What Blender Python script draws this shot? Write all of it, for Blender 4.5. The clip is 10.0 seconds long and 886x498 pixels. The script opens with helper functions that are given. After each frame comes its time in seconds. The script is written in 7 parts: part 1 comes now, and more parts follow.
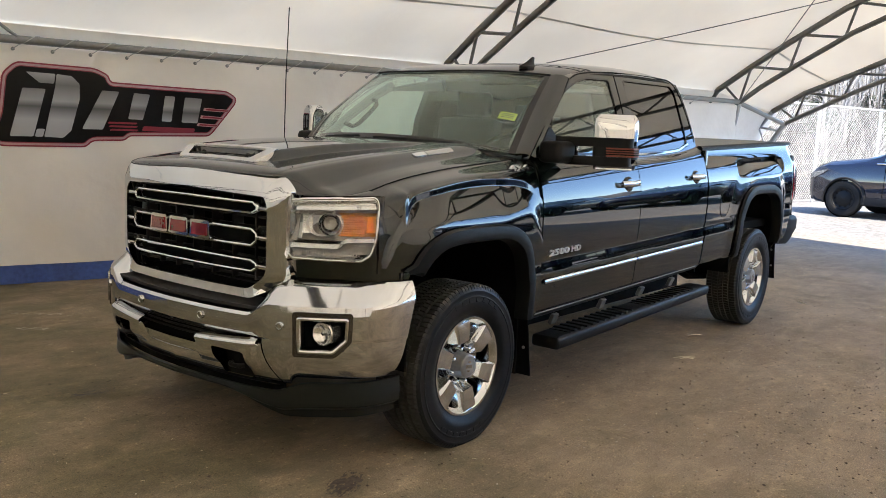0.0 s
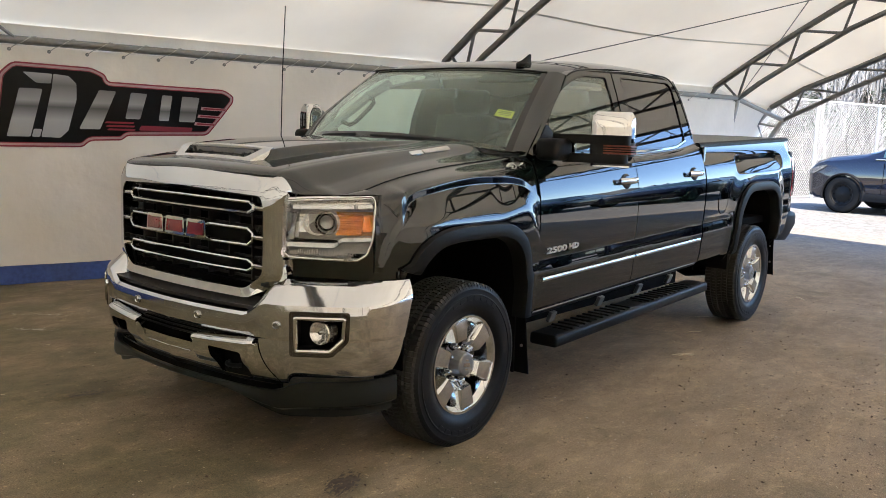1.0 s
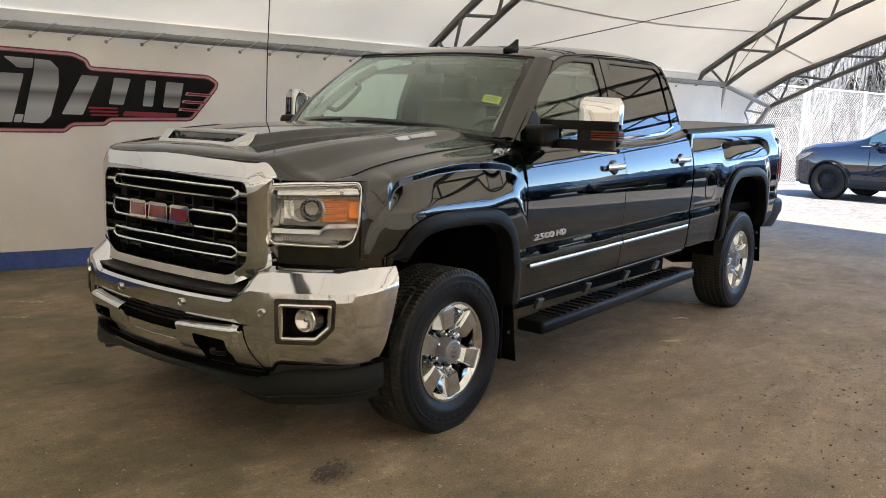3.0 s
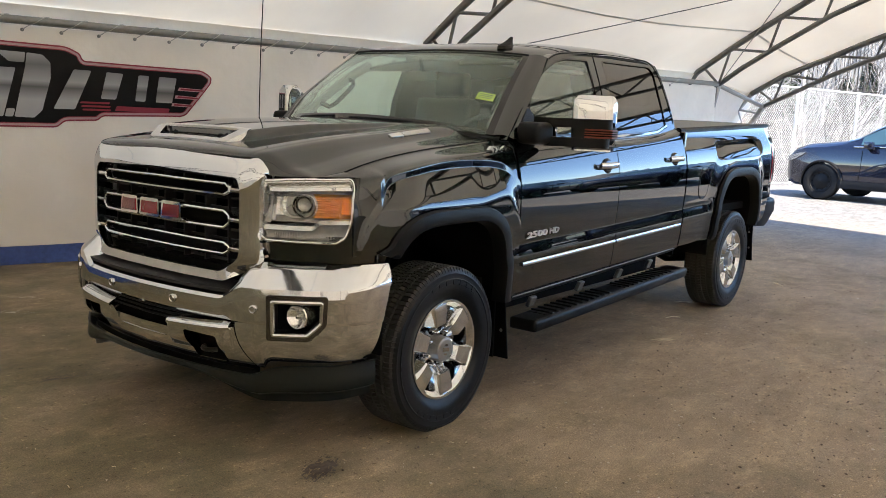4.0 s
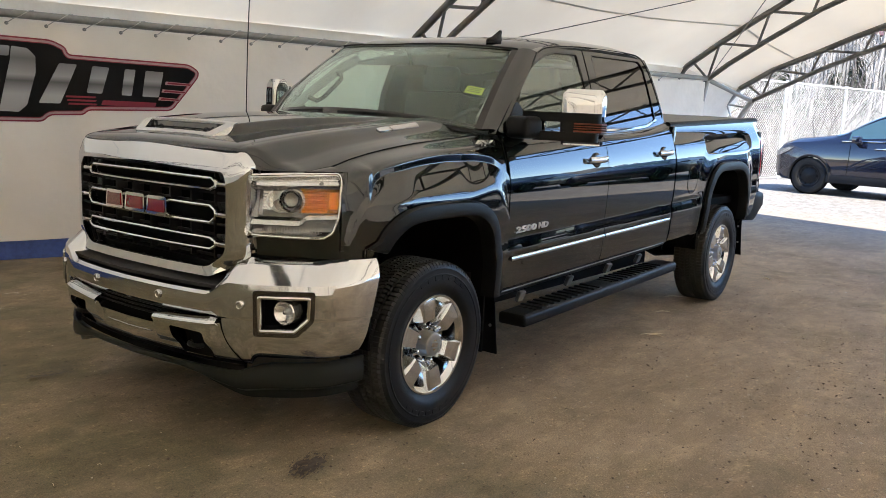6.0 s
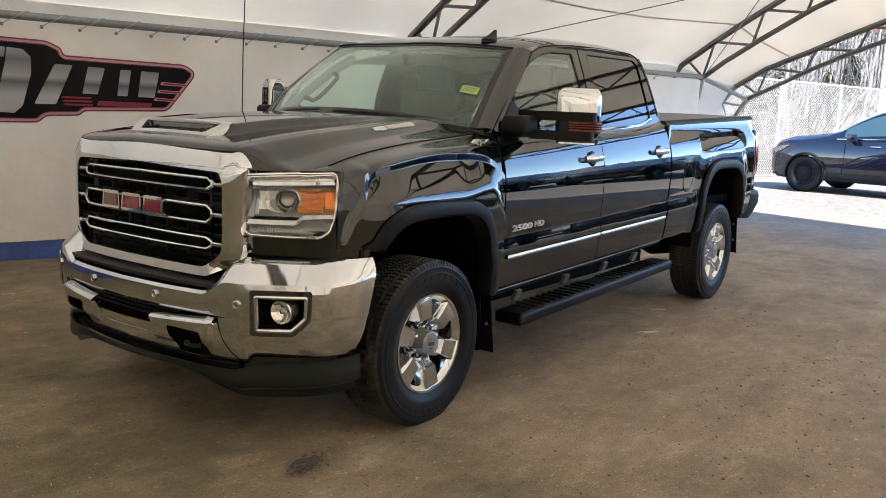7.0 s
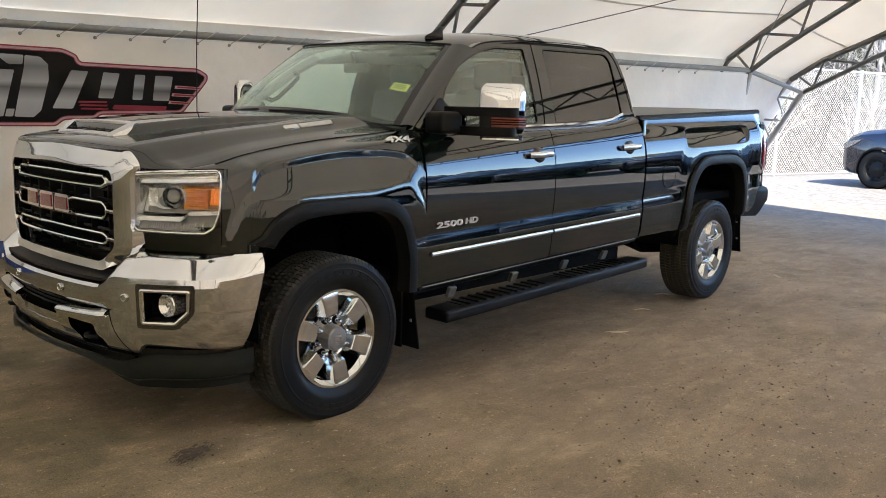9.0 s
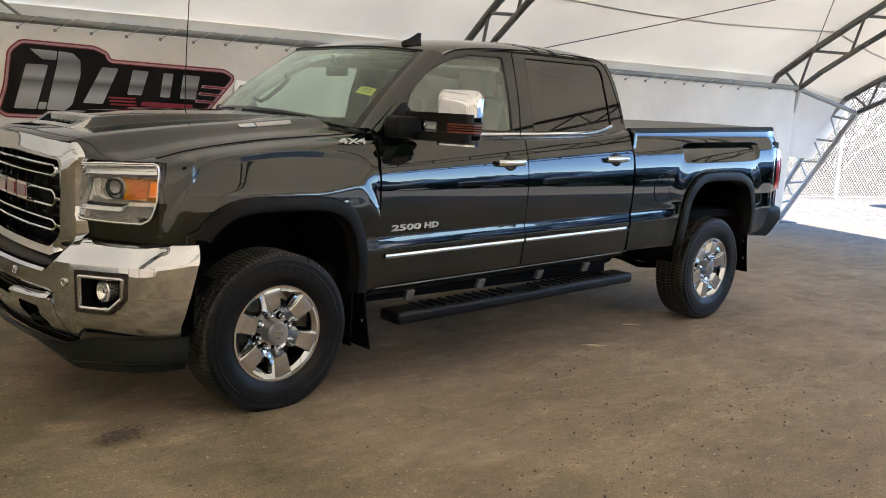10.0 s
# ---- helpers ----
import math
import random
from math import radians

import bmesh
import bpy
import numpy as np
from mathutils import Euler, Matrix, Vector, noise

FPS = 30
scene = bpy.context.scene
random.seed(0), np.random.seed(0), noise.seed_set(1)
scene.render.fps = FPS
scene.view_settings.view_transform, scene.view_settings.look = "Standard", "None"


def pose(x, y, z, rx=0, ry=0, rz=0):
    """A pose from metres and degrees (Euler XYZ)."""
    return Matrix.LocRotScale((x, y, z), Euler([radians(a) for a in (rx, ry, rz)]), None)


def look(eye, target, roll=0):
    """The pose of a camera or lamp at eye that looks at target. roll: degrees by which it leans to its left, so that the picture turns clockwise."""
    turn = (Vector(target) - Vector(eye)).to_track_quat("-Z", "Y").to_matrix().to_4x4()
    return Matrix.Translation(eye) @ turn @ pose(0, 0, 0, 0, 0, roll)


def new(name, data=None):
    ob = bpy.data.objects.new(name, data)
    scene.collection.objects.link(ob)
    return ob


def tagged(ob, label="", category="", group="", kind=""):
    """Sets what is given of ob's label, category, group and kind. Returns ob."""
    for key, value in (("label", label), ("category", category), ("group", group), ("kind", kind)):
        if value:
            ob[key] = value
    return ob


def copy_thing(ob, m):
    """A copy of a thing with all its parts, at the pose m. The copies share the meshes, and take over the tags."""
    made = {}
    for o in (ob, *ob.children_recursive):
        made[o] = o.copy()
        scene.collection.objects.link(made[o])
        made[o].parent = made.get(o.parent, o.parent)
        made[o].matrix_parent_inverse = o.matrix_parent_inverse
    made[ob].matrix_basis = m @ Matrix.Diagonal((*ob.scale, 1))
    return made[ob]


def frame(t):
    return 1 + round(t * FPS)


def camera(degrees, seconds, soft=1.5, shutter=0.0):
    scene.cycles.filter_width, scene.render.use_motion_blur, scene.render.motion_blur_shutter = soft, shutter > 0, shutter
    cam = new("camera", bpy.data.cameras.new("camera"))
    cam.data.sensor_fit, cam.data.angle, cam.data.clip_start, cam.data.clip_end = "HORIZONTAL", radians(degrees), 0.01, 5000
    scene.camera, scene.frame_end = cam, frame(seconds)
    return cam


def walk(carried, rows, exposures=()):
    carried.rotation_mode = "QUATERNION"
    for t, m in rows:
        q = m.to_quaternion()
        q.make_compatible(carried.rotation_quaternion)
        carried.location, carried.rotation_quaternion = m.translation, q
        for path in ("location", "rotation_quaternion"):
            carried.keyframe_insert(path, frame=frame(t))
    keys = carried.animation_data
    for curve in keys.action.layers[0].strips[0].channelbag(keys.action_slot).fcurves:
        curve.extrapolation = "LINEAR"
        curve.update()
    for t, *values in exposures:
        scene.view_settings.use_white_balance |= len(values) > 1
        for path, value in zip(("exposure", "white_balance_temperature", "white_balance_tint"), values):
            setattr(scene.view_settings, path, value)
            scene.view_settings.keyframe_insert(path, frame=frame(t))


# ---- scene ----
cam = camera(54.3, 10.0, soft=0.42)
PATH = [
    (0, (-3.305, -3.402, 1.498), (-1.755, -2.167, 1.231), 2.3),
    (0.5, (-3.301, -3.405, 1.498), (-1.75, -2.17, 1.229), 2.1),
    (1, (-3.29, -3.406, 1.5), (-1.74, -2.172, 1.228), 2.0),
    (1.5, (-3.277, -3.399, 1.497), (-1.726, -2.167, 1.219), 1.9),
    (2, (-3.267, -3.394, 1.495), (-1.711, -2.171, 1.209), 1.9),
    (2.5, (-3.266, -3.392, 1.496), (-1.705, -2.178, 1.2), 1.9),
    (4, (-3.257, -3.387, 1.492), (-1.682, -2.192, 1.186), 2.5),
    (4.5, (-3.245, -3.378, 1.491), (-1.666, -2.191, 1.181), 2.5),
    (5, (-3.237, -3.378, 1.49), (-1.654, -2.196, 1.178), 2.5),
    (5.5, (-3.233, -3.375, 1.489), (-1.648, -2.197, 1.174), 2.6),
    (7, (-3.243, -3.387, 1.489), (-1.651, -2.219, 1.171), 2.3),
    (7.5, (-3.247, -3.426, 1.491), (-1.66, -2.253, 1.169), 2.2),
    (8, (-3.127, -3.673, 1.493), (-1.588, -2.437, 1.169), 1.8),
    (8.5, (-2.949, -3.894, 1.502), (-1.457, -2.602, 1.177), 1.4),
    (9, (-2.665, -4.1, 1.502), (-1.217, -2.759, 1.177), 1.4),
    (9.5, (-2.426, -4.356, 1.49), (-1.075, -2.917, 1.17), 1.7),
    (10, (-2.229, -4.587, 1.508), (-0.904, -3.121, 1.196), 3.3),
]
walk(cam, [(t, look(eye, target, roll)) for t, eye, target, roll in PATH])


import functools

# ---- light ----
U = Vector((0.9625, -0.2713, 0.0))     # along the tent's wall
N = Vector((0.2713, 0.9625, 0.0))      # out through the tent's wall


def tent(s, d, z):
    """A point of the tent: s metres along its wall, d metres outward, z up."""
    return U * s + N * d + Vector((0, 0, z))


SUN_FROM = (-N * 0.80 + U * 0.02 + Vector((0, 0, 0.86))).normalized()
world = bpy.data.worlds.new("sky")
scene.world = world
world.use_nodes = True
wn = world.node_tree.nodes
sky = wn.new("ShaderNodeTexSky")
sky.sky_type, sky.sun_disc = "NISHITA", False
sky.altitude, sky.air_density, sky.ozone_density, sky.dust_density = 2200, 1.0, 4.0, 0.0
sky.sun_elevation = math.asin(SUN_FROM.z)
sky.sun_rotation = math.atan2(SUN_FROM.x, SUN_FROM.y)
world.node_tree.links.new(sky.outputs[0], wn["Background"].inputs[0])
wn["Background"].inputs[1].default_value = 0.17
sun = new("sun", bpy.data.lights.new("sun", "SUN"))
sun.data.energy, sun.data.angle, sun.data.color = 4.0, radians(0.55), (1.0, 0.905, 0.77)
sun.matrix_world = look(SUN_FROM * 50, (0, 0, 0))
scene.view_settings.exposure = 2.64


# ---- materials ----
def mat(name, base, rough=0.5, metal=0.0, coat=0.0, var=0.0, scale=8.0, fine=60.0, bump=0.0, bump_scale=80.0, rvar=0.0, sheen=0.0, spec=0.5, object_random=0.0):
    """A Principled surface whose colour, roughness and relief vary at two scales."""
    m = bpy.data.materials.new(name)
    m.use_nodes = True
    t = m.node_tree
    b = t.nodes["Principled BSDF"]
    b.inputs["Base Color"].default_value = (*base, 1)
    b.inputs["Roughness"].default_value, b.inputs["Metallic"].default_value = rough, metal
    b.inputs["Coat Weight"].default_value, b.inputs["Coat Roughness"].default_value = coat, 0.008
    b.inputs["Coat IOR"].default_value = 1.70
    b.inputs["Specular IOR Level"].default_value = spec
    if not (var or bump or rvar or object_random):
        return m
    co = t.nodes.new("ShaderNodeTexCoord")
    big, small = t.nodes.new("ShaderNodeTexNoise"), t.nodes.new("ShaderNodeTexNoise")
    big.inputs["Scale"].default_value, small.inputs["Scale"].default_value = scale, fine
    big.inputs["Detail"].default_value, small.inputs["Detail"].default_value = 4, 3
    for q in (big, small):
        t.links.new(co.outputs["Object"], q.inputs["Vector"])
    add = t.nodes.new("ShaderNodeMath")
    add.operation = "ADD"
    t.links.new(big.outputs["Fac"], add.inputs[0])
    t.links.new(small.outputs["Fac"], add.inputs[1])
    if var or object_random:
        ramp = t.nodes.new("ShaderNodeMapRange")
        ramp.inputs["From Min"].default_value, ramp.inputs["From Max"].default_value = 0.6, 1.4
        ramp.inputs["To Min"].default_value, ramp.inputs["To Max"].default_value = 1 - var, 1 + var
        t.links.new(add.outputs[0], ramp.inputs["Value"])
        value = ramp.outputs["Result"]
        if object_random:
            info, mul = t.nodes.new("ShaderNodeObjectInfo"), t.nodes.new("ShaderNodeMath")
            rr = t.nodes.new("ShaderNodeMapRange")
            rr.inputs["To Min"].default_value, rr.inputs["To Max"].default_value = 1 - object_random, 1 + object_random
            t.links.new(info.outputs["Random"], rr.inputs["Value"])
            mul.operation = "MULTIPLY"
            t.links.new(value, mul.inputs[0])
            t.links.new(rr.outputs["Result"], mul.inputs[1])
            value = mul.outputs[0]
        mix = t.nodes.new("ShaderNodeVectorMath")
        mix.operation = "SCALE"
        mix.inputs[0].default_value = base
        t.links.new(value, mix.inputs["Scale"])
        t.links.new(mix.outputs[0], b.inputs["Base Color"])
    if rvar:
        rm = t.nodes.new("ShaderNodeMapRange")
        rm.inputs["From Min"].default_value, rm.inputs["From Max"].default_value = 0.6, 1.4
        rm.inputs["To Min"].default_value, rm.inputs["To Max"].default_value = max(0.0, rough - rvar), rough + rvar
        t.links.new(add.outputs[0], rm.inputs["Value"])
        t.links.new(rm.outputs["Result"], b.inputs["Roughness"])
    if bump:
        bn, bp = t.nodes.new("ShaderNodeTexNoise"), t.nodes.new("ShaderNodeBump")
        bn.inputs["Scale"].default_value, bn.inputs["Detail"].default_value = bump_scale, 4
        bp.inputs["Distance"].default_value, bp.inputs["Strength"].default_value = bump, 1.0
        t.links.new(co.outputs["Object"], bn.inputs["Vector"])
        t.links.new(bn.outputs["Fac"], bp.inputs["Height"])
        t.links.new(bp.outputs[0], b.inputs["Normal"])
    return m


def glass(name, tint, f0=0.085, rough=0.0, gleam=(1, 1, 1)):
    """Thin glass: lets tinted light straight through, and mirrors more towards grazing angles."""
    m = bpy.data.materials.new(name)
    m.use_nodes = True
    t = m.node_tree
    t.nodes.remove(t.nodes["Principled BSDF"])
    clear, gloss, face, mix = (t.nodes.new("ShaderNode" + k) for k in ("BsdfTransparent", "BsdfGlossy", "LayerWeight", "MixShader"))
    power, scale = t.nodes.new("ShaderNodeMath"), t.nodes.new("ShaderNodeMath")
    clear.inputs["Color"].default_value = (*tint, 1)
    gloss.inputs["Roughness"].default_value, gloss.inputs["Color"].default_value = rough, (*gleam, 1)
    face.inputs["Blend"].default_value = 0.5
    power.operation, scale.operation = "POWER", "MULTIPLY_ADD"
    power.inputs[1].default_value = 5.0
    scale.inputs[1].default_value, scale.inputs[2].default_value = 1 - f0, f0
    t.links.new(face.outputs["Facing"], power.inputs[0])
    t.links.new(power.outputs[0], scale.inputs[0])
    t.links.new(scale.outputs[0], mix.inputs[0])
    t.links.new(clear.outputs[0], mix.inputs[1])
    t.links.new(gloss.outputs[0], mix.inputs[2])
    t.links.new(mix.outputs[0], t.nodes["Material Output"].inputs[0])
    return m


def fabric(name, base, through_light, wrinkle=0.004, scale=1.2):
    """Coated tent fabric: scatters light on both sides."""
    m = bpy.data.materials.new(name)
    m.use_nodes = True
    t = m.node_tree
    t.nodes.remove(t.nodes["Principled BSDF"])
    front, back, add = (t.nodes.new("ShaderNode" + k) for k in ("BsdfDiffuse", "BsdfTranslucent", "AddShader"))
    co, nz, bp, fine = (t.nodes.new("ShaderNode" + k) for k in ("TexCoord", "TexNoise", "Bump", "TexNoise"))
    nz.inputs["Scale"].default_value, nz.inputs["Detail"].default_value = scale, 5
    fine.inputs["Scale"].default_value, fine.inputs["Detail"].default_value = scale * 0.6, 6
    bp.inputs["Distance"].default_value, bp.inputs["Strength"].default_value = wrinkle * 10, 0.6
    t.links.new(co.outputs["Object"], nz.inputs["Vector"])
    t.links.new(co.outputs["Object"], fine.inputs["Vector"])
    t.links.new(nz.outputs["Fac"], bp.inputs["Height"])
    for sh, col in ((front, base), (back, [c * through_light for c in base])):
        rm, sc = t.nodes.new("ShaderNodeMapRange"), t.nodes.new("ShaderNodeVectorMath")
        rm.inputs["From Min"].default_value, rm.inputs["From Max"].default_value = 0.3, 0.7
        rm.inputs["To Min"].default_value, rm.inputs["To Max"].default_value = 0.93, 1.05
        sc.operation = "SCALE"
        sc.inputs[0].default_value = col
        t.links.new(fine.outputs["Fac"], rm.inputs["Value"])
        t.links.new(rm.outputs[0], sc.inputs["Scale"])
        t.links.new(sc.outputs[0], sh.inputs["Color"])
        t.links.new(bp.outputs[0], sh.inputs["Normal"])
    t.links.new(front.outputs[0], add.inputs[0])
    t.links.new(back.outputs[0], add.inputs[1])
    t.links.new(add.outputs[0], t.nodes["Material Output"].inputs[0])
    return m


PAINT = mat("dark_green_paint", (0.0030, 0.0068, 0.0055), 0.45, 0.0, 1.0, var=0.15, scale=900, fine=2500, spec=0.0)
CHROME = mat("chrome", (0.655, 0.675, 0.690), 0.045, 1.0, rvar=0.02, scale=5, fine=40)
BUMPER_CHROME = mat("bumper_chrome", (0.625, 0.648, 0.668), 0.05, 1.0, rvar=0.03, scale=5, fine=40)
CHROME_SOFT = mat("brushed_chrome", (0.60, 0.61, 0.615), 0.16, 1.0, rvar=0.05, scale=6, fine=90)
BADGE = mat("badge_silver", (0.52, 0.51, 0.50), 0.32, 0.35, var=0.08)
BLACK_PLASTIC = mat("black_plastic", (0.005, 0.005, 0.005), 0.5, spec=0.2, var=0.15, bump=0.0006, bump_scale=600)
FLARE_PLASTIC = mat("flare_plastic", (0.0045, 0.0046, 0.0045), 0.45, spec=0.18, var=0.12, bump=0.0004, bump_scale=500)
PAD = mat("step_pad_plastic", (0.019, 0.018, 0.017), 0.55, spec=0.3, var=0.2, bump=0.0006, bump_scale=400)
BLACK_GLOSS = mat("black_gloss", (0.004, 0.004, 0.004), 0.12)
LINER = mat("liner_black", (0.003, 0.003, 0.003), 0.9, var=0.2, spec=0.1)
RUBBER = mat("tyre_rubber", (0.028, 0.0255, 0.0205), 0.8, var=0.25, scale=9, fine=120, bump=0.0006, bump_scale=260, rvar=0.12)
RUBBER_SIDE = mat("tyre_sidewall", (0.0042, 0.0042, 0.0044), 0.42, spec=0.22, var=0.2, scale=7, fine=90, bump=0.0004, bump_scale=300, rvar=0.1)
STEEL = mat("galvanised_steel", (0.25, 0.245, 0.23), 0.5, 0.35, var=0.2, scale=3, fine=30, rvar=0.1)
DARK_STEEL = mat("truss_steel", (0.165, 0.162, 0.154), 0.5, 0.45, var=0.25, scale=2.5, fine=30, rvar=0.1)
AMBER_GLASS = glass("amber_glass", (1.0, 0.68, 0.03), 0.03)
AMBER_DARK = mat("dark_amber_lens", (0.17, 0.022, 0.003), 0.3, coat=0.1, var=0.3, scale=40, fine=200)
RED_LENS = mat("red_lens", (0.45, 0.012, 0.02), 0.1, coat=1.0, var=0.15, scale=25, fine=120)
RED_ENAMEL = mat("red_enamel", (0.20, 0.012, 0.020), 0.22, coat=1.0, var=0.12)
CLEAR = glass("clear_lens", (0.97, 0.975, 0.97), 0.022)
WINDSHIELD = glass("windshield_glass", (0.90, 0.985, 0.95), 0.055, 0.0, (0.86, 0.95, 0.89))
SIDE_GLASS = glass("front_window_glass", (0.93, 0.985, 0.955), 0.085, 0.0, (0.88, 0.95, 0.91))
PRIVACY = glass("privacy_glass", (0.22, 0.22, 0.21))
FILM = mat("yellow_label", (0.62, 0.60, 0.06), 0.5, var=0.2, scale=30, fine=120)
PRINT = mat("print_dark", (0.05, 0.06, 0.03), 0.6)
HEADLINER = mat("headliner_cloth", (0.30, 0.285, 0.26), 0.9, var=0.1)
CABIN = mat("cabin_trim", (0.022, 0.021, 0.020), 0.7, var=0.15, bump=0.0006, bump_scale=400)
SEAT = mat("seat_leather", (0.035, 0.033, 0.031), 0.5, var=0.2, bump=0.0008, bump_scale=220)
ROOF_FABRIC = fabric("roof_fabric", (0.562, 0.530, 0.472), 0.57)
WALL_FABRIC = fabric("wall_fabric", (0.73, 0.69, 0.63), 0.30, wrinkle=0.005, scale=2.4)
BLUE_TARP = mat("blue_tarp", (0.05, 0.09, 0.28), 0.6, var=0.35, scale=3, fine=25, bump=0.004, bump_scale=18)
CORD = mat("white_cord", (0.45, 0.44, 0.41), 0.8, var=0.2)


# ---- mesh helpers ----
def part(name, bm, material, parent=None, label="", angle=38.0):
    """Links a bmesh as one mesh object, under a thing or a part."""
    me = bpy.data.meshes.new(name)
    bmesh.ops.recalc_face_normals(bm, faces=bm.faces)
    bm.to_mesh(me)
    bm.free()
    for mm in (material if isinstance(material, (list, tuple)) else (material,)):
        me.materials.append(mm)
    if me.polygons:
        me.polygons.foreach_set("use_smooth", [True] * len(me.polygons))
        me.set_sharp_from_angle(angle=radians(angle))
    ob = new(name, me)
    if parent:
        ob.parent = parent
    if label:
        ob["label"] = label
    return ob


def share(ob, name=None, parent=None, m=None):
    """Another object on the same mesh."""
    o = new(name or ob.name.split(".")[0], ob.data)
    o.parent = parent or ob.parent
    if m:
        o.matrix_basis = m
    if "label" in ob:
        o["label"] = ob["label"]
    return o


def thing(name, label, category, m=None, group="", kind=""):
    e = new(name)
    if m:
        e.matrix_basis = m
    return tagged(e, label, category, group, kind)


def box(bm, x0, x1, y0, y1, z0, z1, m=None):
    vs = [bm.verts.new(m @ Vector(p) if m else p) for p in ((x0, y0, z0), (x1, y0, z0), (x1, y1, z0), (x0, y1, z0), (x0, y0, z1), (x1, y0, z1), (x1, y1, z1), (x0, y1, z1))]
    for f in ((0, 3, 2, 1), (4, 5, 6, 7), (0, 1, 5, 4), (1, 2, 6, 5), (2, 3, 7, 6), (3, 0, 4, 7)):
        bm.faces.new([vs[i] for i in f])
    return vs


def bevelled(bm, w, seg=2):
    bmesh.ops.bevel(bm, geom=list(bm.edges), offset=w, segments=seg, affect="EDGES", profile=0.6)
    return bm


def rbox(x0, x1, y0, y1, z0, z1, w=0.01, seg=2, m=None):
    bm = bmesh.new()
    box(bm, x0, x1, y0, y1, z0, z1, m)
    return bevelled(bm, w, seg)


def shell(P, t, bm=None, close_u=False):
    """A closed sheet of thickness t on a grid of points P[u][v], its back on the side away from dP/du x dP/dv."""
    P = np.asarray(P, float)
    bm = bm or bmesh.new()
    du = np.gradient(P, axis=0) if not close_u else (np.roll(P, -1, 0) - np.roll(P, 1, 0))
    dv = np.gradient(P, axis=1)
    nn = np.cross(du, dv)
    ln = np.linalg.norm(nn, axis=2, keepdims=True)
    nn = nn / np.where(ln < 1e-9, 1, ln)
    a, b = P.shape[:2]
    F = [[bm.verts.new(P[i, j]) for j in range(b)] for i in range(a)]
    B = [[bm.verts.new(P[i, j] - nn[i, j] * t) for j in range(b)] for i in range(a)]
    last = a if close_u else a - 1
    for i in range(last):
        k = (i + 1) % a
        for j in range(b - 1):
            bm.faces.new((F[i][j], F[k][j], F[k][j + 1], F[i][j + 1]))
            bm.faces.new((B[i][j], B[i][j + 1], B[k][j + 1], B[k][j]))
        for j in (0, b - 1):
            bm.faces.new((F[i][j], B[i][j], B[k][j], F[k][j]))
    if not close_u:
        for i in (0, a - 1):
            for j in range(b - 1):
                bm.faces.new((F[i][j], F[i][j + 1], B[i][j + 1], B[i][j]))
    return bm


def sweep(bm, path, r, sides=10, closed=False, flat=None, caps=True):
    """A tube along a path; flat=(w, h): an oval or box-like section instead of a circle."""
    pts = [Vector(p) for p in path]
    n = len(pts)
    rings, ref = [], None
    for i, p in enumerate(pts):
        q0, q1 = (pts[i - 1], pts[(i + 1) % n]) if closed else (pts[max(i - 1, 0)], pts[min(i + 1, n - 1)])
        d = (q1 - q0).normalized()
        if ref is None:
            ref = Vector((0, 0, 1)) if abs(d.z) < 0.9 else Vector((0, 1, 0))
        x = (ref - d * ref.dot(d)).normalized()
        y = d.cross(x)
        ref = x
        w, h = flat or (r, r)
        rings.append([bm.verts.new(p + x * (h * math.cos(k * math.tau / sides)) + y * (w * math.sin(k * math.tau / sides))) for k in range(sides)])
    for i in range(n if closed else n - 1):
        a, b = rings[i], rings[(i + 1) % n]
        for k in range(sides):
            bm.faces.new((a[k], a[(k + 1) % sides], b[(k + 1) % sides], b[k]))
    if caps and not closed:
        bm.faces.new(rings[0][::-1])
        bm.faces.new(rings[-1])
    return bm


def tube(a, b, r, sides=10):
    return sweep(bmesh.new(), (a, b), r, sides)


def lathe(bm, profile, segs=48, axis_y=True, centre=(0, 0, 0), close=False):
    """Turns (radius, along) pairs about the y axis."""
    c = Vector(centre)
    rings = []
    for k in range(segs):
        a = k * math.tau / segs
        rings.append([bm.verts.new(c + Vector((r * math.cos(a), y, r * math.sin(a)))) for r, y in profile])
    m = len(profile)
    for k in range(segs):
        p, q = rings[k], rings[(k + 1) % segs]
        for j in range(m if close else m - 1):
            bm.faces.new((p[j], p[(j + 1) % m], q[(j + 1) % m], q[j]))
    return bm


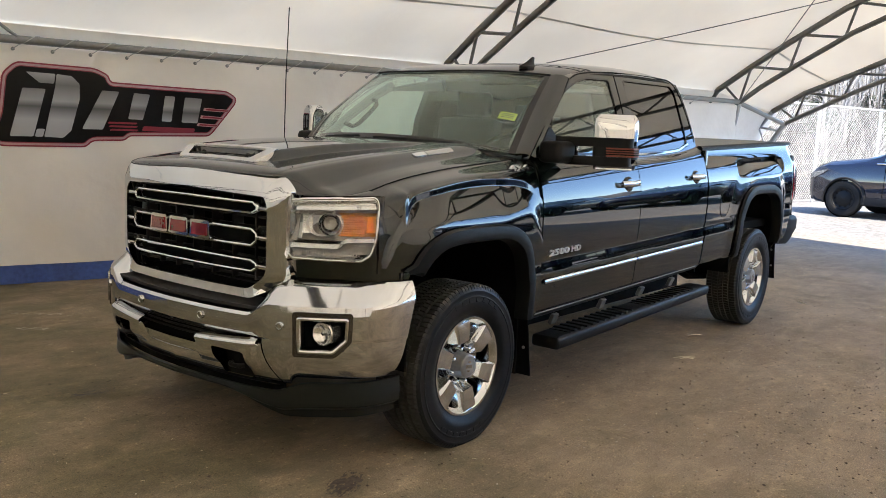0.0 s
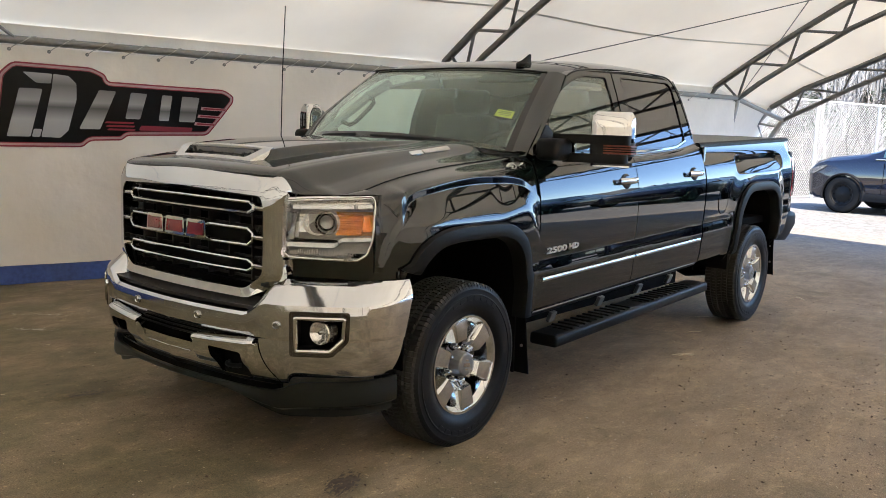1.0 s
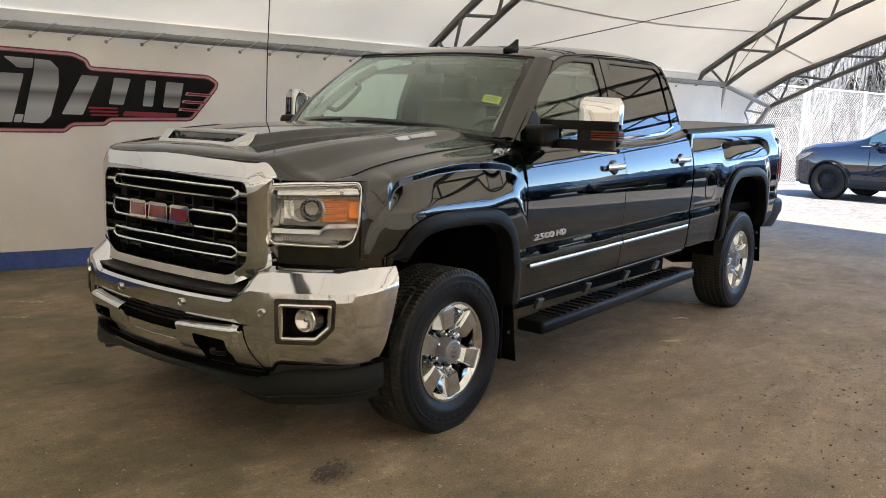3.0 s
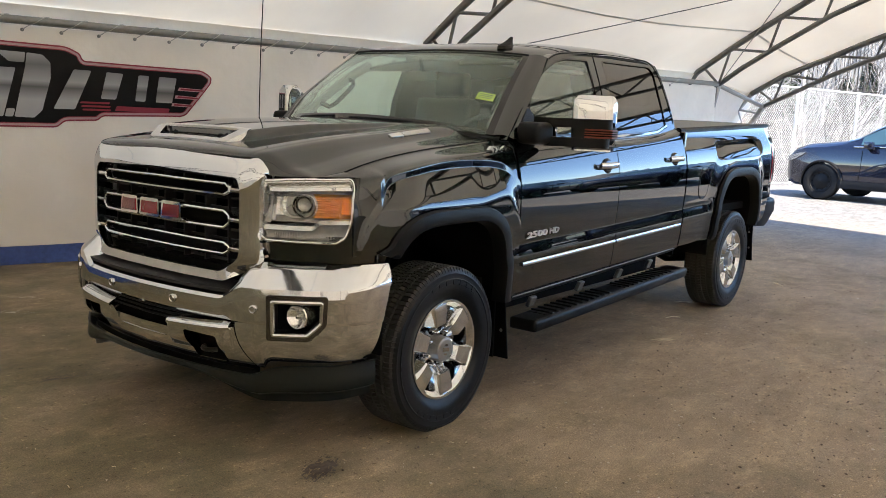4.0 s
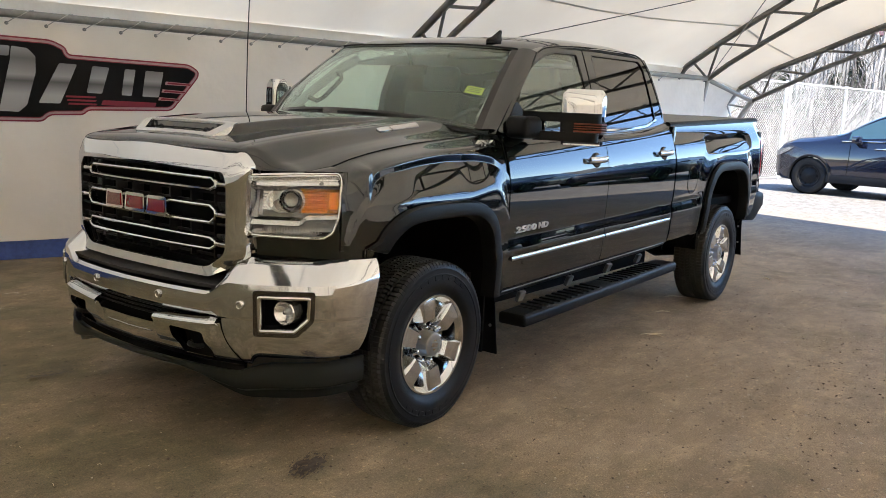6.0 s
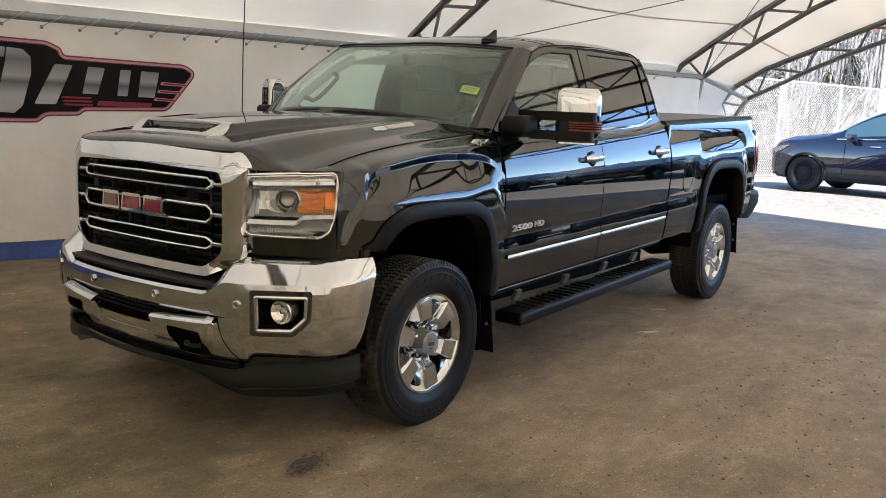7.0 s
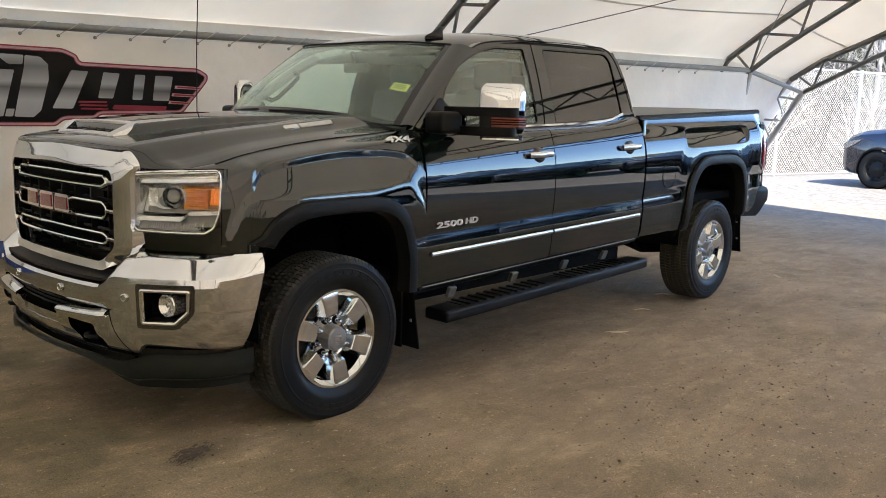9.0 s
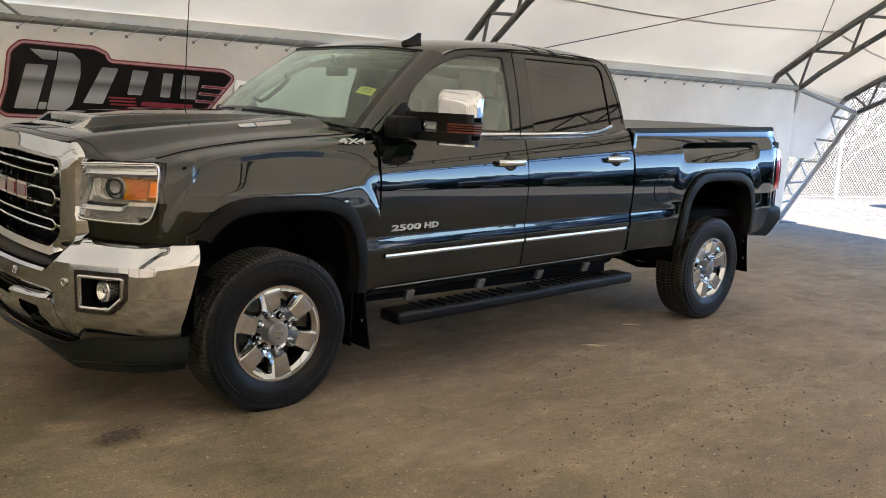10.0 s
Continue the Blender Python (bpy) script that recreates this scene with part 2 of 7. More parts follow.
def plate(loops, depth, place, bm=None, fine=0.0):
    """A plate from 2D outlines (the first outer, the rest holes); place(u, v, off) gives the point, off the depth behind its face.
    fine: the longest edge that is left before the plate is bent."""
    tmp = bmesh.new()
    rims = []
    for lp in loops:
        vs = [tmp.verts.new((u, v, 0)) for u, v in lp]
        for i in range(len(vs)):
            rims.append((lp[i], lp[(i + 1) % len(vs)]))
            tmp.edges.new((vs[i], vs[(i + 1) % len(vs)]))
    bmesh.ops.triangle_fill(tmp, edges=list(tmp.edges), use_beauty=True, use_dissolve=False, normal=(0, 0, 1))
    for _ in range(7 if fine else 0):
        long = [e for e in tmp.edges if e.calc_length() > fine]
        if not long:
            break
        bmesh.ops.subdivide_edges(tmp, edges=long, cuts=1, use_grid_fill=False)
        bmesh.ops.triangulate(tmp, faces=[f for f in tmp.faces if len(f.verts) > 3])
    bm = bm or bmesh.new()
    tmp.verts.index_update()
    uv = [(v.co.x, v.co.y) for v in tmp.verts]
    tris = [[v.index for v in f.verts] for f in tmp.faces]
    rim = [(e.verts[0].index, e.verts[1].index) for e in tmp.edges if len(e.link_faces) == 1]
    tmp.free()
    F = [bm.verts.new(place(u, v, 0.0)) for u, v in uv]
    B = [bm.verts.new(place(u, v, depth)) for u, v in uv]
    for t in tris:
        bm.faces.new([F[i] for i in t])
        bm.faces.new([B[i] for i in reversed(t)])
    for i, j in rim:
        bm.faces.new((F[i], F[j], B[j], B[i]))
    return bm


def rounded(pts, r, seg=4):
    """A 2D outline with its corners rounded."""
    out, n = [], len(pts)
    for i in range(n):
        p, a, b = Vector(pts[i]), Vector(pts[i - 1]), Vector(pts[(i + 1) % n])
        ra = min(r, (a - p).length * 0.45, (b - p).length * 0.45)
        p0, p1 = p + (a - p).normalized() * ra, p + (b - p).normalized() * ra
        for k in range(seg + 1):
            t = k / seg
            q = p0 * (1 - t) ** 2 + p * 2 * t * (1 - t) + p1 * t * t
            out.append((q.x, q.y))
    return out


def inset(pts, w):
    """A 2D outline moved inward by w."""
    n = len(pts)
    area = sum(pts[i][0] * pts[(i + 1) % n][1] - pts[(i + 1) % n][0] * pts[i][1] for i in range(n))
    sg = 1 if area > 0 else -1
    out = []
    for i in range(n):
        p, a, b = Vector(pts[i]), Vector(pts[i - 1]), Vector(pts[(i + 1) % n])
        e0, e1 = (p - a).normalized(), (b - p).normalized()
        n0, n1 = Vector((-e0.y, e0.x)) * sg, Vector((-e1.y, e1.x)) * sg
        mid = n0 + n1
        mid = mid / max(0.35, mid.length_squared / 2) if mid.length > 1e-6 else n0
        q = p + mid * w
        out.append((q.x, q.y))
    return out


@functools.lru_cache(maxsize=None)
def slopes(table):
    """Slopes of a smooth, non-overshooting curve through (x, y) pairs."""
    xs, ys = np.array(table, float).T
    h, d = np.diff(xs), np.diff(ys) / np.diff(xs)
    m = np.zeros(len(xs))
    m[0], m[-1] = d[0], d[-1]
    for i in range(1, len(xs) - 1):
        if d[i - 1] * d[i] > 0:
            w1, w2 = 2 * h[i] + h[i - 1], h[i] + 2 * h[i - 1]
            m[i] = (w1 + w2) / (w1 / d[i - 1] + w2 / d[i])
    return xs, ys, m


def curve(table, x):
    """A smooth curve through the pairs of a table, level beyond its ends."""
    xs, ys, m = slopes(tuple(tuple(p) for p in table))
    if x <= xs[0]:
        return float(ys[0])
    if x >= xs[-1]:
        return float(ys[-1])
    i = int(np.searchsorted(xs, x)) - 1
    h = xs[i + 1] - xs[i]
    t = (x - xs[i]) / h
    return float((2 * t ** 3 - 3 * t ** 2 + 1) * ys[i] + (t ** 3 - 2 * t ** 2 + t) * h * m[i] + (-2 * t ** 3 + 3 * t ** 2) * ys[i + 1] + (t ** 3 - t ** 2) * h * m[i + 1])


def smooth(a, b, x):
    t = min(1.0, max(0.0, (x - a) / (b - a)))
    return t * t * (3 - 2 * t)


def lettering(words, size, depth, place, material, parent, name, label="", span=None, bold=0.035):
    """Raised letters of the built-in font; place(u, v, w) maps width, height and relief."""
    cu = bpy.data.curves.new(name, "FONT")
    cu.body, cu.size, cu.extrude, cu.resolution_u, cu.offset = words, size, depth / 2, 3, size * bold
    ob = bpy.data.objects.new(name, cu)
    scene.collection.objects.link(ob)
    me = bpy.data.meshes.new_from_object(ob.evaluated_get(bpy.context.evaluated_depsgraph_get()))
    bpy.data.objects.remove(ob)
    wide = max(v.co.x for v in me.vertices)
    if span:
        for v in me.vertices:
            v.co.x *= span / wide
    for v in me.vertices:
        v.co = place(v.co.x, v.co.y, v.co.z + depth / 2)
    me.materials.clear()
    me.materials.append(material)
    o = new(name, me)
    o.parent = parent
    if label:
        o["label"] = label
    return o


# ---- ground ----
def ground_material():
    m = bpy.data.materials.new("packed_dirt")
    m.use_nodes = True
    t = m.node_tree
    b = t.nodes["Principled BSDF"]
    b.inputs["Specular IOR Level"].default_value = 0.3
    co = t.nodes.new("ShaderNodeTexCoord")

    def noise_at(scale, detail, rough=0.6, stretch=None):
        q = t.nodes.new("ShaderNodeTexNoise")
        q.inputs["Scale"].default_value, q.inputs["Detail"].default_value, q.inputs["Roughness"].default_value = scale, detail, rough
        if stretch:
            mp = t.nodes.new("ShaderNodeMapping")
            mp.inputs["Rotation"].default_value, mp.inputs["Scale"].default_value = (0, 0, radians(stretch[0])), (stretch[1], stretch[2], 1)
            t.links.new(co.outputs["Object"], mp.inputs["Vector"])
            t.links.new(mp.outputs[0], q.inputs["Vector"])
        else:
            t.links.new(co.outputs["Object"], q.inputs["Vector"])
        return q.outputs["Fac"]

    def ramp(src, stops):
        r = t.nodes.new("ShaderNodeValToRGB")
        e = r.color_ramp.elements
        while len(e) < len(stops):
            e.new(0.5)
        for k, (pos, c) in enumerate(stops):
            e[k].position, e[k].color = pos, (*c, 1)
        t.links.new(src, r.inputs[0])
        return r.outputs[0]

    def mixed(kind, fac, a, c):
        x = t.nodes.new("ShaderNodeMix")
        x.data_type, x.blend_type = "RGBA", kind
        x.inputs[0].default_value = fac if not hasattr(fac, "links") else 1.0
        if hasattr(fac, "links"):
            t.links.new(fac, x.inputs[0])
        t.links.new(a, x.inputs[6])
        t.links.new(c, x.inputs[7])
        return x.outputs[2]

    broad = ramp(noise_at(0.55, 5), [(0.36, (0.226, 0.174, 0.114)), (0.50, (0.269, 0.207, 0.137)), (0.64, (0.315, 0.244, 0.164))])
    streak = ramp(noise_at(1.1, 5, 0.65, (-24, 0.5, 2.6)), [(0.32, (0.84, 0.84, 0.83)), (0.50, (1, 1, 1)), (0.66, (1.16, 1.15, 1.13))])
    # darker, greener tone in ragged patches, more of it deep inside the tent
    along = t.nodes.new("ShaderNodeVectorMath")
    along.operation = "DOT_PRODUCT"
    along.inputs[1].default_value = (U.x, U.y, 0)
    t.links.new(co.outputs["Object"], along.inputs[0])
    patch_bias = t.nodes.new("ShaderNodeMapRange")
    patch_bias.inputs["From Min"].default_value, patch_bias.inputs["From Max"].default_value = -2.6, 0.8
    patch_bias.inputs["To Min"].default_value, patch_bias.inputs["To Max"].default_value = -0.27, 0.07
    t.links.new(along.outputs["Value"], patch_bias.inputs["Value"])
    patch_noise = t.nodes.new("ShaderNodeMath")
    patch_noise.operation = "ADD"
    t.links.new(patch_bias.outputs[0], patch_noise.inputs[0])
    t.links.new(noise_at(1.3, 7, 0.62), patch_noise.inputs[1])
    patch_tone = ramp(patch_noise.outputs[0], [(0.30, (0.48, 0.54, 0.46)), (0.54, (1, 1, 1))])
    grit = ramp(noise_at(140, 6, 0.8), [(0.38, (0.62, 0.62, 0.62)), (0.50, (1, 1, 1)), (0.58, (1.25, 1.23, 1.2)), (0.66, (2.0, 1.95, 1.85))])
    specks = ramp(noise_at(38, 3, 0.5), [(0.30, (0.5, 0.47, 0.43)), (0.34, (1, 1, 1)), (0.66, (1, 1, 1)), (0.70, (1.7, 1.65, 1.55))])
    col = mixed("MULTIPLY", 0.85, mixed("MULTIPLY", 0.8, broad, streak), patch_tone)
    col = mixed("MULTIPLY", 0.8, col, grit)
    col = mixed("MULTIPLY", 0.9, col, specks)
    # pale dust left in thin ragged drifts
    dust = ramp(noise_at(4.0, 9, 0.72, (-18, 1.0, 1.8)), [(0.40, (0.84, 0.84, 0.83)), (0.50, (1, 1, 1)), (0.57, (1.12, 1.11, 1.09)), (0.66, (1.5, 1.48, 1.43))])
    col = mixed("MULTIPLY", 0.75, col, dust)
    # out in the open the lot is pale gravel
    dist = t.nodes.new("ShaderNodeVectorMath")
    dist.operation = "DOT_PRODUCT"
    dist.inputs[1].default_value = (U.x, U.y, 0)
    t.links.new(co.outputs["Object"], dist.inputs[0])
    gate = t.nodes.new("ShaderNodeMapRange")
    gate.interpolation_type = "SMOOTHSTEP"
    gate.inputs["From Min"].default_value, gate.inputs["From Max"].default_value = 7.0, 13.0
    t.links.new(dist.outputs["Value"], gate.inputs["Value"])
    gravel = ramp(noise_at(9, 6, 0.7), [(0.3, (0.075, 0.069, 0.063)), (0.5, (0.15, 0.142, 0.131)), (0.7, (0.24, 0.230, 0.215))])
    col = mixed("MIX", gate.outputs[0], col, gravel)
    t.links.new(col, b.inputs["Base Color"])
    rr = t.nodes.new("ShaderNodeMapRange")
    rr.inputs["To Min"].default_value, rr.inputs["To Max"].default_value = 0.62, 0.97
    t.links.new(noise_at(1.7, 4), rr.inputs["Value"])
    t.links.new(rr.outputs[0], b.inputs["Roughness"])
    add = t.nodes.new("ShaderNodeMath")
    add.operation = "ADD"
    t.links.new(noise_at(28, 6, 0.7), add.inputs[0])
    t.links.new(noise_at(150, 4, 0.7), add.inputs[1])
    bp = t.nodes.new("ShaderNodeBump")
    bp.inputs["Distance"].default_value, bp.inputs["Strength"].default_value = 0.0035, 0.8
    t.links.new(add.outputs[0], bp.inputs["Height"])
    t.links.new(bp.outputs[0], b.inputs["Normal"])
    return m


def ground_z(x, y):
    """The floor is level inside the tent; the lot outside rises a little."""
    s, d = U.x * x + U.y * y, N.x * x + N.y * y
    rise = 0.115 * smooth(11.0, 15.5, s) + 0.115 * smooth(5.5, 8.0, d) * (1 - smooth(11.0, 15.5, s))
    return rise


def build_ground():
    axis = [-400, -150, -60, -30, -20] + list(np.arange(-14, 30.01, 0.5)) + [34, 40, 60, 100, 200, 400]
    bm = bmesh.new()
    V = []
    for x in axis:
        row = []
        for y in axis:
            near = 1.0 if abs(x) < 30 and abs(y) < 30 else 0.0
            dz = 0.010 * near * noise.noise(Vector((x * 0.9, y * 0.9, 3.0))) - 0.004 * near
            row.append(bm.verts.new((x, y, ground_z(x, y) + dz)))
        V.append(row)
    for i in range(len(axis) - 1):
        for j in range(len(axis) - 1):
            bm.faces.new((V[i][j], V[i + 1][j], V[i + 1][j + 1], V[i][j + 1]))
    tagged(part("ground", bm, GROUND), "brown packed dirt floor with tyre streaks, pale gravel lot outside", "ground", kind="structure")


SEAM = fabric("seam_webbing", (0.46, 0.45, 0.425), 0.55, wrinkle=0.001)
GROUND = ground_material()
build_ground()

# ---- tent: profile of the outer chords, in metres outward and up ----
EAVE_D, EAVE_Z = 4.60, 2.33
RIDGE_D = -3.2
FOOT_D = 5.95
ROOF = [(4.60, 2.33), (4.0, 2.68), (3.4, 3.00), (2.6, 3.40), (1.7, 3.74), (0.6, 4.05), (-0.6, 4.29), (-1.9, 4.46), (-3.2, 4.54)]
ROOF = ROOF + [(2 * RIDGE_D - d, z) for d, z in ROOF[-2::-1]]
END_LOW = -17.0
END_HIGH = 10.95
# the last arch, at the open end, is lower and flatter
END_ROOF = [(4.60, 2.07), (4.04, 2.36), (3.30, 2.62), (2.77, 2.82), (1.7, 3.18), (0.6, 3.48), (-0.6, 3.72), (-1.9, 3.88), (-3.2, 3.95)]
END_ROOF = END_ROOF + [(2 * RIDGE_D - d, z) for d, z in END_ROOF[-2::-1]]
LAST_ARCH = 10.75


def roof_z(profile, d):
    q = sorted(profile)
    return float(np.interp(d, [p[0] for p in q], [p[1] for p in q]))


def inner(profile, w):
    """The profile moved inward by w, square to itself."""
    out = []
    for i, (d, z) in enumerate(profile):
        a, b = profile[max(i - 1, 0)], profile[min(i + 1, len(profile) - 1)]
        e = Vector((b[0] - a[0], b[1] - a[1])).normalized()
        q = Vector((d, z)) + Vector((e.y, -e.x)) * -w if e.x > 0 else Vector((d, z)) + Vector((-e.y, e.x)) * w
        out.append((q.x, q.y))
    return out


def build_roof():
    stations = [END_LOW, -14.5, -11.9, -10.5, -9.3, -8.0, -6.65, -5.3, -4.0, -2.7, -1.35] + [round(-1.35 + 0.535 * k, 3) for k in range(1, 10)] + [4.0] + [round(4.0 + 0.525 * k, 3) for k in range(1, 10)] + [9.25, 9.6, 10.0, 10.4, 10.75, END_HIGH]
    trusses = (-11.9, -6.65, -1.35, 4.0, 9.25, 10.75)
    prof = []
    for (d0, z0), (d1, z1) in zip(ROOF[:-1], ROOF[1:]):
        for k in range(3):
            prof.append((d0 + (d1 - d0) * k / 3, z0 + (z1 - z0) * k / 3))
    prof.append(ROOF[-1])
    prof = [(4.70, 2.25)] + prof + [(2 * RIDGE_D - 4.70, 2.25)]
    rows = []
    for s in stations:
        gap = min(abs(s - q) for q in trusses)
        sag = 0.13 * min(1.0, gap / 2.0)
        low = min(1.0, max(0.0, (s - 9.25) / (LAST_ARCH - 9.25)))
        rows.append([tent(s, d, z + (roof_z(END_ROOF, d) - roof_z(ROOF, d)) * low + 0.055 - sag * math.sin(math.pi * i / (len(prof) - 1)) ** 0.4) for i, (d, z) in enumerate(prof)])
    bm = shell(rows, 0.004)
    for d_seam in (3.66, 1.2, -1.3):
        strip = []
        for s, row in zip(stations, rows):
            ds = [N.dot(q) for q in row]
            zs = [q.z for q in row]
            strip.append([tent(s, d_seam + w, float(np.interp(-(d_seam + w), [-q for q in ds], zs)) - 0.012) for w in (0.014, -0.014)])
        dense = []
        for q0, q1 in zip(strip[:-1], strip[1:]):
            dense.append(q0)
        dense.append(strip[-1])
        tagged(part("trim_roof_seam", shell(dense, 0.002), SEAM), "grey sewn seam band of the roof fabric", "seam", kind="structure")
    tagged(part("ceiling", bm, ROOF_FABRIC, angle=60), "taut cream-white translucent tent roof fabric over steel arches", "tent roof", kind="structure")
    # sloping sides below the eaves
    for sign, low_end in ((1, 9.0), (-1, END_HIGH)):
        def side(s, k):
            d = EAVE_D + 0.03 + (FOOT_D - EAVE_D) * k
            z = (EAVE_Z - 0.01 - 0.26 * min(1.0, max(0.0, (s - 9.25) / (LAST_ARCH - 9.25)))) * (1 - k)
            return tent(s, d if sign > 0 else 2 * RIDGE_D - d, z)
        ss = np.linspace(END_LOW, low_end, 16)
        bm = shell([[side(s, k / 6) for k in range(7)] for s in ss], 0.004)
        if sign > 0:
            shell([[side(s, k * 0.47 / 4) for k in range(5)] for s in np.linspace(9.0, END_HIGH, 6)], 0.004, bm)
        tagged(part("wall_outer_fabric", bm, WALL_FABRIC), "sloping white outer side fabric of the tent below its eaves", "tent wall", kind="structure")
    # closed far end behind the camera
    loop = [(FOOT_D, 0.0)] + ROOF + [(2 * RIDGE_D - FOOT_D, 0.0)]
    bm = plate([loop], 0.006, lambda d, z, o: tent(END_LOW - o, d, z))
    tagged(part("wall_end", bm, WALL_FABRIC), "plain white fabric end wall of the tent", "tent wall", kind="structure")


build_roof()


def build_truss(s, line=ROOF, first=(4.19, 2.13), foot=(5.55, 0.02), leg_steel=DARK_STEEL):
    """One two-chord arch with its lattice and slanting lattice legs. first: where the inner chord meets its leg."""
    t = thing("roof_truss", "grey steel lattice arch of two round chords with zigzag webs", "truss", m=Matrix.Translation(tent(s, 0, 0)), group="tent arches")

    def at(d, z):
        return N * d + Vector((0, 0, z))

    inn = inner(line, 0.36 if line is ROOF else 0.27)
    part("outer_chord", sweep(bmesh.new(), [at(*p) for p in line], 0.045, 10), DARK_STEEL, t)
    cut = [first] + [p for p in inn if 2 * RIDGE_D - 3.9 < p[0] < 3.9] + [(2 * RIDGE_D - first[0], first[1])]
    part("inner_chord", sweep(bmesh.new(), [at(*p) for p in cut], 0.038, 10), DARK_STEEL, t)
    for sg in (1, -1):
        flip = (lambda d: d) if sg > 0 else (lambda d: 2 * RIDGE_D - d)

        def chord(which, d):
            return (flip(d), roof_z(which, flip(d)))

        for i in range(9):
            a, b0, b1 = chord(line, 4.02 - 0.80 * i), chord(cut, 4.19 - 0.81 * i), chord(cut, 4.19 - 0.81 * (i + 1))
            part("web", tube(at(*a), at(*b0), 0.020, 8), DARK_STEEL, t)
            part("web", tube(at(*a), at(*b1), 0.020, 8), DARK_STEEL, t)
        part("web", tube(at(*chord(line, 4.48)), at(*chord(cut, 4.18)), 0.020, 8), DARK_STEEL, t)
        o0, knee, o1 = line[0], (5.0, line[0][1] * 0.79), (FOOT_D, 0.02)
        outer = [o0, knee, o1]

        def leg(which, f):
            """A point of a leg at the share f of the way down."""
            z = which[0][1] * (1 - f) + 0.02 * f
            return (flip(float(np.interp(-z, [-p[1] for p in which], [p[0] for p in which]))), z)

        inside = [first, foot]
        part("outer_leg", sweep(bmesh.new(), [at(flip(d), z) for d, z in outer], 0.042), leg_steel, t)
        part("inner_leg", sweep(bmesh.new(), [at(flip(d), z) for d, z in inside], 0.042), leg_steel, t)
        part("base_plate", rbox(-0.18, 0.18, -0.35, 0.35, 0.0, 0.02, 0.004, 1, Matrix.Translation(at(flip(5.75), 0)) @ pose(0, 0, 0, 0, 0, -15.7)), DARK_STEEL, t)
        for k in range(5):
            f = 0.06 + 0.185 * k
            part("leg_web", tube(at(*leg(inside, f)), at(*leg(outer, f + 0.07)), 0.019, 8), leg_steel, t)
            part("leg_web", tube(at(*leg(outer, f + 0.07)), at(*leg(inside, min(0.97, f + 0.17))), 0.015, 8), leg_steel, t)
    return t


# paler steel for the open end: outdoor skylight is put into its colour
SKYLIT_STEEL = mat("weathered_zinc_steel", (0.42, 0.415, 0.40), 0.55, 0.3, var=0.2, scale=3, fine=30, rvar=0.1)
for s_at in (-11.9, -6.65, -1.35, 4.0, 9.25):
    build_truss(s_at)
build_truss(LAST_ARCH, END_ROOF, (4.37, 1.86), (5.65, 0.02), SKYLIT_STEEL)

# ---- wall curtain, its tube and lacing ----
WALL_END = 9.25


def curtain_d(s, z):
    return 4.19 + 0.014 * math.sin(s * 2.1 + 0.7 * z) + 0.010 * math.sin(s * 6.3 + 2.6 * z) * smooth(2.1, 1.5, z) + 0.006 * math.sin(s * 11.0 - 4.0 * z) * smooth(5.5, 8.0, s) + 0.10 * (1 - z / 2.1) * 0.6


def build_curtain():
    ss = np.linspace(-12.0, WALL_END, 110)
    zs = np.linspace(2.095, 0.17, 14)
    bm = shell([[tent(s, curtain_d(s, z), z) for z in zs] for s in ss], 0.003)
    tagged(part("wall_curtain", bm, WALL_FABRIC, angle=70), "hanging white vinyl wall curtain with slight ripples", "tent wall", kind="structure")
    zs = np.linspace(0.175, 0.0, 5)
    bm = shell([[tent(s, curtain_d(s, z) + 0.012 + 0.01 * math.sin(s * 9), z) for z in zs] for s in ss if s < 8.3], 0.003)
    tagged(part("wall_skirt", bm, BLUE_TARP), "scuffed blue tarp strip along the foot of the wall", "tarp skirt", kind="structure")
    rail = thing("curtain_rail", "long horizontal grey steel tube carrying the wall curtain", "steel tube")
    part("tube", tube(tent(-12.0, 4.17, 2.145), tent(9.2, 4.17, 2.145), 0.036, 14), STEEL, rail)
    part("strut", tube(tent(9.25, 4.18, 2.13), tent(10.75, 4.37, 1.86), 0.035, 10), STEEL, rail)
    part("strut", tube(tent(-0.86, 4.15, 2.165), tent(-1.35, 4.24, 2.53), 0.014, 8), STEEL, rail)
    for k in range(-9, 26):
        s = 0.065 + 0.3205 * k
        if s > 9.1:
            break
        g = bmesh.new()
        lathe(g, [(0.007, -0.003), (0.016, -0.004), (0.016, 0.003), (0.007, 0.003)], 12, close=True)
        lathe(g, [(0.0001, 0.0), (0.0075, 0.0)], 12)
        ob = part("grommet", g, STEEL, rail)
        ob.matrix_basis = Matrix.Translation(tent(s, curtain_d(s, 2.065) - 0.006, 2.065)) @ pose(0, 0, 0, 0, 0, -15.7)
        w = bmesh.new()
        path = [tent(s, curtain_d(s, 2.065) - 0.008, 2.065)]
        for i in range(9):
            a = math.pi * (-0.42 + 1.0 * i / 8)
            path.append(tent(s + 0.05 + 0.17 * i / 8, 4.17 - 0.041 * math.cos(a), 2.145 + 0.041 * math.sin(a)))
        part("lacing", sweep(w, path, 0.004, 6), CORD, rail)


build_curtain()

# post at the curtain's end
post = thing("end_post", "leaning round grey steel post at the end of the wall curtain", "post")
part("pipe", tube(tent(9.25, 4.18, 2.12), tent(9.22, 4.58, 0.0), 0.032, 12), SKYLIT_STEEL, post)
part("foot", rbox(-0.09, 0.09, -0.09, 0.09, 0.0, 0.012, 0.003, 1, Matrix.Translation(tent(9.22, 4.58, 0))), SKYLIT_STEEL, post)

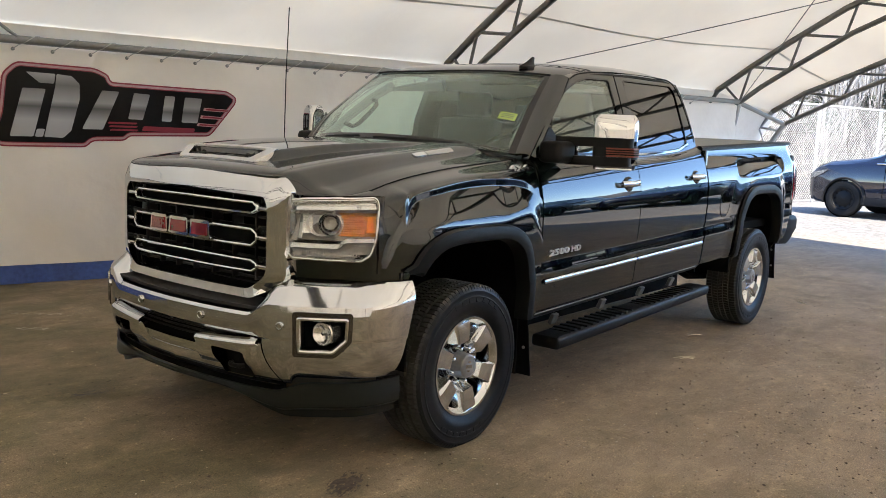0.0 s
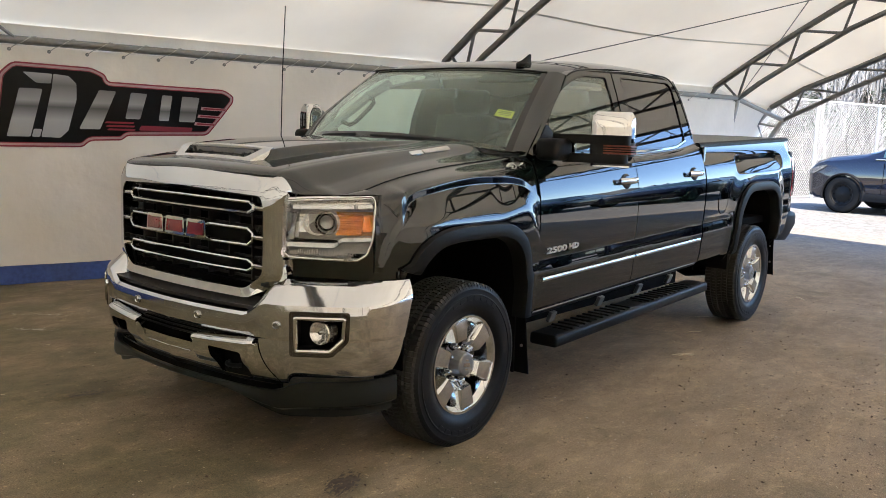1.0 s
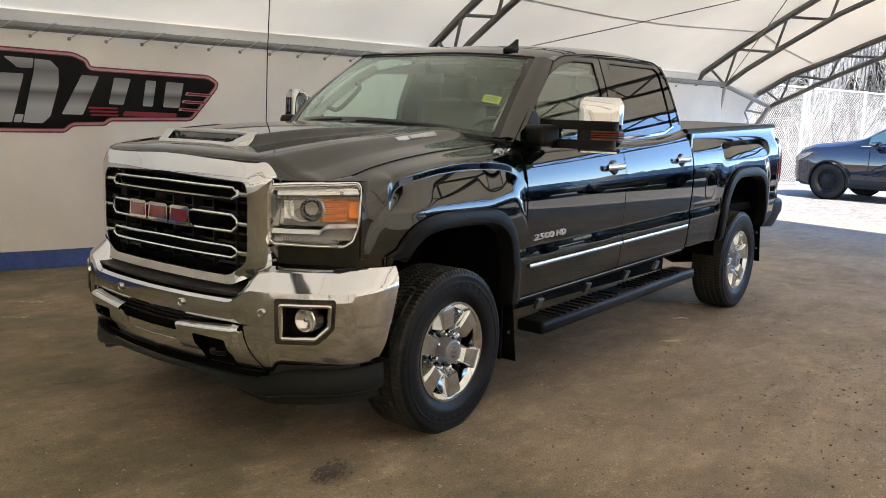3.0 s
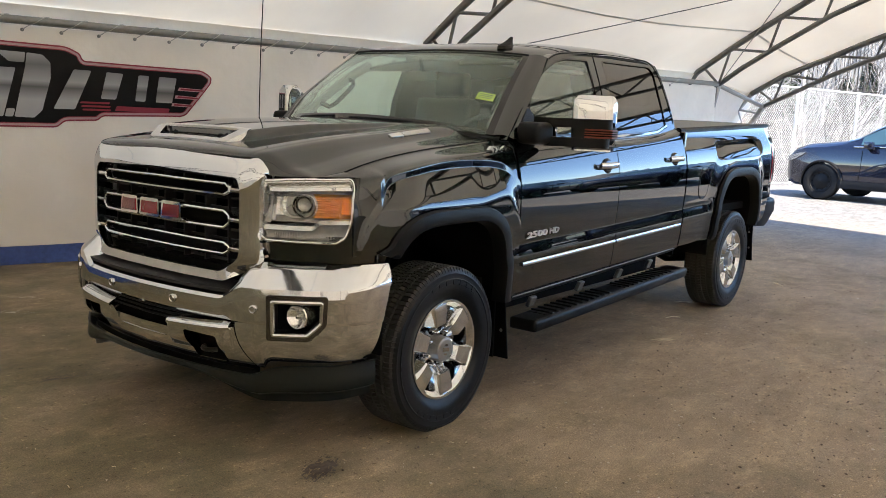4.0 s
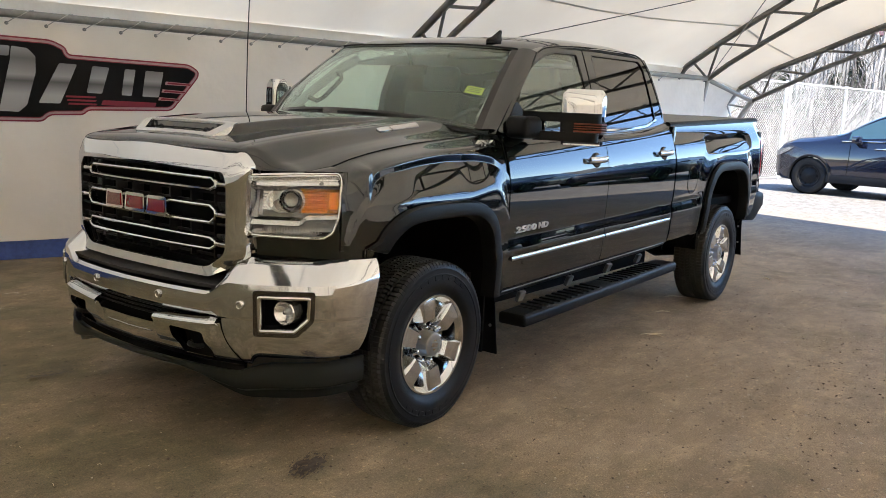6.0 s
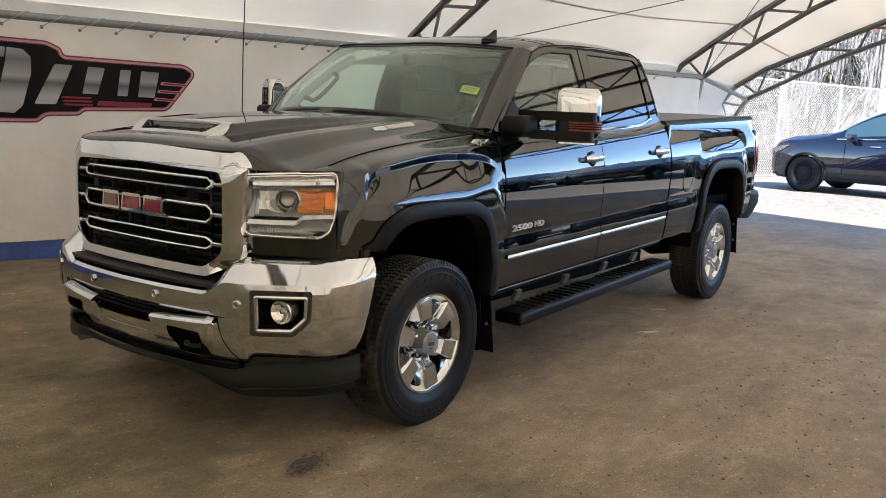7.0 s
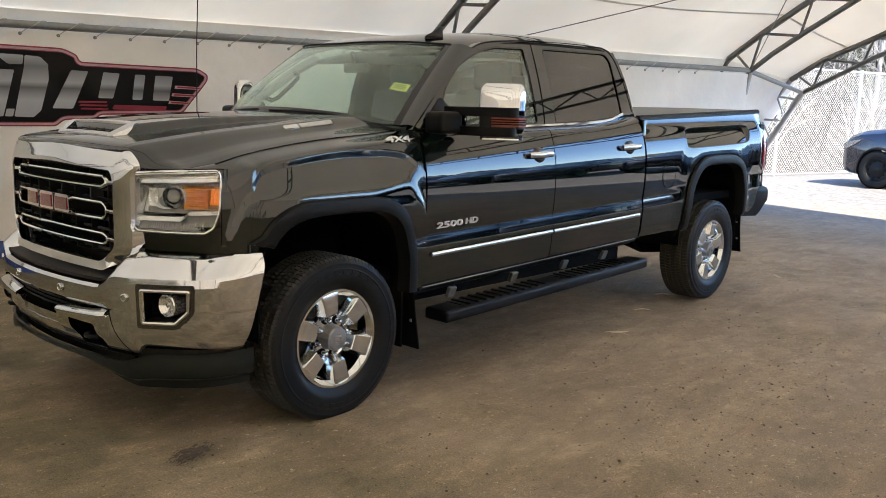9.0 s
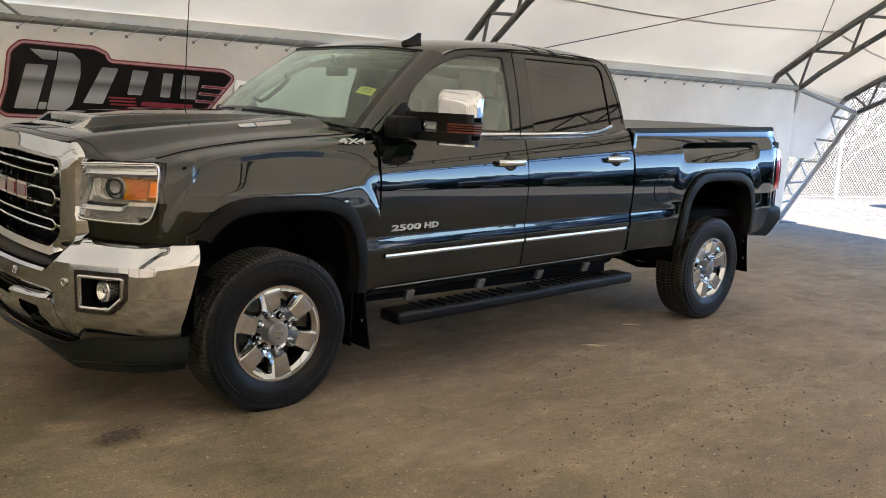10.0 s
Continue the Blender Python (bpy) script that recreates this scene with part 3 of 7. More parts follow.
# bracing wires under the roof, and the sewn seams of its fabric
for name, a, b, r in (("brace_wire", (4.0, 4.19, 2.13), (9.25, 1.0, 3.76), 0.006), ("brace_wire", (9.25, 4.19, 2.13), (4.0, -1.4, 4.2), 0.006)):
    w = bmesh.new()
    p0, p1 = tent(*a), tent(*b)
    sweep(w, [p0.lerp(p1, k / 12) - Vector((0, 0, 0.03 * math.sin(math.pi * k / 12))) for k in range(13)], r, 6)
    tagged(part(name, w, DARK_STEEL), "thin dark steel brace wire slung between tent arches", "wire", group="brace wires")

# ---- printed sign on the wall ----
BLACK_VINYL = mat("black_vinyl", (0.006, 0.0055, 0.0055), 0.4, spec=0.15, var=0.2, scale=3, fine=40)
RED_VINYL = mat("red_vinyl", (0.24, 0.015, 0.035), 0.45, var=0.12)
PINK_VINYL = mat("pale_vinyl", (0.46, 0.27, 0.28), 0.45, var=0.1)


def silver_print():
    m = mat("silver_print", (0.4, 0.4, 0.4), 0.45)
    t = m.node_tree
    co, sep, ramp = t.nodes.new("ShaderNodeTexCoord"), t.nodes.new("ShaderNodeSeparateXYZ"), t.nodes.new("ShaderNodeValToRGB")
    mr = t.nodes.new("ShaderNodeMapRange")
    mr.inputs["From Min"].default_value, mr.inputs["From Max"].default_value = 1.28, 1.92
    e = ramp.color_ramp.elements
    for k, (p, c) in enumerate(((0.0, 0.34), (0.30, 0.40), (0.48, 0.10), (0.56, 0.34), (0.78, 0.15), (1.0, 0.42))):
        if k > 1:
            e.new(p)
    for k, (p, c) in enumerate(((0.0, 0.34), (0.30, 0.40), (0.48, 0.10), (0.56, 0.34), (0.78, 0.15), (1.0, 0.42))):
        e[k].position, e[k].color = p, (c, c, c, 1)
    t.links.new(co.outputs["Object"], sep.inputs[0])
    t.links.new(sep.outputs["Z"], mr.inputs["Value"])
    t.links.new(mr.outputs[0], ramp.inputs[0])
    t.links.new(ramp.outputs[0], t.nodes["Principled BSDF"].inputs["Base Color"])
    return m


SILVER_PRINT = silver_print()


def build_sign():
    sign = thing("wall_sign", "black wall sign with red outline and slanted silver blocks", "sign")
    outline = [(-1.03, 1.52), (-0.99, 1.86), (-0.88, 1.965), (-0.22, 1.955), (-0.10, 1.90), (-0.08, 1.838), (1.03, 1.822), (1.125, 1.76), (1.12, 1.70), (0.865, 1.365), (0.09, 1.345), (0.045, 1.302), (-0.24, 1.292), (-0.30, 1.232), (-1.02, 1.228), (-1.10, 1.29)]
    outline = rounded(outline, 0.05, 4)

    def on(off):
        return lambda u, v, o: tent(u, curtain_d(u, v) - off + o, v)

    part("red_border", plate([outline], 0.003, on(0.010), fine=0.05), RED_VINYL, sign)
    part("pale_border", plate([inset(outline, 0.014)], 0.003, on(0.0135), fine=0.05), PINK_VINYL, sign)
    part("red_line", plate([inset(outline, 0.034)], 0.003, on(0.017), fine=0.05), RED_VINYL, sign)
    part("panel", plate([inset(outline, 0.042)], 0.003, on(0.0205), fine=0.05), BLACK_VINYL, sign)
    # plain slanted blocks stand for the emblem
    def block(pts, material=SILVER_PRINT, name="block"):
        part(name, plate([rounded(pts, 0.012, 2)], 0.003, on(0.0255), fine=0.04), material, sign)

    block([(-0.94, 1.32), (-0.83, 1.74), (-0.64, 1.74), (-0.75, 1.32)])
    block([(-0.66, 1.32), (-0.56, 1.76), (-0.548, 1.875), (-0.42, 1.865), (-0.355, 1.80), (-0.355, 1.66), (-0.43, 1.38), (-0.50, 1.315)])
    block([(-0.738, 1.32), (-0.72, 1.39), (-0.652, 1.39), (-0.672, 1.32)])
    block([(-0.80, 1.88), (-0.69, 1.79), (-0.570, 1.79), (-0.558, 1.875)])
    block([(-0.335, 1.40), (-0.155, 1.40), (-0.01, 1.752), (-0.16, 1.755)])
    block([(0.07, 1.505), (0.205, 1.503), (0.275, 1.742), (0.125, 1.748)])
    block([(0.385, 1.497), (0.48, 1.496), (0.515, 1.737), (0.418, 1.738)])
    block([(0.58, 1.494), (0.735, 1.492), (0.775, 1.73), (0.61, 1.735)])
    for k in range(3):
        block([(-0.10 + 0.01 * k, 1.475 - 0.032 * k), (0.155 + 0.005 * k, 1.475 - 0.032 * k), (0.145 + 0.005 * k, 1.458 - 0.032 * k), (-0.115 + 0.01 * k, 1.458 - 0.032 * k)], RED_VINYL, "stripe")
        z = 1.645 - 0.075 * k
        part("wing", plate([[(0.80 - 0.03 * k, z), (1.05 - 0.055 * k, z - 0.01), (1.03 - 0.055 * k, z - 0.035), (0.79 - 0.03 * k, z - 0.03)]], 0.003, on(0.0255), fine=0.05), PINK_VINYL, sign)
        part("wing_core", plate([[(0.82 - 0.03 * k, z - 0.007), (1.04 - 0.055 * k, z - 0.015), (1.03 - 0.055 * k, z - 0.028), (0.81 - 0.03 * k, z - 0.024)]], 0.003, on(0.029), fine=0.05), RED_VINYL, sign)
    block([(0.195, 1.40), (0.215, 1.445), (0.715, 1.44), (0.70, 1.395)], RED_VINYL, "bar")


build_sign()


# ---- the pickup truck: x runs from its front axle to its tail, y from its driver's side to the other ----
truck = thing("pickup_truck", "large dark green crew-cab pickup truck with chrome grille, parked on dirt", "truck")
RAKE = 0.027
WIDTH = [(0.40, 0.88), (0.50, 0.925), (0.545, 0.958), (0.60, 0.970), (0.70, 0.978), (0.748, 0.9835), (0.758, 0.9820), (0.79, 0.9785), (0.824, 0.9740), (0.831, 0.9747), (0.838, 0.9790), (0.87, 0.9808),
         (0.90, 0.9830), (0.95, 0.9860), (0.98, 0.9867), (1.01, 0.9868), (1.04, 0.9867), (1.07, 0.9861), (1.10, 0.9848), (1.13, 0.9826), (1.165, 0.9778), (1.20, 0.9710), (1.24, 0.9605), (1.28, 0.9475), (1.33, 0.929), (1.37, 0.912), (1.40, 0.898), (1.43, 0.880)]


def half_width(h):
    return curve(WIDTH, h)


def cab_side(z):
    """Half width of the glass house."""
    return 0.893 - 0.27 * (z - 1.37) - 0.16 * max(0.0, z - 1.37) ** 2


def arch_z(x, c, a, b, base=0.40, p=4.0):
    q = abs(x - c) / a
    return base + b * (1 - q ** p) ** (1 / p) if q < 1 else 0.0


FRONT_ARCH, REAR_ARCH = (-0.012, 0.487, 0.655), (3.912, 0.535, 0.765)


def arch_columns(c, a, x0, x1, n):
    """Columns for a panel with a wheel arch: close together where the arch is steep."""
    xs = list(np.linspace(x0, x1, n))
    for sg in (-1, 1):
        xs += [c + sg * a * q for q in (0.55, 0.7, 0.8, 0.87, 0.92, 0.955, 0.975, 0.988, 0.996, 0.9995, 1.0005)]
    return sorted(x for x in set(xs) if x0 <= x <= x1)


def side_panel(xs, low, high, width, rows, sg, thick=0.012):
    """A body side: columns xs, from low(x) to high(x), half width width(x, z)."""
    P = []
    for x in xs:
        z0, z1 = low(x), high(x)
        levels = rows(x, z0, z1) if callable(rows) else [z0 + (z1 - z0) * f for f in rows]
        P.append([(x, sg * width(x, z), z) for z in levels])
    if sg < 0:
        return shell(P, thick)
    return shell(P[::-1], thick)


ROWS_SIDE = [0, .015, .03, .07, .12, .17, .22, .245, .26, .275, .29, .305, .325, .345, .36, .375, .40, .44, .48, .52, .56, .585, .60, .63, .67, .72, .77, .82, .87, .91, .94, .96, .972, .982, .99, .996, 1.0]
BELT = [(0.50, 1.375), (0.80, 1.372), (1.70, 1.388), (2.30, 1.412), (2.52, 1.432), (2.80, 1.47)]


def belt(x):
    return curve(BELT, x)


SHUT = [(-0.70, 1.205), (-0.60, 1.225), (-0.45, 1.262), (-0.30, 1.290), (0.0, 1.328), (0.30, 1.352), (0.60, 1.378)]


def body_w(x, z):
    return half_width(z - RAKE * x)


def door_w(x, z):
    """The door's skin rolls in to the glass at the belt."""
    w, top = body_w(x, z), belt(x)
    return w + (cab_side(top) + 0.004 - w) * smooth(top - 0.03, top, z) ** 2


BLISTER = [(-0.56, 0.95), (-0.50, 1.09), (-0.476, 1.146), (-0.441, 1.205), (-0.383, 1.233), (-0.253, 1.257), (-0.129, 1.272), (0.10, 1.284), (0.27, 1.283), (0.40, 1.270), (0.47, 1.244), (0.53, 1.195), (0.57, 1.150)]


def fender_w(x, z):
    w = body_w(x, z)
    line = curve(BLISTER, x)
    # soft lip round the arch
    az = arch_z(x, FRONT_ARCH[0], FRONT_ARCH[1] + 0.13, FRONT_ARCH[2] + 0.16)
    if az:
        w += 0.016 * smooth(az, az - 0.07, z)
    # over the wheel the panel leans in from an upright band up to an upright shoulder
    over = smooth(-0.60, -0.40, x) * (1 - smooth(0.40, 0.54, x)) * smooth(1.0, 1.06, z)
    if over:
        s0 = min(z, line - 0.034) - 1.082 - 0.035 * smooth(0.15, 0.45, x)
        lean = 0.9995 - 0.35 * 0.5 * (s0 + math.sqrt(s0 * s0 + 0.0004)) - 0.03 * max(0.0, z - line + 0.034)
        w += (lean - w) * over
    above = body_w(x, z) - 0.012
    # the shoulder runs out towards the lamp
    w += (above - w) * smooth(line - 0.001, line + 0.007 + 0.05 * smooth(-0.42, -0.48, x), z) * smooth(-0.475, -0.415, x)
    # nose taper towards the headlamp
    w -= 0.075 * smooth(-0.20, -0.66, x) ** 1.3
    top = curve(SHUT, x)
    return w + (0.806 - w) * smooth(top - 0.055, top, z) ** 2.5


def fender_rows(x, z0, z1):
    """Levels of a fender column, close together round its shoulder."""
    line = min(max(curve(BLISTER, x), z0 + 0.05), z1 - 0.02)
    return list(np.linspace(z0, line - 0.040, 30)) + list(np.linspace(line - 0.037, line + 0.010, 20)) + list(np.linspace(line + 0.014, z1, 20))


def fender_low(x):
    a = arch_z(x, *FRONT_ARCH)
    if a:
        return a
    return 0.885 if x < 0 else 0.548


def bed_w(x, z):
    h = z - RAKE * x
    # above the shoulder it leans in, then stands up again under the rail
    w = half_width(min(h, 1.19)) - 0.21 * max(0.0, h - 1.19)
    for at, turn in ((1.222, 0.36), (1.335, -0.42)):
        w -= turn * 0.5 * (h - at + math.sqrt((h - at) ** 2 + 0.0003))
    w += 0.0008
    far = (abs((x - REAR_ARCH[0]) / REAR_ARCH[1]) ** 4 + (max(0.0, z - 0.40) / REAR_ARCH[2]) ** 4) ** 0.25
    w += 0.014 * (1 - smooth(1.02, 1.30, far))
    # the side groove runs out to a point ahead of the wheel
    if 0.748 < h < 0.87:
        w += (0.9835 - 0.0027 * (h - 0.748) / 0.122 - half_width(h)) * smooth(3.16, 3.34, x + 0.5 * abs(h - 0.79))
    # long oval scallop above the rear wheel
    ex, ez = (x - 3.945 - 0.25 * (h - 1.218)) / 0.545, (h - 1.218) / 0.074
    q = ex ** 8 + ez ** 6
    w -= (0.002 + 0.046 * min(1.0, max(0.0, (h - 1.146) / 0.14))) * (1 - smooth(0.70, 1.12, q))
    w -= 0.03 * smooth(4.70, 4.90, x)
    return w


def bed_low(x):
    a = arch_z(x, *REAR_ARCH)
    if a:
        return a
    return 0.615 if x < 3.9 else 0.66


def bed_rows(x, z0, z1):
    """Levels of a bed-side column, close together over the scallop."""
    a = RAKE * x
    return list(np.linspace(z0, 1.120 + a, 62)) + list(np.linspace(1.126 + a, 1.165 + a, 12)) + list(np.linspace(1.175 + a, 1.258 + a, 8)) + list(np.linspace(1.262 + a, 1.30 + a, 14)) + list(np.linspace(1.306 + a, z1, 12))


def bed_high(x):
    return 1.376 + RAKE * 2.8 + 0.035 * (x - 2.8)


for sg in (-1, 1):
    part("front_fender", side_panel(arch_columns(FRONT_ARCH[0], FRONT_ARCH[1], -0.62, 0.556, 80), fender_low, lambda x: curve(SHUT, x), fender_w, fender_rows, sg), PAINT, truck)
    xs = sorted(set(list(np.linspace(2.79, 4.88, 130)) + arch_columns(REAR_ARCH[0], REAR_ARCH[1], 2.79, 4.88, 40)))
    part("bed_side", side_panel(xs, bed_low, bed_high, bed_w, bed_rows, sg), PAINT, truck)

# doors, each with handle, glass, strips
def window_outline(which):
    if which == "front":
        return [(0.74, 1.398), (1.645, 1.412), (1.674, 1.874), (1.40, 1.866), (1.26, 1.838), (1.113, 1.783), (1.00, 1.730), (0.862, 1.615)]
    return [(1.825, 1.413), (2.30, 1.430), (2.52, 1.452), (2.638, 1.475), (2.642, 1.70), (2.650, 1.850), (2.600, 1.896), (1.865, 1.884)]


def lifted(p):
    """The body leans a little: its far upper edge stands higher and further out."""
    f = smooth(0.15, 0.75, p[1]) * smooth(1.37, 1.55, p[2])
    return (p[0], p[1] + 0.034 * f, p[2] + 0.030 * f)


GREENHOUSE = [(0.53, 1.372), (0.78, 1.578), (1.00, 1.745), (1.13, 1.828), (1.26, 1.878), (1.45, 1.906), (1.75, 1.924), (2.10, 1.935), (2.40, 1.940), (2.60, 1.936), (2.69, 1.912), (2.742, 1.84), (2.775, 1.68), (2.786, 1.47), (2.780, 1.44), (2.52, 1.425), (2.30, 1.405), (1.70, 1.382), (0.80, 1.366)]

for sg in (-1, 1):
    def on_side(off, sg=sg):
        return lambda u, v, o: lifted((u, sg * (cab_side(v) + off - o), v))

    # pillars and window frames, one pressed piece
    holes = [rounded(window_outline(k), 0.03, 4) for k in ("front", "rear")]
    outer = rounded(GREENHOUSE, 0.03, 3)
    part("cab_side_frame", plate([outer] + holes, 0.05, on_side(0.0), fine=0.12), PAINT, truck)
    for nm, x0, x1 in (("front_door", 0.568, 1.698), ("rear_door", 1.706, 2.770)):
        xs = np.linspace(x0, x1, 26)
        def low(x):
            return 0.530 + RAKE * x
        d = part(nm, side_panel(xs, low, belt, door_w, ROWS_SIDE, sg), PAINT, truck)
        fr = nm == "front_door"
        out = inset(rounded(window_outline("front" if fr else "rear"), 0.03, 4), -0.004)
        ring = rounded(window_outline("front" if fr else "rear"), 0.03, 4)
        part("window_glass", plate([inset(out, 0.003)], 0.004, on_side(-0.007), fine=0.05), SIDE_GLASS if fr else PRIVACY, d, "clear lightly tinted window" if fr else "dark privacy-tinted window")
        part("window_seal", plate([ring, inset(ring, 0.009)], 0.012, on_side(0.0015)), BLACK_GLOSS, d, "black rubber window seal")
        # bright strip along the belt, kicked up at its tail
        bx = np.linspace(0.76 if fr else 1.706, 1.698 if fr else 2.64, 22)
        strip = []
        for x in bx:
            zc = belt(x) + 0.012 + 0.022 * smooth(2.45, 2.64, x)
            strip.append([(x, sg * (cab_side(zc) + 0.006 - 0.004 * abs(q)), zc + 0.011 * q) for q in (-1, -0.5, 0, 0.5, 1)])
        part("belt_strip", shell(strip if sg < 0 else strip[::-1], 0.008), CHROME, d, "chrome belt strip")
        # lower bright strip
        bx = np.linspace(0.612 if fr else 1.712, 1.692 if fr else 2.735, 14)
        strip = [[(x, sg * (body_w(x, 0.724 + RAKE * (x - 0.6)) + 0.014 - 0.006 * q * q), 0.724 + RAKE * (x - 0.6) + 0.0125 * q) for q in (-1, -0.6, 0, 0.6, 1)] for x in bx]
        part("side_strip", shell(strip if sg < 0 else strip[::-1], 0.012), CHROME, d, "chrome side strip")
        # pull handle over a dark cup
        hx = 1.53 if fr else 2.56
        hz = 1.185 + RAKE * hx
        cup = bmesh.new()
        lathe(cup, [(0.0001, 0.004), (0.036, 0.004), (0.050, 0.0), (0.054, -0.004)], 28)
        c = part("handle_cup", cup, BLACK_GLOSS, d, "dark handle recess")
        c.matrix_basis = Matrix.Translation((hx + 0.012, sg * (body_w(hx, hz) + 0.004), hz + 0.004)) @ pose(0, 0, 0, 7 * sg, 0, 0) @ Matrix.Diagonal((1.15, sg, 0.86, 1))
        hb = bmesh.new()
        sweep(hb, [(hx - 0.105 + 0.225 * k / 12, sg * (body_w(hx, hz) + 0.018 + 0.018 * math.sin(math.pi * k / 12)), hz + 0.006 + 0.004 * (k / 12)) for k in range(13)], 0.02, 12, flat=(0.011, 0.019))
        part("door_handle", hb, CHROME, d, "chrome pull handle")
        if fr:
            for words, u0, wide in (("2500", 0.0, 0.205), ("HD", 0.228, 0.105)):
                lettering(words, 0.055, 0.007, lambda u, v, w, sg=sg, u0=u0: ((0.645 if sg < 0 else 0.98) - sg * (u0 + u + 0.12 * v), sg * (body_w(0.8, 0.9) + w), 0.862 + v * 0.82 + 0.03 * (u0 + u)), BADGE, d, "model_lettering", "raised chrome model lettering", wide, 0.022)

# dark shut lines of the door frames
for sg in (-1, 1):
    for name, pts in (("door_frame_gap", [(0.60, 1.425), (0.755, 1.552), (0.90, 1.662), (1.03, 1.755), (1.16, 1.832), (1.30, 1.878), (1.50, 1.902), (1.75, 1.921), (2.10, 1.930), (2.40, 1.934), (2.58, 1.929), (2.66, 1.905), (2.71, 1.84), (2.745, 1.68), (2.765, 1.50)]), ("pillar_gap", [(1.762, 1.920), (1.748, 1.75), (1.730, 1.55), (1.706, 1.40)])):
        line = [(x, sg * (cab_side(z) + 0.0005), z) for x, z in [(curve([(i, p[0]) for i, p in enumerate(pts)], q), curve([(i, p[1]) for i, p in enumerate(pts)], q)) for q in np.linspace(0, len(pts) - 1, 60)]]
        part(name, sweep(bmesh.new(), line, 0.0035, 6, flat=(0.0035, 0.0030)), LINER, truck)

# the dark reveal between cab and bed, and the cab's back
bm = bmesh.new()
box(bm, 2.771, 2.789, -0.93, 0.93, 0.55, 1.36)
part("bed_front", rbox(2.795, 2.83, -0.945, 0.945, 0.60, 1.448, 0.012, 2), PAINT, truck)
part("cab_back_gap", bm, LINER, truck)
CAB_BACK = [(1.42, 2.772), (1.47, 2.774), (1.68, 2.764), (1.84, 2.732), (1.92, 2.69)]
back = []
for k in range(9):
    z = 1.42 + (1.90 - 1.42) * k / 8
    back.append([(curve(CAB_BACK, z), y * (cab_side(z) - 0.004), z) for y in np.linspace(-1, 1, 9)])
part("cab_back", shell(back, 0.02), PAINT, truck)
part("rear_window", plate([rounded([(-0.62, 1.47), (0.62, 1.47), (0.56, 1.80), (-0.56, 1.80)], 0.05)], 0.004, lambda u, v, o: (curve(CAB_BACK, v) + 0.006 - o, u, v), fine=0.1), PRIVACY, truck)

# roof
xs = [0.985, 1.01, 1.05, 1.12, 1.25, 1.45, 1.7, 2.0, 2.34, 2.53, 2.64, 2.70, 2.742]
zc = [1.864, 1.880, 1.897, 1.917, 1.941, 1.966, 1.987, 2.001, 2.005, 1.999, 1.985, 1.962, 1.905]
ys = np.linspace(-1, 1, 25)
P = []
for x, z in zip(xs, zc):
    hw = 0.700 + 0.012 * smooth(1.0, 1.5, x) - 0.01 * smooth(2.3, 2.68, x)
    P.append([lifted((x + 0.10 * abs(y) ** 2.2 * (1 - smooth(1.0, 1.35, x)), y * hw, z - 0.044 * abs(y) ** 2.5 - 0.036 * abs(y) ** 9)) for y in ys])
part("roof", shell(P, 0.015), PAINT, truck)
# windshield: curved glass with its dark edge
def ws_point(u, v, off=0.0):
    """u from -1 to 1 across, v from 0 at the cowl to 1 at the roof."""
    a = abs(u) ** 2.2
    b = Vector((0.275 + 0.27 * a, u * 0.805, 1.452 - 0.062 * a))
    t = Vector((0.985 + 0.090 * a, u * 0.665, 1.872 - 0.028 * a))
    p = b.lerp(t, v)
    p += Vector((-0.5, 0, 0.86)) * (0.035 * 4 * v * (1 - v) * (1 - a * 0.6))
    return Vector(lifted(p - Vector((-0.5, 0, 0.86)) * off))


us, vs = np.linspace(-1, 1, 33), np.linspace(0, 1, 13)
ws = part("windshield", shell([[ws_point(u, v) for v in vs] for u in us], 0.005), WINDSHIELD, truck, "clear windshield with a slight green tint")
part("windshield_seal", sweep(bmesh.new(), [ws_point(u, 1.0, -0.011) for u in us], 0.006, 6), BLACK_PLASTIC, ws, "black rubber seal over the glass")
for sg in (-1, 1):
    part("windshield_edge", shell([[ws_point(sg * (1.0 - 0.042 * k / 3), v, -0.008) for v in vs] for k in range(4)], 0.003), BLACK_GLOSS, ws, "black printed glass edge")
    # pillar beside the glass
    P = []
    for v in np.linspace(0, 1, 12):
        p = ws_point(sg, v)
        z = p.z - 0.012 - (0.030 * smooth(1.37, 1.55, p.z) if sg > 0 else 0.0)
        q = Vector(lifted((p.x + 0.045 + 0.05 * v, sg * (cab_side(z) + 0.002), z)))
        P.append([p + (q - p) * k / 4 + Vector((-0.012, sg * 0.006, 0.012)) * math.sin(math.pi * k / 4) for k in range(5)])
    part("windshield_pillar", shell(P, 0.012), PAINT, truck)
part("windshield_edge", shell([[ws_point(u * 0.94, 1.0 - 0.06 * k / 2, -0.002) for k in range(3)] for u in us], 0.003), BLACK_GLOSS, ws, "black printed glass edge")
part("windshield_edge", shell([[ws_point(u, 0.045 * k / 2, -0.002) for k in range(3)] for u in us], 0.003), BLACK_GLOSS, ws, "black printed glass edge")
part("cowl", shell([[ws_point(u, 0.0) + Vector((-0.10 + 0.10 * k / 3, 0, -0.055 + 0.05 * k / 3 - 0.015 * abs(u) ** 3)) for k in range(4)] for u in us], 0.01), BLACK_PLASTIC, truck)
stick = part("windshield_label", shell([[ws_point(-0.905 + 0.115 * a / 4, 0.372 + 0.085 * b / 3, 0.008) for b in range(4)] for a in range(5)], 0.001), FILM, truck, "yellow paper label inside the glass")
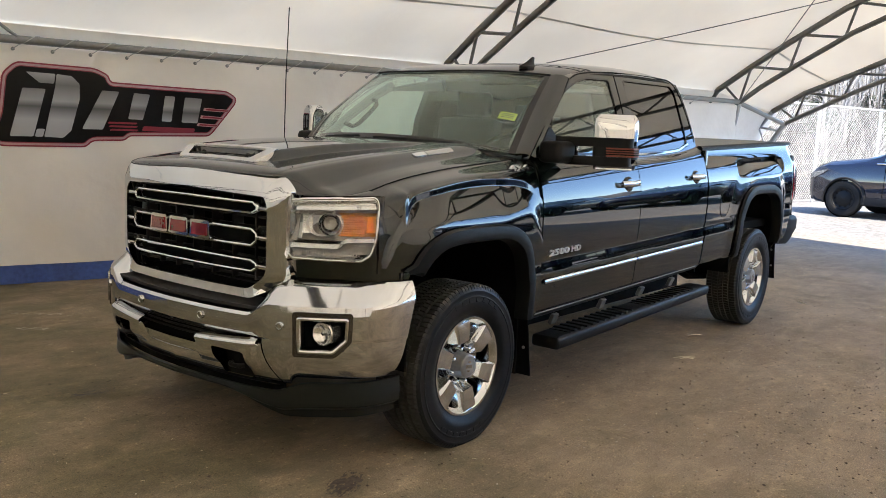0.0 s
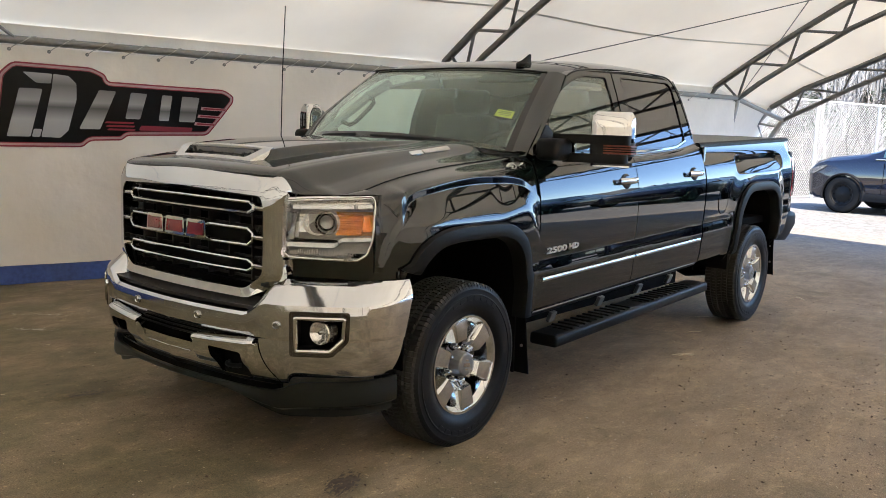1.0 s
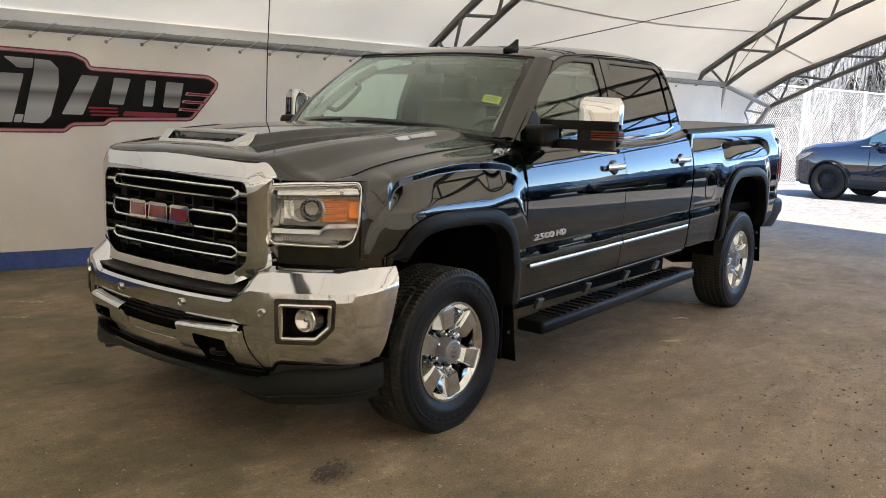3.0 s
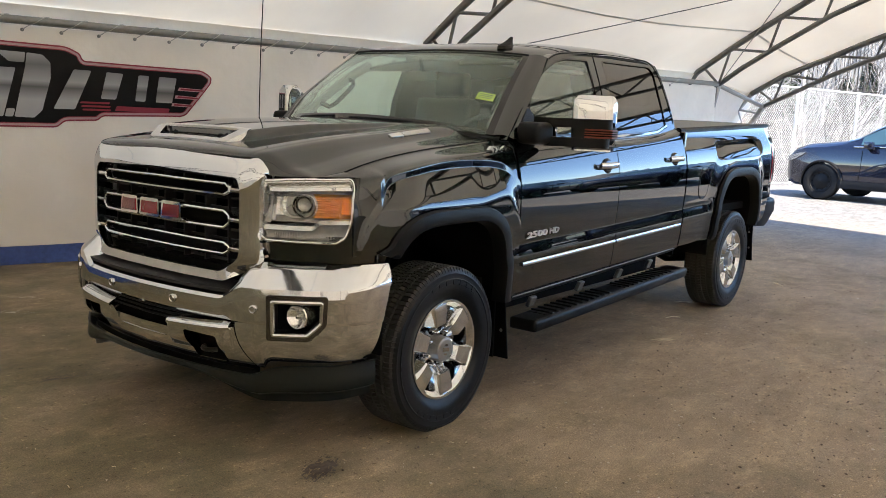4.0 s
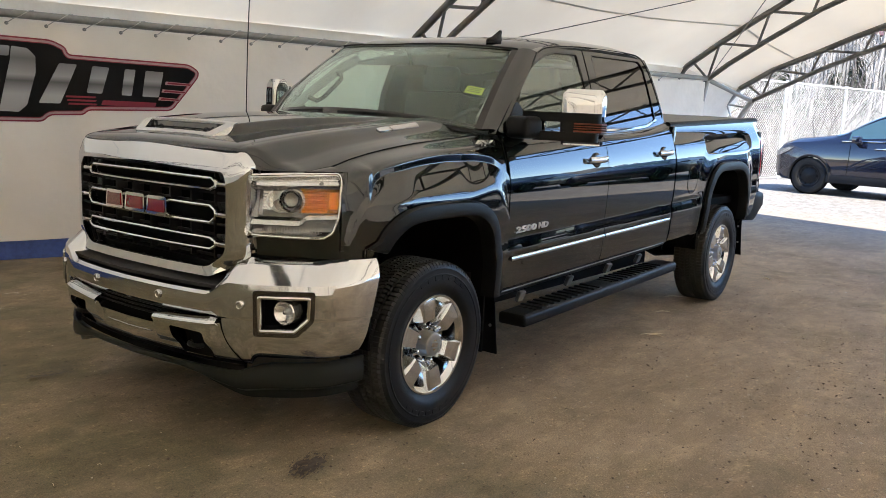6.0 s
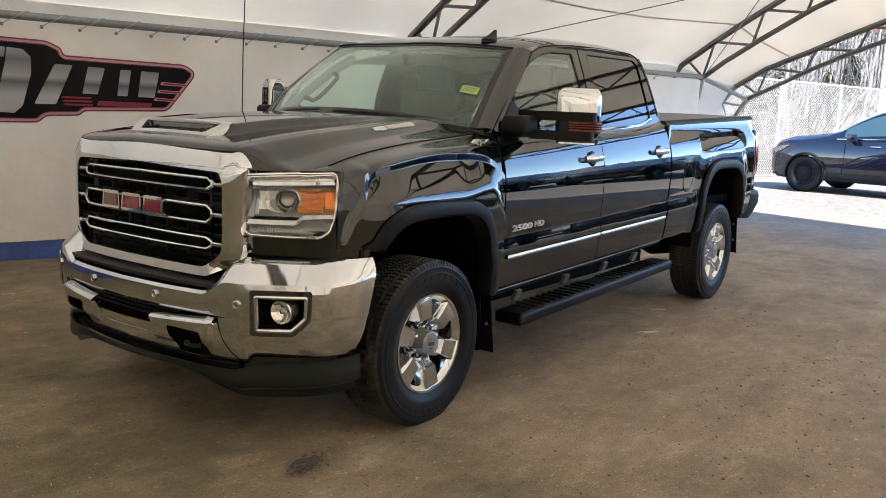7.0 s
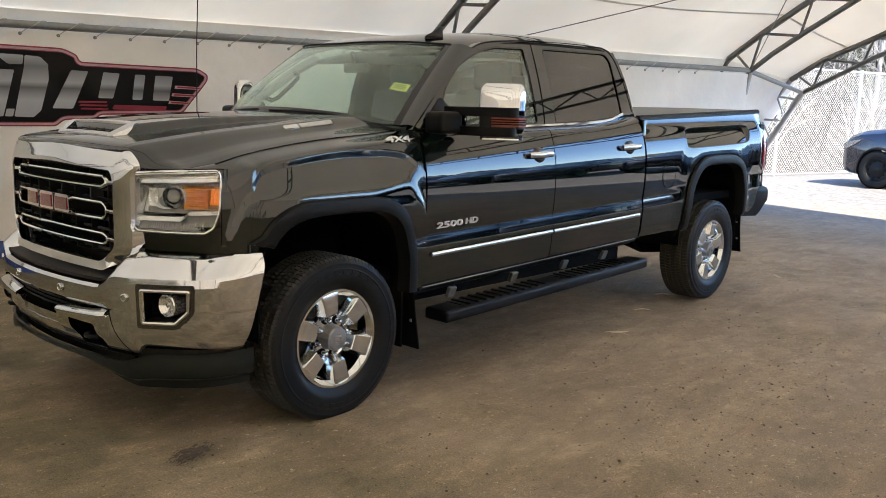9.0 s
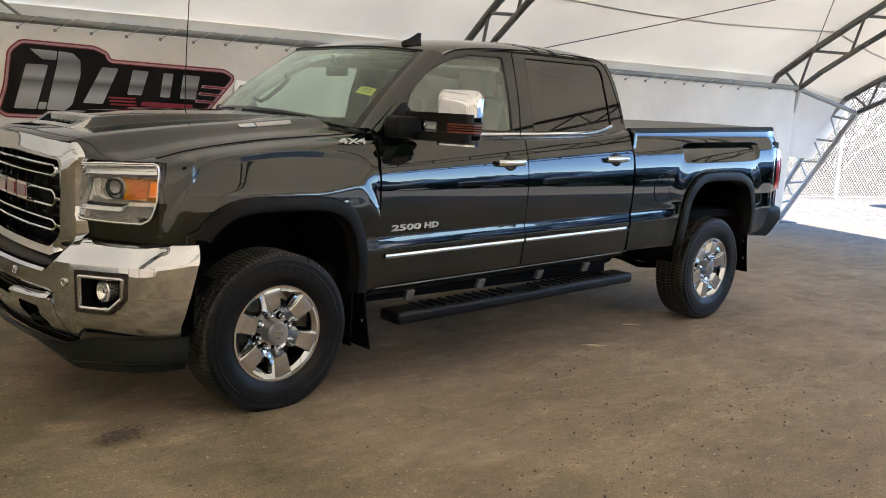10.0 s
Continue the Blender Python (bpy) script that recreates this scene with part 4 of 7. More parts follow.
for k in range(3):
    part("print_bar", shell([[ws_point(-0.89 + 0.085 * a / 3, 0.392 + 0.02 * k + 0.008 * b, 0.0065) for b in range(2)] for a in range(4)], 0.0005), PRINT, stick, "unreadable dark print")
for c, w0 in ((-0.02, 0.62), (0.55, 0.42)):
    path = [ws_point(c - w0 * k / 10, 0.001 + 0.012 * math.sin(k / 10 * 1.4), -0.006) for k in range(11)]
    part("wiper", sweep(bmesh.new(), path, 0.005, 6, flat=(0.004, 0.007)), BLACK_PLASTIC, truck)

# shark-fin aerial and the whip mast
fin = bmesh.new()
rings = []
for k, (lift, front, back, wide) in enumerate(((-0.012, 0.0, 0.150, 0.036), (0.004, 0.002, 0.150, 0.035), (0.012, 0.014, 0.148, 0.028), (0.024, 0.048, 0.146, 0.016), (0.042, 0.085, 0.147, 0.009), (0.058, 0.112, 0.149, 0.006), (0.064, 0.125, 0.147, 0.003))):
    rings.append([fin.verts.new((1.10 + (front + back) / 2 - (back - front) / 2 * math.cos(a), -0.43 + wide * math.sin(a), 1.903 + 0.08 * ((front + back) / 2) + lift)) for a in np.linspace(0, math.tau, 17)[:-1]])
for a, b in zip(rings[:-1], rings[1:]):
    for k in range(16):
        fin.faces.new((a[k], a[(k + 1) % 16], b[(k + 1) % 16], b[k]))
fin.faces.new(rings[0][::-1]), fin.faces.new(rings[-1])
part("fin_aerial", fin, BLACK_PLASTIC, truck, "black shark-fin aerial")
part("whip_aerial", sweep(bmesh.new(), [(0.27, 0.735, 1.36), (0.28, 0.738, 1.8), (0.30, 0.74, 2.215)], 0.0032, 6), BLACK_PLASTIC, truck, "thin black whip aerial")

# hood: a raised middle behind the chromed scoop, a falling shoulder on each flank, and a flange down to the fender
HOOD_C = [(-0.95, 1.300), (-0.92, 1.312), (-0.88, 1.322), (-0.80, 1.336), (-0.66, 1.356), (-0.40, 1.388), (0.0, 1.427), (0.30, 1.458), (0.50, 1.47)]
DOME = [(-0.70, 0.046), (-0.40, 0.038), (-0.10, 0.026), (0.12, 0.012), (0.28, 0.0)]
HOOD_F = [(0, -0.925), (0.25, -0.921), (0.40, -0.908), (0.52, -0.888), (0.58, -0.870), (0.63, -0.843), (0.70, -0.797), (0.75, -0.760), (0.80, -0.720)]


def hood_low(x, y):
    """The hood without its raised middle."""
    a = abs(y)
    z1 = curve(HOOD_C, x) - 0.020 * (min(a, 0.56) / 0.56) ** 2
    if a <= 0.55:
        return z1
    z1 = curve(HOOD_C, x) - 0.020
    e = curve(SHUT, max(x, -0.70)) + 0.002
    d = z1 - e
    return z1 - d * curve(((0.55, 0.0), (0.585, 0.05), (0.615, 0.20), (0.66, 0.52), (0.685, 0.66), (0.72, 0.76), (0.77, 0.89), (0.80, 1.0)), a)


def hood_z(x, y):
    a = abs(y)
    half = 0.335 + 0.10 * smooth(-0.6, 0.25, x)
    return hood_low(x, y) + curve(DOME, x) * smooth(-0.735, -0.695, x) * (1 - smooth(half, half + 0.034, a))


HOOD_Y = sorted(set([round(q, 4) for q in list(np.linspace(0, 0.32, 9)) + list(np.linspace(0.33, 0.48, 26)) + list(np.linspace(0.49, 0.55, 4)) + list(np.linspace(0.555, 0.73, 26)) + list(np.linspace(0.735, 0.80, 8))]))
HOOD_Y = [-q for q in HOOD_Y[:0:-1]] + HOOD_Y
P = []
for f in [0, .002, .006, .012, .02, .03, .045, .06, .08, .10, .12, .135, .15, .165, .18, .2, .235, .27, .31, .35, .4, .45, .5, .55, .6, .65, .7, .75, .8, .85, .89, .93, .965, 1]:
    row = []
    for y in HOOD_Y:
        x0, x1 = curve(HOOD_F, abs(y)), ws_point(y / 0.805, 0).x - 0.022 + 0.01 * (abs(y) / 0.8) ** 2
        x = x0 + (x1 - x0) * f
        z, q = hood_z(x, y), min(1.0, f / 0.045)
        fall = 0.014 + (max(0.0, z - 1.213) - 0.014) * smooth(0.575, 0.64, abs(y)) if z > 1.227 else max(0.0, z - 1.213)
        row.append((x, y, z - fall * (1 - math.sqrt(max(0.0, 1 - (1 - q) ** 2)))))
    P.append(row)
hood = part("hood", shell(P, 0.018), PAINT, truck)
for sg in (-1, 1):
    part("hood_gap", sweep(bmesh.new(), [(x, sg * 0.8035, curve(SHUT, x) + 0.001) for x in np.linspace(-0.70, 0.50, 40)], 0.0035, 6), LINER, truck)


def scoop_z(u, v):
    """The scoop's face rises from the low hood to the raised middle."""
    return hood_low(u, v) + 0.003 + 0.046 * min(1.0, max(0.0, (u + 0.79) / 0.095))


scoop_out = rounded([(-0.790, -0.285), (-0.790, 0.285), (-0.712, 0.332), (-0.676, 0.326), (-0.676, -0.326), (-0.712, -0.332)], 0.012, 3)
scoop_in = rounded([(-0.772, -0.232), (-0.772, 0.232), (-0.702, 0.275), (-0.702, -0.275)], 0.010, 3)
sc = part("hood_scoop", plate([scoop_out, scoop_in], 0.05, lambda u, v, o: (u, v, scoop_z(u, v) - o), fine=0.03), CHROME_SOFT, truck, "satin chrome scoop surround", angle=20)
part("scoop_throat", plate([inset(scoop_in, -0.004)], 0.012, lambda u, v, o: (u + 0.012, v, scoop_z(u, v) - 0.030 - o), fine=0.04), LINER, sc, "black scoop opening")
for k in range(7):
    y = -0.24 + 0.08 * k
    part("scoop_vane", sweep(bmesh.new(), [(u, y + 0.02 * (u + 0.77), scoop_z(u, y) - 0.024) for u in (-0.772, -0.75, -0.73, -0.704)], 0.003, 6, flat=(0.0025, 0.004)), BLACK_PLASTIC, sc)
part("scoop_slat", sweep(bmesh.new(), [(-0.735, y, scoop_z(-0.735, y) - 0.016) for y in np.linspace(-0.26, 0.26, 7)], 0.003, 6), BLACK_PLASTIC, sc)
for sg in (-1, 1):
    # engine emblem as plain bars on the hood's flank
    em = part("emblem_plate", plate([rounded([(-0.10, -0.015), (-0.01, -0.019), (-0.01, 0.019), (-0.10, 0.015)], 0.006, 2)], 0.008, lambda u, v, o, sg=sg: (u + 0.020, sg * (0.625 - v * 0.8 - o * 0.5), hood_z(u + 0.020, 0.625 - v * 0.8) + 0.006 - o)), CHROME, truck, "chrome emblem plate")
    part("emblem_bar", plate([rounded([(0.0, -0.016), (0.20, -0.018), (0.205, 0.018), (0.0, 0.018)], 0.004, 2)], 0.008, lambda u, v, o, sg=sg: (u + 0.020, sg * (0.625 - v * 0.8 - o * 0.5), hood_z(u + 0.020, 0.625 - v * 0.8) + 0.006 - o)), BADGE, em, "plain raised silver bar")
    def on_fender(u, v, w, sg=sg):
        x = (0.330 if sg < 0 else 0.51) - sg * u
        return (x + 0.12 * v, sg * (0.917 - 0.45 * v + w), 1.320 + 0.014 * u + v * 0.95)

    lettering("4X4", 0.044, 0.014, on_fender, CHROME_SOFT, truck, "drive_lettering", "raised chrome drive lettering", 0.165, 0.02)

# dark filler under the headlamps and hood front
def nose(y):
    """Plan of the nose behind grille and lamps."""
    return curve([(0, -0.87), (0.55, -0.85), (0.62, -0.825), (0.80, -0.70), (0.905, -0.605), (0.93, -0.55)], abs(y))


part("nose_panel", shell([[(nose(y) + 0.11, y, z) for z in np.linspace(1.205, 0.70, 9)] for y in np.linspace(-0.90, 0.90, 41)][::-1], 0.02), LINER, truck)


# ---- grille ----
def grille_x(y, z=1.0):
    return -0.955 + 0.17 * abs(y) ** 2.3 + 0.035 * smooth(1.10, 1.30, z)


def on_grille(off):
    return lambda u, v, o: (grille_x(u, v) - off + o, u, v)


def loft(rows):
    """Joins closed rows of points into a ring-shaped surface."""
    bm = bmesh.new()
    rv = [[bm.verts.new(p) for p in r] for r in rows]
    n = len(rv[0])
    for a, b in zip(rv[:-1], rv[1:]):
        for k in range(n):
            bm.faces.new((a[k], a[(k + 1) % n], b[(k + 1) % n], b[k]))
    return bm


def split(loop, m):
    """Each edge of a loop cut into m."""
    n = len(loop)
    return [(loop[i][0] + (loop[(i + 1) % n][0] - loop[i][0]) * k / m, loop[i][1] + (loop[(i + 1) % n][1] - loop[i][1]) * k / m) for i in range(n) for k in range(m)]


# bevelled surround: a narrow flat lip, then a wide face that falls back to the hood and lamps
OUTER = split(rounded([(-0.47, 0.750), (0.47, 0.750), (0.620, 0.845), (0.624, 0.93), (0.619, 0.985), (0.618, 1.175), (0.638, 1.222), (0.588, 1.293), (0, 1.312), (-0.588, 1.293), (-0.638, 1.222), (-0.618, 1.175), (-0.619, 0.985), (-0.624, 0.93), (-0.620, 0.845)], 0.034, 4), 4)
INNER = split(rounded([(-0.438, 0.790), (0.438, 0.790), (0.534, 0.858), (0.537, 0.93), (0.537, 1.00), (0.537, 1.13), (0.535, 1.16), (0.515, 1.196), (0, 1.212), (-0.515, 1.196), (-0.535, 1.16), (-0.537, 1.13), (-0.537, 1.00), (-0.537, 0.93), (-0.534, 0.858)], 0.034, 4), 4)
rows = []
for f, back in ((0.0, 0.085), (0.0, 0.004), (0.012, 0.0), (0.17, 0.0), (0.20, 0.001), (0.24, 0.003), (0.45, 0.012), (0.72, 0.028), (0.93, 0.046), (1.0, 0.060), (1.0, 0.085)):
    row = []
    for (u0, v0), (u1, v1) in zip(INNER, OUTER):
        u, v = u0 + (u1 - u0) * f, v0 + (v1 - v0) * f
        top = smooth(1.16, 1.27, v1) * smooth(0.62, 0.44, abs(u))
        low = smooth(0.80, 0.76, v1)
        back_here = back * (1 - 0.45 * top) * (1 - 0.6 * smooth(0.50, 0.615, abs(u1)) * (back < 0.07 and f > 0)) * (1 - low) + low * (back if f in (0.0, 1.0) else -0.009 * f)
        row.append((grille_x(u, 1.0) - 0.006 + back_here + 0.02 * smooth(1.15, 1.30, v), u, v))
    rows.append(row)
grille = part("grille_frame", loft(rows), CHROME, truck, "thick polished chrome grille surround", angle=22)
lip = INNER[::5]
part("grille_back", plate([inset(lip, -0.02)], 0.01, on_grille(-0.115), fine=0.06), LINER, grille, "black grille opening")
for z in np.linspace(0.83, 1.19, 9):
    part("grille_slat", rbox(-0.006, 0.006, -0.53, 0.53, z - 0.006, z + 0.006, 0.002, 1, Matrix.Translation((grille_x(0.25) + 0.082, 0, 0))), PAD, grille)
for y in np.linspace(-0.42, 0.42, 7):
    part("grille_rib", rbox(-0.03, 0.03, y - 0.005, y + 0.005, 0.82, 1.19, 0.002, 1, Matrix.Translation((grille_x(y) + 0.078, 0, 0))), PAD, grille)
for z0, z1 in ((1.118, 1.170), (0.978, 1.055), (0.865, 0.918)):
    zm, hh = (z0 + z1) / 2, (z1 - z0) / 2
    n = 21
    loop = [(y, z1 + 0.004 * (1 - abs(y) / 0.45)) for y in np.linspace(-0.440, 0.440, n)] + [(0.470, zm + hh * 0.45), (0.470, zm - hh * 0.45)]
    loop += [(y, z0 - 0.002) for y in np.linspace(0.440, -0.440, n)] + [(-0.470, zm - hh * 0.45), (-0.470, zm + hh * 0.45)]
    part("grille_bar", sweep(bmesh.new(), [on_grille(-0.014)(u, v, 0) for u, v in split(inset(loop, 0.004), 2)], 0.007, 8, closed=True, flat=(0.012, 0.0080)), CHROME, grille, "chrome outlined grille bar")
    fill = inset(loop, 0.010)
    part("grille_bar_core", plate([fill], 0.02, on_grille(-0.040), fine=0.06), LINER, grille)
    for sg in (-1, 1):
        part("grille_tab", rbox(-0.012, 0.02, 0.466, 0.545, zm - 0.010, zm + 0.008, 0.004, 2, Matrix.Translation((grille_x(0.51) + 0.016, 0, 0)) @ Matrix.Diagonal((1, sg, 1, 1))), CHROME, grille)
        # perforated black panel over each bar end
        mesh_panel = [rounded([(0.452, z1 + 0.012), (0.468, zm + 0.014), (0.545, zm + 0.014), (0.545, z1 + 0.012)], 0.004, 2)]
        for i in range(5):
            for j in range(3):
                cy, cz = 0.476 + 0.0145 * i + 0.007 * (j % 2), zm + 0.020 + 0.0105 * j
                if cz + 0.006 < z1 + 0.010 and cy < 0.540:
                    mesh_panel.append([(cy + 0.0048 * math.cos(a), cz + 0.0042 * math.sin(a)) for a in np.linspace(0, math.tau, 7)[:-1]])
        part("grille_mesh", plate(mesh_panel, 0.004, lambda u, v, o, sg=sg: on_grille(-0.030)(sg * u, v, o)), FLARE_PLASTIC, grille, "perforated black mesh panel")
# red emblem: three plain blocks with bright rims
for y0, y1 in ((0.272, 0.128), (0.112, -0.038), (-0.052, -0.195)):
    blk = rounded([(y0, 0.985), (y0 - 0.012, 1.066), (y1, 1.066), (y1 - 0.004, 0.985)], 0.012, 3)
    e = part("emblem_rim", plate([blk], 0.03, on_grille(0.012), fine=0.06), CHROME, grille, "chrome emblem rim")
    part("emblem_face", plate([inset(blk, 0.015)], 0.01, on_grille(0.016), fine=0.06), RED_ENAMEL, e, "dark red emblem face")

# ---- headlamps ----
LAMP = [(0.0, -0.862, 0.622), (0.25, -0.815, 0.70), (0.5, -0.752, 0.785), (0.75, -0.672, 0.868), (0.9, -0.617, 0.906), (1.0, -0.565, 0.928)]


def lamp_at(sg, v, z, off):
    """v from 0 at the grille to 1 at the fender; off: metres behind the lens."""
    x, y = curve([p[:2] for p in LAMP], v) + 0.188 * min(v, 0), curve([(p[0], p[2]) for p in LAMP], v) + 0.312 * min(v, 0)
    lean = 0.04 * (z - 1.08)
    return Vector((x + off * 0.82 + lean, sg * (y - off * 0.57), z))


SILVER = mat("aluminised_reflector", (0.90, 0.89, 0.87), 0.18, 0.85, rvar=0.08, scale=20, fine=90)
LAMP_BACK = mat("lamp_housing", (0.20, 0.195, 0.185), 0.3, 0.3, var=0.2, scale=25, fine=120)
LAMP_GREY = mat("lamp_grey", (0.72, 0.71, 0.69), 0.35, 0.1, var=0.1, scale=20, fine=90)
RIB_GREY = mat("ribbed_reflector", (0.36, 0.35, 0.335), 0.25, 0.4, var=0.2, scale=25, fine=120)
LAMP_EDGE = [(-0.05, 0.972), (0.04, 0.944), (0.40, 0.940), (0.745, 0.938), (0.835, 0.962), (0.885, 1.03), (0.892, 1.160), (0.883, 1.196), (0.852, 1.212), (0.45, 1.204), (-0.02, 1.192), (-0.05, 1.165)]

for sg in (-1, 1):
    line = rounded(LAMP_EDGE, 0.018, 3)
    fine_line = split(line, 2)
    lamp = part("headlamp", plate([line], 0.02, lambda u, v, o, sg=sg: lamp_at(sg, u, v, 0.020 + 0.24 * (v - 0.945) + o), fine=0.1), LAMP_BACK, truck, "clear headlamp with chrome reflector and amber marker")
    # bucket walls between lens and back
    part("lamp_wall", loft([[lamp_at(sg, u, v, o) for u, v in inset(fine_line, w)] for o, w in ((0.035, 0.010), (0.02, 0.006), (0.010, 0.004))]), SILVER, lamp)
    part("lamp_rim", sweep(bmesh.new(), [lamp_at(sg, u, v, 0.003) for u, v in fine_line], 0.006, 8, closed=True), CHROME, lamp, "bright lamp rim")
    part("lamp_frame", loft([[lamp_at(sg, u, v, o) for u, v in inset(fine_line, w)] for w, o in ((0.0, 0.03), (0.0, 0.004), (0.002, 0.0), (0.009, 0.0), (0.011, 0.004), (0.011, 0.02))]), CHROME, lamp, angle=25)
    part("lamp_lens", plate([inset(line, 0.008)], 0.003, lambda u, v, o, sg=sg: lamp_at(sg, u, v, 0.003 + o), fine=0.07), CLEAR, lamp, "clear lamp lens")

    def bar(name, u0, u1, z0, z1, o0, o1, material, label="", n=10, sg=sg, lamp=lamp, dz=0.0):
        P = [[lamp_at(sg, u0 + (u1 - u0) * i / n, z0 + dz * i / n + (z1 - z0) * k / 4, o0 + (o1 - o0) * (k / 4)) for k in range(5)] for i in range(n + 1)]
        part(name, shell(P if sg < 0 else P[::-1], 0.008), material, lamp, label)

    bar("top_bar", 0.06, 0.868, 1.150, 1.166, 0.008, 0.017, CHROME, "chrome light bar", dz=0.012)
    bar("top_reflector", 0.00, 0.868, 1.170, 1.186, 0.010, 0.020, SILVER, dz=0.012)
    bar("upper_reflector", 0.04, 0.86, 1.134, 1.148, 0.026, 0.040, RIB_GREY)
    for k in range(24):
        bar("lamp_prism", 0.06 + 0.033 * k, 0.078 + 0.033 * k, 1.134, 1.147, 0.020, 0.030, RIB_GREY, "", 1)
    bar("side_reflector", -0.03, 0.085, 1.02, 1.15, 0.012, 0.065, RIB_GREY)
    bar("side_step", 0.085, 0.125, 1.03, 1.14, 0.03, 0.075, LAMP_GREY, "", 2)
    for k in range(7):
        bar("lamp_flute", 0.130, 0.245, 1.050 + 0.0125 * k, 1.0585 + 0.0125 * k, 0.034, 0.040, SILVER, "", 2)
    bar("lamp_shelf", 0.06, 0.545, 1.012, 1.044, 0.030, 0.058, BLACK_GLOSS, "dark lamp shelf")
    bar("ledge", -0.005, 0.525, 0.990, 1.008, 0.008, 0.018, CHROME_SOFT, "chrome ledge")
    P = [[lamp_at(sg, u, z + k * 0.017, 0.008 + 0.012 * k) for k in (0, 0.35, 0.7, 1)] for u, z in ((0.525, 0.994), (0.545, 0.998), (0.575, 1.012), (0.60, 1.017), (0.74, 1.018), (0.876, 1.020))]
    part("ledge_step", shell(P if sg < 0 else P[::-1], 0.008), CHROME_SOFT, lamp, "chrome ledge")
    bar("low_reflector", 0.02, 0.845, 0.955, 0.984, 0.018, 0.034, RIB_GREY, "ribbed lower reflector")
    for k in range(26):
        u = 0.13 + 0.0265 * k
        bar("lamp_rib", u, u + 0.012, 0.960, 0.980, 0.014, 0.024, RIB_GREY, "", 1)
    # a coloured lens, hollowed round the projector, before a faceted reflector
    P = []
    for i in range(11):
        P.append([])
        for k in range(9):
            z = 1.044 + 0.101 * k / 8
            u0 = 0.568 - 0.055 * min(1.0, abs(z - 1.094) / 0.05) ** 2
            P[-1].append(lamp_at(sg, u0 + (0.868 - u0) * i / 10, z, 0.014))
    marker = part("amber_marker", shell(P if sg < 0 else P[::-1], 0.003), AMBER_GLASS, lamp, "orange marker lens")
    marker.visible_shadow = False
    bar("marker_reflector", 0.50, 0.872, 1.040, 1.148, 0.050, 0.046, SILVER)
    for k in range(10):
        bar("marker_facet", 0.53, 0.755, 1.046 + 0.0100 * k, 1.0550 + 0.0100 * k, 0.026, 0.044, SILVER, "", 6)
    for k in range(6):
        bar("marker_flute", 0.775 + 0.016 * k, 0.787 + 0.016 * k, 1.060, 1.134, 0.022, 0.040, SILVER, "", 1)
    direction = Vector((-0.80, sg * 0.60, 0)).normalized()
    rot = Vector((0, -1, 0)).rotation_difference(direction).to_matrix().to_4x4()

    def turned(name, profile, v, z, off, material, label="", flat=1.0, sg=sg, lamp=lamp, rot=rot):
        q = bmesh.new()
        lathe(q, profile, 32)
        ob = part(name, q, material, lamp, label)
        ob.matrix_basis = Matrix.Translation(lamp_at(sg, v, z, off)) @ rot @ Matrix.Diagonal((flat, 1, 1, 1))

    turned("projector_bowl", [(0.053, -0.016), (0.052, -0.006), (0.047, 0.004), (0.036, 0.014), (0.0001, 0.020)], 0.345, 1.092, 0.040, LAMP_GREY, "bright projector bowl", 1.25)
    turned("projector_hood", [(0.047, 0.008), (0.049, -0.006), (0.051, -0.012), (0.048, -0.014), (0.043, -0.004), (0.036, 0.006)], 0.43, 1.093, 0.036, CHROME, "chrome projector shroud")
    turned("projector_ring", [(0.036, 0.0), (0.037, -0.018), (0.033, -0.022), (0.028, -0.012)], 0.43, 1.097, 0.036, BLACK_GLOSS)
    turned("projector_eye", [(0.030, -0.010)] + [(0.030 * math.cos(a), -0.010 - 0.016 * math.sin(a)) for a in np.linspace(0.1, 1.56, 8)], 0.43, 1.097, 0.036, CLEAR, "glass projector lens")
    turned("projector_core", [(0.0001, 0.002), (0.018, 0.0), (0.031, -0.008)], 0.43, 1.097, 0.036, RIB_GREY)

# fender's tip over the lamp
for sg in (-1, 1):
    P = []
    for k in range(9):
        f = k / 8
        a, b = lamp_at(sg, 0.52 + 0.375 * f, 1.209 + 0.004 * f, 0.002), Vector((-0.722 + 0.105 * f, sg * 0.804, curve(SHUT, -0.70 + 0.085 * f) + 0.002))
        P.append([a.lerp(b, j / 4) + Vector((0, 0, 0.010 * math.sin(math.pi * j / 4) * f)) for j in range(5)])
    part("fender_tip", shell(P if sg > 0 else P[::-1], 0.008), PAINT, truck)

# painted corner between each headlamp and its fender
for sg in (-1, 1):
    corner = [(0.745, 0.935), (0.835, 0.959), (0.888, 1.03), (0.895, 1.160), (0.886, 1.199), (0.853, 1.216), (0.935, 1.218), (0.935, 0.90), (0.66, 0.90), (0.66, 0.935)]
    part("lamp_corner", plate([corner], 0.012, lambda u, v, o, sg=sg: lamp_at(sg, u, v, 0.012 - 0.009 * smooth(0.895, 0.925, u) + o), fine=0.02), PAINT, truck)

# painted panel under each headlamp, meeting the fender
for sg in (-1, 1):
    P = [[lamp_at(sg, v, 0.966 - 0.115 * k / 4, (0.026 + 0.022 * k / 4) * (1 - 0.85 * smooth(0.55, 0.90, v))) for k in range(5)] for v in np.linspace(-0.03, 0.90, 18)]
    for x, y in ((-0.575, 0.912), (-0.535, 0.930), (-0.49, 0.944)):
        P.append([Vector((x, sg * y, 0.966 - 0.115 * k / 4)) for k in range(5)])
    part("lamp_filler", shell(P if sg > 0 else P[::-1], 0.02), PAINT, truck)

